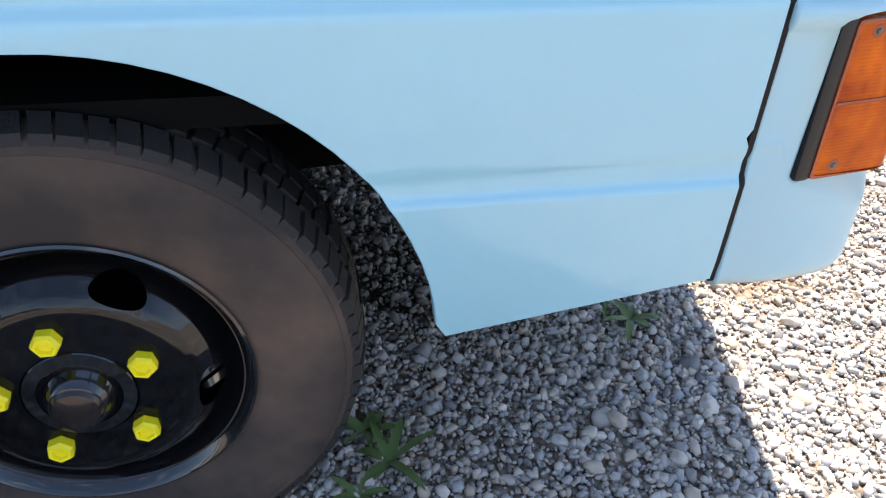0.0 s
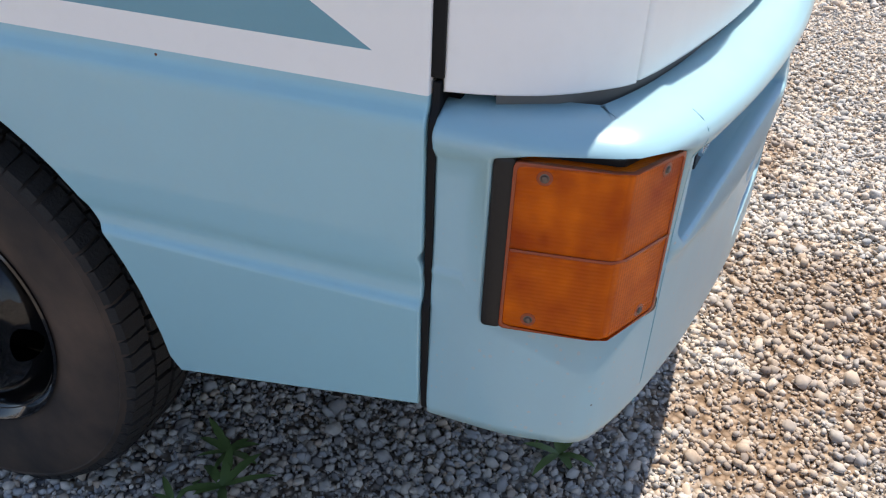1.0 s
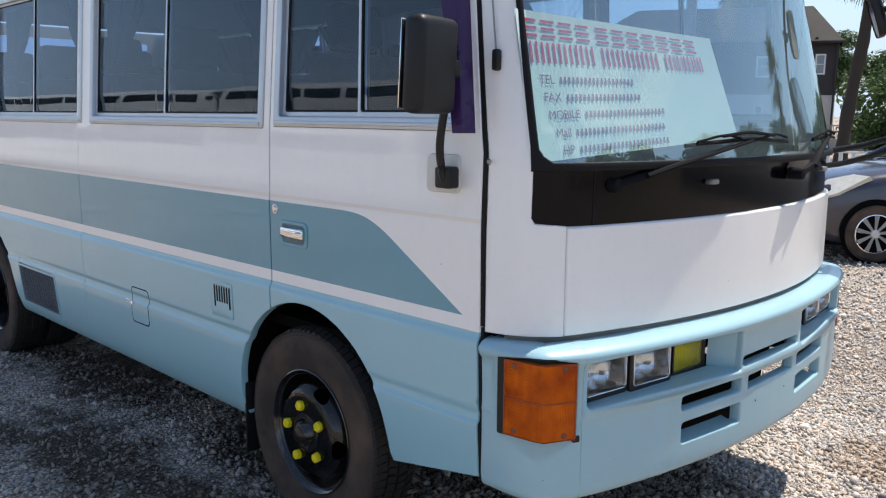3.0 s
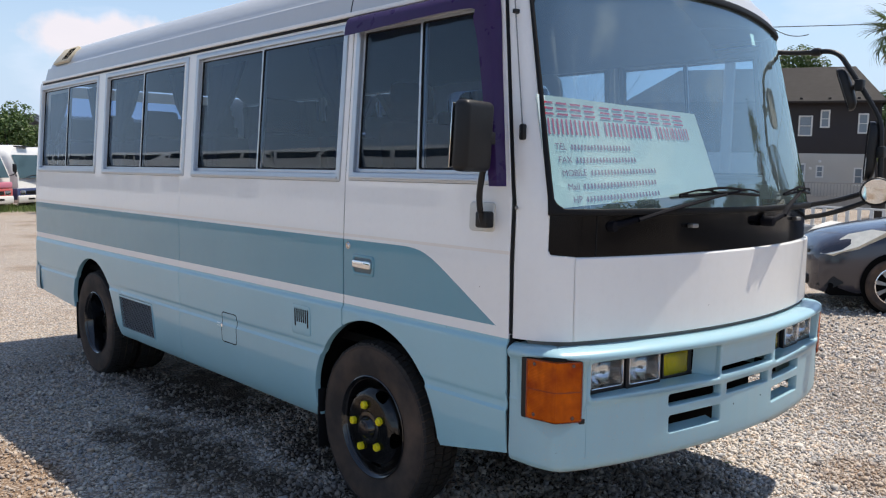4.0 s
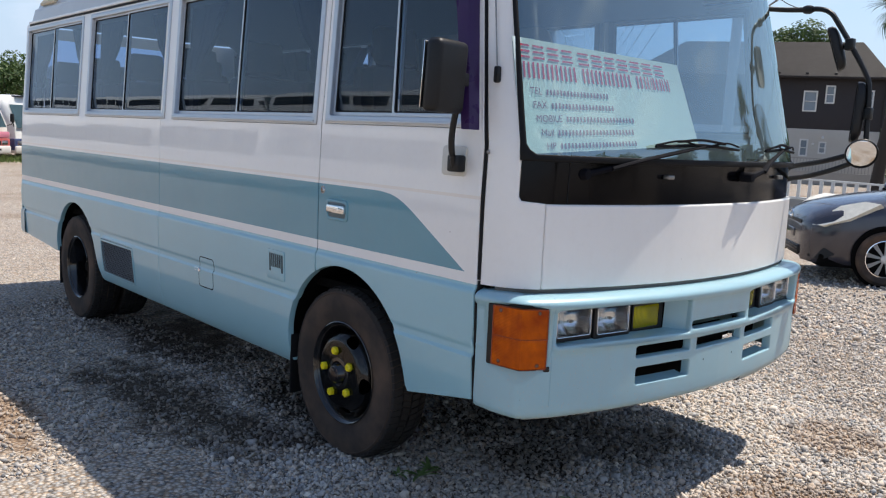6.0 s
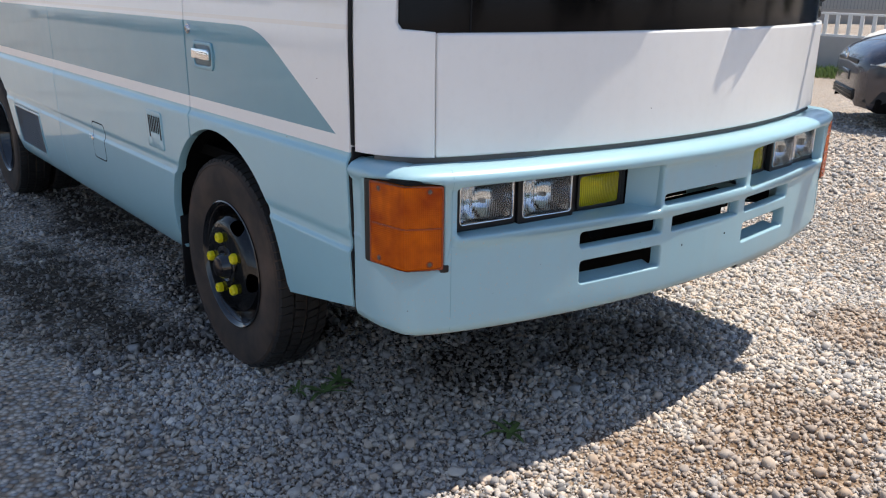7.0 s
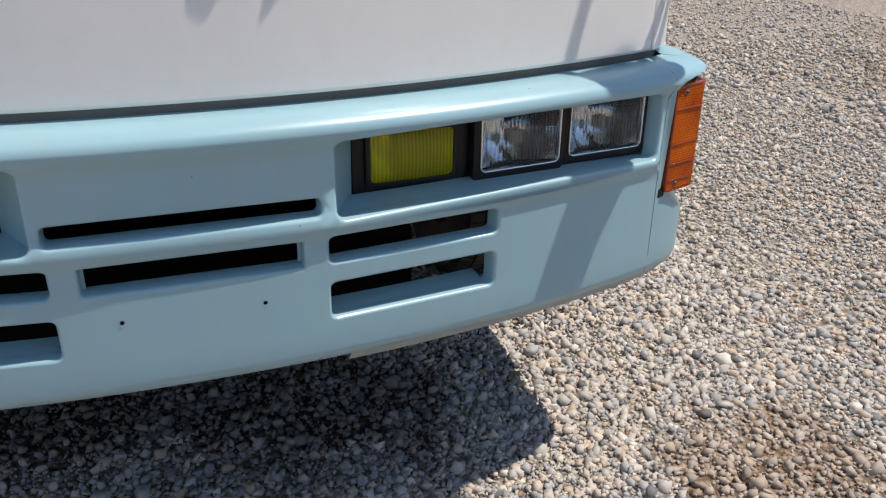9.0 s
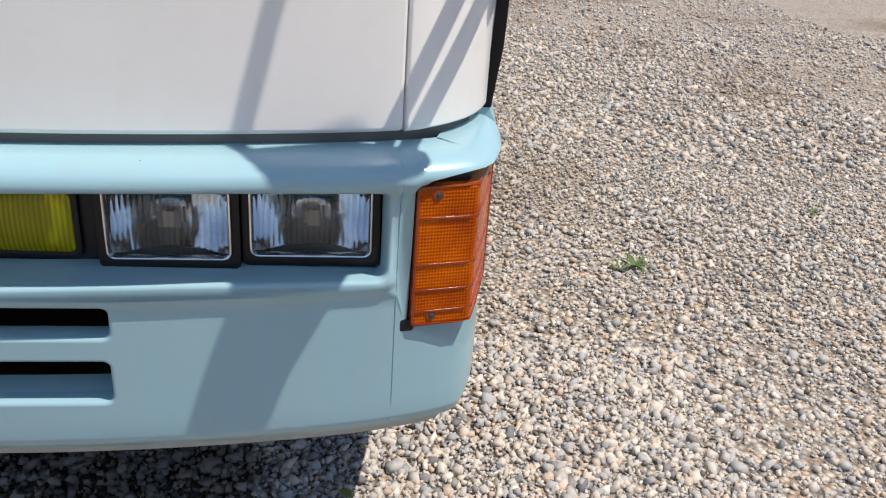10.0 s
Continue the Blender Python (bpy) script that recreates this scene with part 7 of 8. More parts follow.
def build_house():
    ax = Vector((0.91, 0.414, 0)).normalized()
    nr = Vector((0.414, -0.91, 0)).normalized()
    right = Vector((-15.0, 43.6, 0)) - ax * 0.48
    w, deep = 13.0, 8.0
    c = right - ax * w / 2
    m = Matrix.Translation((c.x, c.y, 0)) @ Matrix((ax, -nr, Vector((0, 0, 1)))).transposed().to_4x4()
    h = thing("house", "two-storey house with dark brown upper walls and a brown hip roof", "house")
    R = w / 2 + 0.08
    up = [(R - 4.05, 3.50, R - 3.40, 4.55), (R - 2.98, 3.95, R - 2.56, 4.85), (R - 1.15, 3.65, R - 0.70, 4.65)]
    dn = [(R - 4.00, 1.10, R - 3.62, 1.98), (R - 3.05, 1.28, R - 2.72, 1.88), (R - 1.2, 0.9, R - 0.8, 1.8)]
    a = wall_with_windows("upper_wall", w, 2.75, 2.55, up, M_WALLDARK, h, m)
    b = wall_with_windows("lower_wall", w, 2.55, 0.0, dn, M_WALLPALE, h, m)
    for wall, opens in ((a, up), (b, dn)):
        for x0, z0, x1, z1 in opens:
            def put(u, v, d):
                return m @ Vector((u, d - 0.02, v))
            fr = part("window", sheet(rounded_rect(x0 - 0.03, z0 - 0.03, x1 + 0.03, z1 + 0.03, 0.01, 1), [rounded_rect(x0 + 0.05, z0 + 0.05, x1 - 0.05, z1 - 0.05, 0.01, 1)], put, [], [], 0.01, 0.08, 1.0), M_FENCE, h, "white framed window")
            bm = bmesh.new()
            bm.faces.new([bm.verts.new(m @ Vector((u, 0.05, v))) for u, v in ((x0, z0), (x1, z0), (x1, z1), (x0, z1))])
            part("pane", bm, plain("house_window_glass", (0.20, 0.24, 0.28), 0.08, coat=0.5), fr)
            part("meeting_rail", box((x0 + 0.04, -0.01, (z0 + z1) / 2 - 0.02), (x1 - 0.04, 0.04, (z0 + z1) / 2 + 0.02), 0.0, m), M_FENCE, fr)
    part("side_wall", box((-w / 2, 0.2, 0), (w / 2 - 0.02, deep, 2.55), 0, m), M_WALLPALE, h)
    part("side_wall", box((-w / 2, 0.2, 2.552), (w / 2 - 0.02, deep, 5.3), 0, m), M_WALLDARK, h)
    bm = bmesh.new()
    e, z0, z1 = 0.55, 5.26, 7.58
    q = [bm.verts.new(m @ Vector(p)) for p in ((-w / 2 - e, -e, z0), (w / 2 + 0.21, -e, z0), (w / 2 + 0.21, deep + e, z0), (-w / 2 - e, deep + e, z0), (-w / 2 + 2.0, deep / 2, z1), (w / 2 - 1.26, deep / 2, z1))]
    for f in ((0, 1, 5, 4), (1, 2, 5), (2, 3, 4, 5), (3, 0, 4), (3, 2, 1, 0)):
        bm.faces.new([q[i] for i in f])
    bmesh.ops.solidify(bm, geom=bm.faces[:], thickness=0.10)
    roof = part("roof", bm, M_ROOFTILE, h, "brown sheet-metal hip roof")
    part("gutter", box((-w / 2 - e, -e - 0.10, z0 - 0.06), (w / 2 + 0.21, -e, z0 + 0.06), 0.02, m), M_ROOFTILE, h)
    part("downpipe", tube([m @ Vector((w / 2 - 0.1, -0.1, 0.0)), m @ Vector((w / 2 - 0.1, -0.1, 5.2))], 0.05, 8, 0), M_ROOFTILE, h)
    for k in range(9):
        part("snow_guard", box((-w / 2 + 0.6 + k * 1.4, -0.25, z0 + 0.16), (-w / 2 + 0.75 + k * 1.4, -0.18, z0 + 0.25), 0, m), M_ROOFTILE, roof)
    for u, v in ((R - 3.35, 1.75), (R - 2.9, 2.12)):
        part("wall_vent", box((u - 0.07, -0.10, v - 0.07), (u + 0.07, 0.0, v + 0.07), 0.03, m), M_FENCE, b)
    part("roof_aerial", tube([m @ Vector((w / 2 - 2.9, deep / 2, 7.1)), m @ Vector((w / 2 - 2.9, deep / 2, 7.9))], 0.02, 6, 0), M_STEEL, roof)
    # balcony-like railing before the house
    r = thing("railing", "grey metal railing before the house", "railing")
    m2 = Matrix.Translation((-17.5, 39.0, 0)) @ Matrix((ax, -nr, Vector((0, 0, 1)))).transposed().to_4x4()
    part("top_rail", box((-8, 0, 0.98), (6, 0.06, 1.05), 0, m2), M_CONCRETE, r)
    part("bottom_rail", box((-8, 0, 0.30), (6, 0.06, 0.36), 0, m2), M_CONCRETE, r)
    bar = part("bar", box((-0.018, 0.015, 0.34), (0.018, 0.045, 1.0), 0, m2), M_CONCRETE, r)
    for k in range(93):
        o = new("bar", bar.data)
        o.parent = r
        o.location = ax * (-8 + 0.15 * k)
    bar.location = ax * 5.95
    base = part("railing_base", box((-8, -0.02, -0.6), (6, 0.1, 0.30), 0, m2), M_CONCRETE, r)
    t = thing("water_tank", "grey cylindrical tank by the railing", "tank", Matrix.Translation(m2 @ Vector((4.6, 0.9, 0))))
    part("body", lathe([(0, 0.0), (0.5, 0.0), (0.5, 1.25), (0.45, 1.33), (0, 1.36)], 24, "z"), M_CONCRETE, t)


build_house()


def build_far_house():
    h = thing("far_house", "low house with a grey tiled roof behind the trees", "house", pose(-50.6, 17.3, -0.9, 0, 0, 4))
    part("wall", box((-3, -5, 0), (3, 9, 3.9), 0.02), M_WALLDARK, h)
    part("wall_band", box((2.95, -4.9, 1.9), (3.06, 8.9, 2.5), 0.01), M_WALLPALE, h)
    for k in range(6):
        part("window", box((2.98, -4.6 + 2.2 * k, 2.55), (3.05, -2.9 + 2.2 * k, 3.45), 0.01), M_BLACK, h)
    part("window", box((2.98, 4.0, 1.1), (3.03, 5.9, 2.4), 0.01), M_BLACK, h)
    bm = bmesh.new()
    q = [bm.verts.new(p) for p in ((3.9, -6, 3.93), (3.9, 10, 3.93), (0, 10, 4.80), (0, -6, 4.80), (-3.9, -6, 3.93), (-3.9, 10, 3.93))]
    for f in ((0, 1, 2, 3), (3, 2, 5, 4)):
        bm.faces.new([q[i] for i in f])
    bmesh.ops.solidify(bm, geom=bm.faces[:], thickness=0.15)
    roof = part("roof", bm, M_TILE, h, "grey tiled roof")
    rid = part("tile_row", tube([(0, 0, 4.84), (3.95, 0, 3.97)], 0.06, 6, 0), M_TILE, roof)
    rid.location.y = -6
    for k in range(1, 54):
        o = new("tile_row", rid.data)
        o.parent = roof
        o.location.y = -6 + 0.3 * k


build_far_house()


# ---------------------------------------------------------------- pole and wires
def build_pole():
    p = thing("utility_pole", "grey concrete utility pole with a bracket", "pole", pose(-12.25, 22.5, 0))
    part("shaft", tube([(0, 0, -0.2), (0, 0, 11.0)], 0.19, 16, 0, 0.75), M_POLE, p)
    part("bracket", tube([(0, 0, 6.2), (1.08, 0.60, 6.17)], 0.035, 8, 0), M_STEEL, p)
    part("brace", tube([(0.05, 0.02, 5.3), (1.02, 0.57, 6.14)], 0.03, 8, 0), M_STEEL, p)
    for k in range(6):
        part("step_bolt", tube([(0.10 * (-1) ** k, 0, 5.2 + k * 0.55), (0.30 * (-1) ** k, 0, 5.2 + k * 0.55)], 0.012, 6, 0), M_STEEL, p)
    def cable(a, b, sag, r=0.014):
        pts = []
        for t in spread(0, 1, 15):
            q = Vector(a).lerp(Vector(b), t)
            q.z -= sag * 4 * t * (1 - t)
            pts.append(q)
        ob = part("power_cable", tube(pts, r, 5, 0), M_CABLE)
        tagged(ob, "thin black overhead cable", "cable", group="overhead cables")
    cable((-11.2, 23.08, 6.17), (16.0, 36.0, 7.6), 0.5)
    cable((-11.2, 23.08, 6.17), (-10.2, 23.6, 5.9), 0.15)
    for k, (dx, dz) in enumerate(((-0.35, 0.0), (-0.6, 0.35), (-0.8, 0.45), (-0.15, -0.8))):
        cable((-12.2 + dx, 22.5, 10.6 + dz), (-60.0 + 5 * dx, 78.0, 7.2 + dz), 0.9, 0.016)


build_pole()


# ---------------------------------------------------------------- parked hatchback
def build_car():
    """Front towards +x, wheels' axles at x = 0 and x = -2.51."""
    car = thing("parked_car", "dark violet-grey hatchback parked on gravel", "car", pose(0, 0, 0))
    # stations: x, half width at sill, at shoulder, shoulder height, centre height, low edge
    st = [(0.80, 0.30, 0.36, 0.55, 0.60, 0.30), (0.78, 0.50, 0.55, 0.60, 0.68, 0.20), (0.70, 0.66, 0.69, 0.66, 0.77, 0.19), (0.55, 0.75, 0.77, 0.72, 0.85, 0.19), (0.35, 0.80, 0.82, 0.78, 0.91, 0.19),
          (0.0, 0.83, 0.84, 0.86, 0.98, 0.19), (-0.35, 0.835, 0.845, 0.93, 1.03, 0.19), (-0.55, 0.838, 0.845, 0.95, 1.06, 0.19), (-1.2, 0.84, 0.845, 0.98, 1.06, 0.19), (-1.9, 0.84, 0.845, 1.01, 1.06, 0.19), (-2.5, 0.83, 0.84, 1.04, 1.08, 0.2),
          (-2.9, 0.79, 0.80, 1.05, 1.09, 0.24), (-3.05, 0.70, 0.72, 1.04, 1.08, 0.3)]
    bm = bmesh.new()
    rows = []
    for x, ws, wh, zs, zc, z0 in st:
        half = [(ws * 0.94, z0), (ws, z0 + 0.06), (wh * 1.005, (z0 + zs) * 0.52), (wh, zs - 0.07), (wh * 0.975, zs), (wh * 0.90, zs + (zc - zs) * 0.45), (wh * 0.6, zs + (zc - zs) * 0.80), (wh * 0.25, zc - 0.004), (0.0, zc)]
        pts = half + [(-y, z) for y, z in half[-2::-1]]
        rows.append([bm.verts.new((x, y, z)) for y, z in pts])
    for a, b in zip(rows, rows[1:]):
        for i in range(len(a) - 1):
            bm.faces.new((a[i], a[i + 1], b[i + 1], b[i]))
    bm.faces.new(rows[0][::-1])
    bm.faces.new(rows[-1])
    body = part("body", bm, M_CARPAINT, car, "glossy dark violet-grey bodywork", sharp=50)
    # greenhouse
    bm = bmesh.new()
    gh = [(-0.42, 0.74, 1.02, 1.03), (-0.75, 0.735, 1.0, 1.22), (-1.05, 0.72, 1.0, 1.375), (-1.35, 0.69, 1.0, 1.45), (-1.9, 0.67, 1.0, 1.475), (-2.5, 0.65, 1.0, 1.44), (-2.85, 0.64, 1.03, 1.33), (-3.02, 0.62, 1.05, 1.10)]
    rows = []
    for x, w, z0, z1 in gh:
        top = z1
        wt = w * (1 - 0.20 * (z1 - z0) / 0.45)
        half = [(0.80, z0 - 0.02), (wt + (0.80 - wt) * 0.12, z0 + (top - z0) * 0.86), (wt * 0.92, z0 + (top - z0) * 0.95), (wt * 0.6, top - 0.008), (0.0, top)]
        pts = half + [(-y, z) for y, z in half[-2::-1]]
        rows.append([bm.verts.new((x, y, z)) for y, z in pts])
    sides, panes, tops = [], [], []
    for k, (a, b) in enumerate(zip(rows, rows[1:])):
        for i in range(len(a) - 1):
            quad = (a[i], a[i + 1], b[i + 1], b[i])
            (panes if (i in (0, 7) and 0 < k < 6) or (k in (0, 1) and 1 <= i <= 6) else tops).append([v.co.copy() for v in quad])
    bm.free()
    for nm, quads, mat, lab in (("cabin_shell", tops, M_CARPAINT, ""), ("car_glass", panes, glass("car_window_glass", (0.34, 0.45, 0.46), 0.0, 1.9, 0.05), "greenish car windows")):
        bm = bmesh.new()
        for q in quads:
            bm.faces.new([bm.verts.new(v) for v in q])
        bmesh.ops.remove_doubles(bm, verts=bm.verts[:], dist=1e-4)
        part(nm, bm, mat, car, lab, sharp=50)
    for g in (-1, 1):
        part("roof_pillar", tube([(-0.45, g * 0.78, 1.03), (-0.85, g * 0.715, 1.26), (-1.25, g * 0.655, 1.42), (-1.6, g * 0.64, 1.455)], 0.030, 8, 5), M_CARPAINT, car)
        part("centre_pillar", tube([(-1.55, g * 0.80, 1.0), (-1.62, g * 0.66, 1.42)], 0.035, 8, 0), M_BLACK, car)
        # headlamp
        bm = bmesh.new()
        lp = [(0.60, 0.50, 0.655), (0.69, 0.585, 0.585), (0.60, 0.71, 0.59), (0.36, 0.80, 0.69), (0.06, 0.81, 0.87), (0.20, 0.74, 0.885), (0.42, 0.64, 0.82)]
        vs = [bm.verts.new((x + 0.045, g * (y + 0.05), z + 0.035)) for x, y, z in lp]
        bm.faces.new(vs)
        r = bmesh.ops.extrude_face_region(bm, geom=bm.faces[:])
        for v in r["geom"]:
            if isinstance(v, bmesh.types.BMVert):
                v.co += Vector((-0.10, -g * 0.10, -0.07))
        part("headlamp", bm, plain("clouded_headlamp", (0.72, 0.70, 0.62), 0.12, vary=0.3, scale=20, coat=0.6), car, "large swept-back clouded headlamp")
        bm = bmesh.new()
        vs = [bm.verts.new((x, g * y, z)) for x, y, z in ((0.715, 0.60, 0.33), (0.745, 0.60, 0.255), (0.62, 0.745, 0.24), (0.50, 0.79, 0.31), (0.60, 0.74, 0.375))]
        bm.faces.new(vs)
        bmesh.ops.solidify(bm, geom=bm.faces[:], thickness=0.02)
        part("fog_recess", bm, M_PLASTIC, car)
        part("door_mirror", box((-0.62, min(g * 0.84, g * 1.0), 0.98), (-0.50, max(g * 0.84, g * 1.0), 1.10), 0.035), M_CARPAINT, car)
        for x in (-0.60, -1.55):
            part("door_gap", tube([(x, g * 0.843, 0.30), (x - 0.01, g * 0.849, 0.60), (x - 0.02, g * 0.842, 0.97)], 0.005, 6, 3), M_DARK, car)
        for cx in (0.0, -2.51):
            part("wheel_well", lathe([(0.0, g * 0.848), (0.335, g * 0.849), (0.338, g * 0.856), (0.35, g * 0.848)], 36, "y", (cx, 0, 0.32)), M_DARK, car)
    part("upper_grille", box((0.735, -0.40, 0.60), (0.800, 0.40, 0.655), 0.02), M_PLASTIC, car)
    part("lower_grille", box((0.740, -0.42, 0.245), (0.818, 0.42, 0.365), 0.03), M_PLASTIC, car, "black mesh lower grille")
    for k in range(3):
        part("grille_bar", box((0.80, -0.40, 0.265 + k * 0.034), (0.824, 0.40, 0.275 + k * 0.034), 0.003), M_BLACK, car)
    part("plate_recess", box((0.79, -0.17, 0.43), (0.812, 0.17, 0.53), 0.008), M_CARPAINT, car)
    bm = bmesh.new()
    ring = [Vector((0.815, 0.062 * math.cos(t), 0.69 + 0.048 * math.sin(t))) for t in spread(0, 2 * math.pi, 25)]
    add_tube(bm, ring, 0.008, 6, 0)
    part("badge", bm, M_CHROME, car, "chrome oval badge")
    part("cowl_wiper", tube([(-0.44, -0.45, 1.055), (-0.50, 0.1, 1.085), (-0.47, 0.5, 1.06)], 0.012, 6, 4), M_PLASTIC, car)
    part("underbody", box((-3.0, -0.75, 0.16), (0.65, 0.75, 0.30), 0.02), M_DARK, car)
    for cx in (0.0, -2.51):
        for g in (-1, 1):
            w = part("wheel", lathe([(0.20, g * 0.695), (0.20, g * 0.860), (0.225, g * 0.877), (0.27, g * 0.883), (0.298, g * 0.865), (0.305, g * 0.825), (0.305, g * 0.735), (0.29, g * 0.705), (0.20, g * 0.695)], 48, "y", (cx, 0, 0.305)), M_TYRE, car, "black car tyre")
            bm = lathe([(0.202, g * 0.845), (0.206, g * 0.867), (0.196, g * 0.869), (0.186, g * 0.845), (0.18, g * 0.785)], 48, "y", (cx, 0, 0.305))
            rim = part("rim", bm, M_CHROME, w, "bright alloy rim")
            part("rim_dark", lathe([(0.0, g * 0.790), (0.19, g * 0.790)], 32, "y", (cx, 0, 0.305)), M_DARK, w)
            for k in range(9):
                t = 2 * math.pi * k / 9 + 0.2
                bm = bmesh.new()
                d, s = Vector((math.cos(t), 0, math.sin(t))), Vector((-math.sin(t), 0, math.cos(t)))
                c = Vector((cx, g * 0.863, 0.305))
                add_vs = [bm.verts.new(c + d * r + s * q + Vector((0, y, 0))) for r, q, y in ((0.03, -0.010, 0), (0.19, -0.024, 0.0), (0.19, 0.024, 0.0), (0.03, 0.010, 0))]
                bm.faces.new(add_vs)
                bmesh.ops.solidify(bm, geom=bm.faces[:], thickness=0.014)
                part("spoke", bm, M_ALU, w)
            part("centre_cap", lathe([(0.045, g * 0.845), (0.045, g * 0.869), (0.0, g * 0.873)], 20, "y", (cx, 0, 0.305)), M_ALU, w)
    car.matrix_world = pose(-1.03 - 0.84 * 0.63, 6.66 + 0.84 * 0.78, 0, 0, 0, 219)
    return car


build_car()


# ---------------------------------------------------------------- minibuses parked far off
def build_far_bus(m, upper, lower, stripe, label):
    """Front towards +x."""
    b = thing("parked_minibus", label, "minibus", m, group="minibuses parked along the lot")
    bm = bmesh.new()
    prof = [(0.30, 0.96), (0.5, 1.01), (1.35, 1.01), (2.05, 0.95), (2.30, 0.88), (2.48, 0.65), (2.55, 0.3), (2.56, 0.0)]
    rows = []
    for x, k in ((-6.0, 0.97), (-5.8, 1.0), (-0.3, 1.0), (-0.05, 0.97), (0.05, 0.90)):
        pts = []
        for z, w in prof:
            back = 0.0 if x < -1 else max(0.0, z - 1.3) * (0.42 if x > -0.2 else 0.25)
            pts.append((x - back, w * k, z if x < -0.2 or z < 2.2 else z - 0.06))
        pts += [(a, -c, d) for a, c, d in pts[-2::-1]]
        rows.append([bm.verts.new(p) for p in pts])
    for a, c in zip(rows, rows[1:]):
        for i in range(len(a) - 1):
            bm.faces.new((a[i], a[i + 1], c[i + 1], c[i]))
    bm.faces.new(rows[0])
    bm.faces.new(rows[-1][::-1])
    part("body", bm, upper, b, sharp=40)
    part("lower_band", box((-6.01, -1.022, 0.42), (0.085, 1.022, 0.88), 0.05), lower, b)
    if stripe:
        part("stripe", box((-6.0, -1.016, 0.885), (0.075, 1.016, 1.12), 0.04), stripe, b)
    bm = bmesh.new()
    vs = [bm.verts.new(p) for p in ((0.075, -0.84, 1.28), (0.075, 0.84, 1.28), (-0.31, 0.78, 2.18), (-0.31, -0.78, 2.18))]
    bm.faces.new(vs)
    bmesh.ops.solidify(bm, geom=bm.faces[:], thickness=0.03)
    part("windscreen", bm, plain("far_glass", (0.10, 0.17, 0.19), 0.06, coat=0.5), b, "blue-green windscreen")
    for g in (-1, 1):
        for k in range(4):
            x0 = -0.55 - 1.35 * k
            bm = bmesh.new()
            bm.faces.new([bm.verts.new(p) for p in ((x0, g * 1.018, 1.38), (x0 - 1.2, g * 1.018, 1.38), (x0 - 1.2, g * 0.972, 2.0), (x0, g * 0.972, 2.0))])
            bmesh.ops.solidify(bm, geom=bm.faces[:], thickness=0.01)
            part("window", bm, M_BLACK, b)
        part("headlamp", box((0.05, min(g * 0.55, g * 0.86), 0.64), (0.105, max(g * 0.55, g * 0.86), 0.80), 0.02), M_REFLECT, b)
        for x in (-0.95, -4.4):
            part("wheel", lathe([(0.0, g * 0.98), (0.2, g * 0.98), (0.21, g * 1.0), (0.37, g * 0.99), (0.38, g * 0.85)], 28, "y", (x, 0, 0.38)), M_TYRE, b)
        part("mirror", box((0.05, min(g * 1.05, g * 1.2), 1.5), (0.12, max(g * 1.05, g * 1.2), 1.8), 0.02), M_PLASTIC, b)
        part("mirror_arm", tube([(0.0, g * 0.95, 1.35), (0.1, g * 1.1, 1.42), (0.09, g * 1.12, 1.6)], 0.02, 6, 3), M_PLASTIC, b)
    part("grille", box((0.05, -0.5, 0.64), (0.10, 0.5, 0.78), 0.01), M_PLASTIC, b)
    part("bumper", box((-0.15, -1.0, 0.32), (0.14, 1.0, 0.60), 0.05), upper, b)
    for y in (-0.25, 0.25):
        part("bumper_slot", box((0.10, y - 0.2, 0.43), (0.15, y + 0.2, 0.50), 0.01), M_PLASTIC, b)
    part("wiper", tube([(0.09, -0.5, 1.30), (0.06, -0.1, 1.38), (0.05, 0.2, 1.36)], 0.015, 6, 3), M_PLASTIC, b)
    part("roof_vent", box((-0.62, -0.3, 2.48), (-0.28, 0.3, 2.54), 0.03), M_PLASTIC, b)
    return b


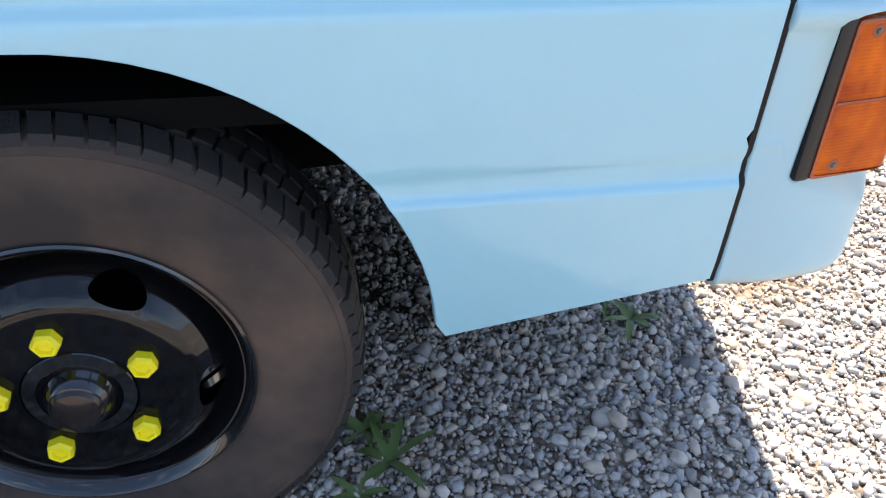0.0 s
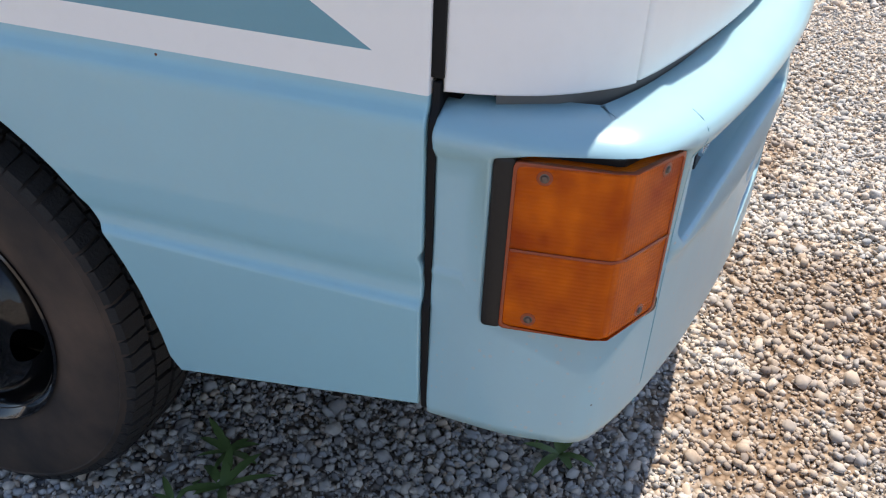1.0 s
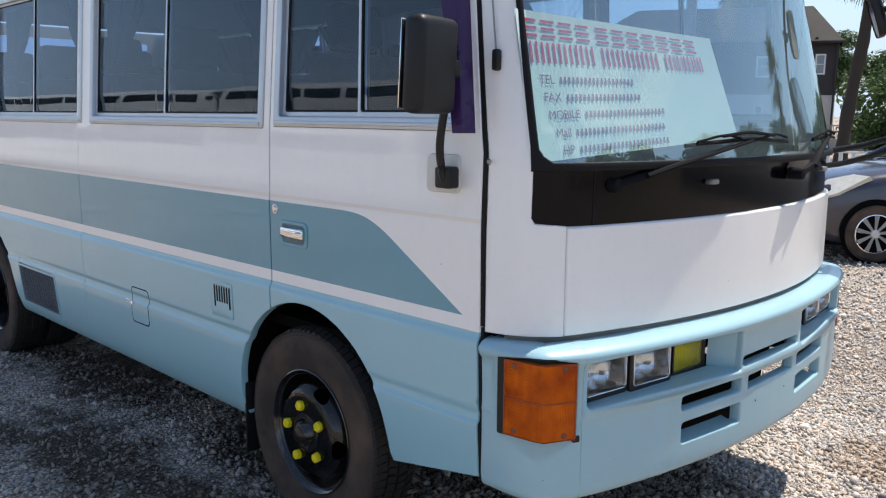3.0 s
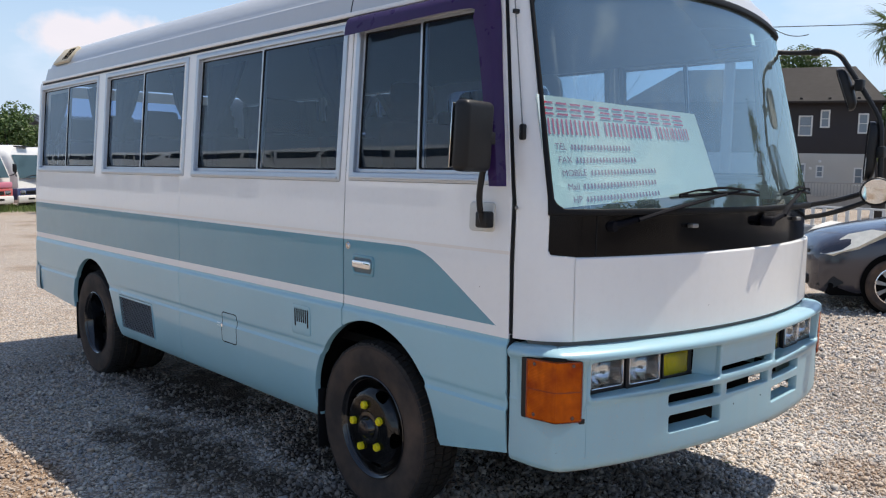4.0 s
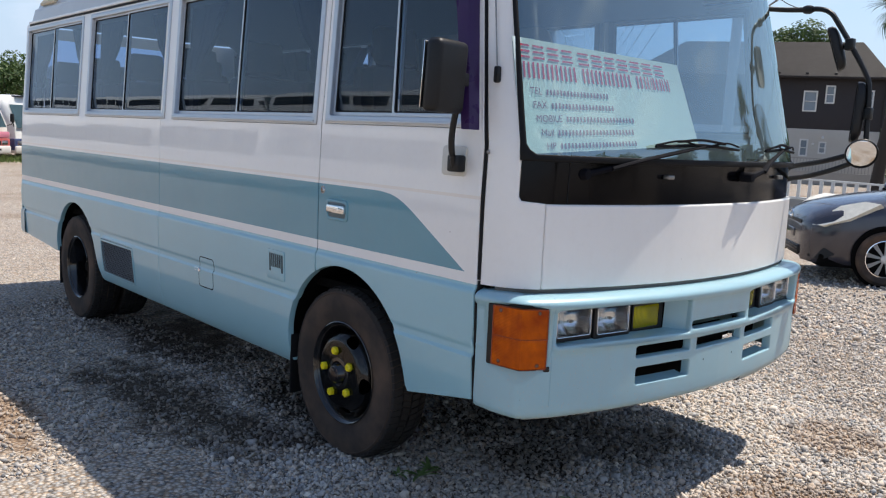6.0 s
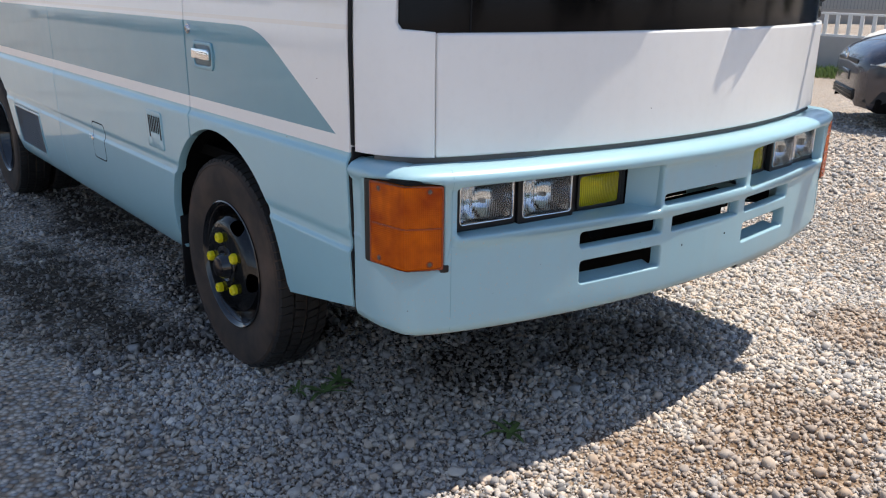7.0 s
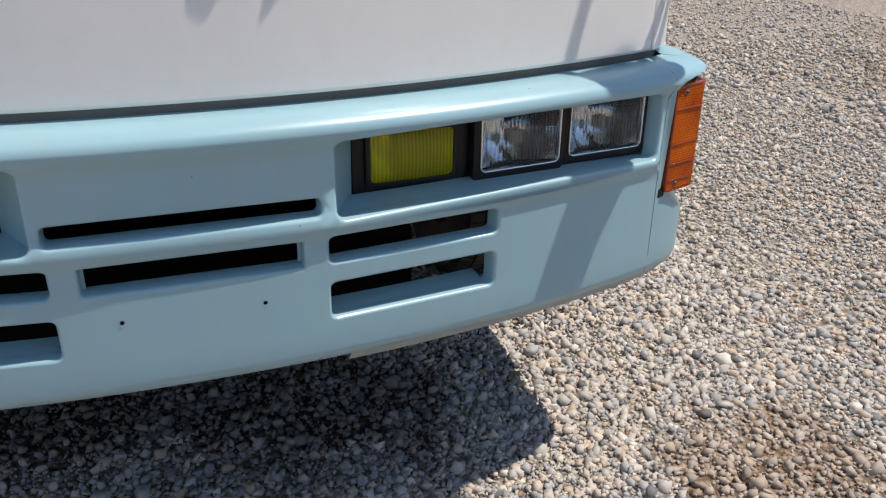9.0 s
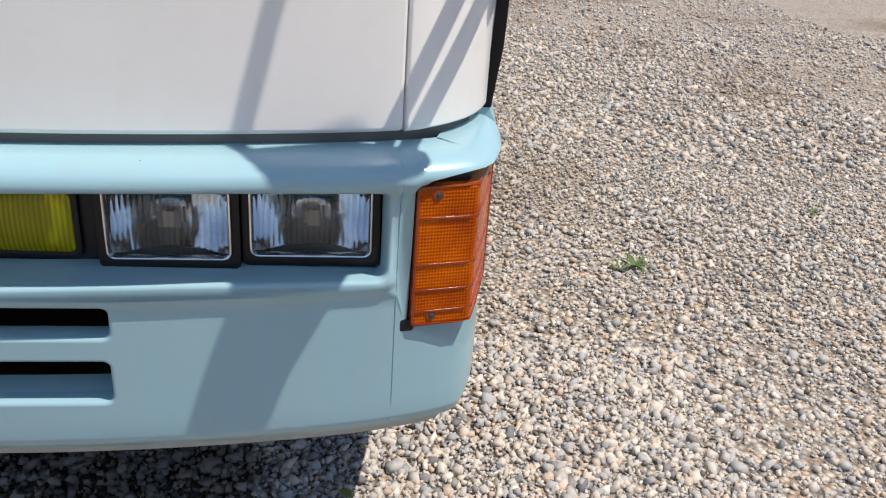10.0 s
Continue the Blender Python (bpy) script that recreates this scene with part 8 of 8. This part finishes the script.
M_FARWHITE = paint("white_bus_paint", (0.78, 0.77, 0.74))
for k, (x, y, low, stripe, lab) in enumerate(((-31.5, 5.0, paint("red_bus_paint", (0.50, 0.10, 0.09)), paint("pink_bus_stripe", (0.65, 0.22, 0.30)), "white minibus with red and pink lower panels"),
                                              (-33.5, 6.95, paint("navy_bus_paint", (0.035, 0.06, 0.16)), None, "white minibus with navy blue lower panels"),
                                              (-35.6, 8.8, M_FARWHITE, None, "plain white minibus parked on grass"),
                                              (-29.6, 3.1, M_FARWHITE, None, "plain white minibus parked on grass"))):
    build_far_bus(pose(x, y, ground_z(x, y), 0, 0, 38), M_FARWHITE, low, stripe, lab)


def build_rear_bus():
    a = Vector((-29.4, 7.35, 0))
    d = Vector((-0.75, 0.66, 0)).normalized()
    o = a + d * 6.0
    b = build_far_bus(pose(o.x, o.y, ground_z(o.x, o.y), 0, 0, math.degrees(math.atan2(d.y, d.x))), M_FARWHITE, M_FARWHITE, None, "white minibus seen from the rear with round red lamps")
    part("rear_window", box((-6.05, -0.70, 1.30), (-5.98, 0.70, 2.10), 0.03), M_BLACK, b)
    for g in (-1, 1):
        for z in (0.86, 1.06):
            part("rear_lamp", lathe([(0.0, -6.05), (0.07, -6.05), (0.085, -6.03), (0.085, -5.98)], 20, "x", (0, g * 0.84, z)), M_RED, b, "round red rear lamp")
    part("rear_reflector", box((-6.04, 0.6, 0.52), (-6.0, 0.8, 0.58), 0.008), M_RED, b)


build_rear_bus()


# ---------------------------------------------------------------- across the lot: mirrored in the windows
for k, x in enumerate((-9.0, -16.5, -24.0, -31.5, -39.0)):
    build_far_bus(pose(x, -10.5 - 0.35 * k, ground_z(x, 0), 0, 0, -4), M_FARWHITE, M_FARWHITE, None, "plain white minibus parked across the lot")
for k, (x, y, h) in enumerate(((-12, -26, 3.0), (-19, -27, 3.4), (-27, -26, 3.6), (-35, -27, 3.4), (-43, -26, 3.8))):
    build_tree(x, y, h, 3.4, 120 + k, "low dense green tree across the lot", 0.16, 0.10, 3600, 0.20)
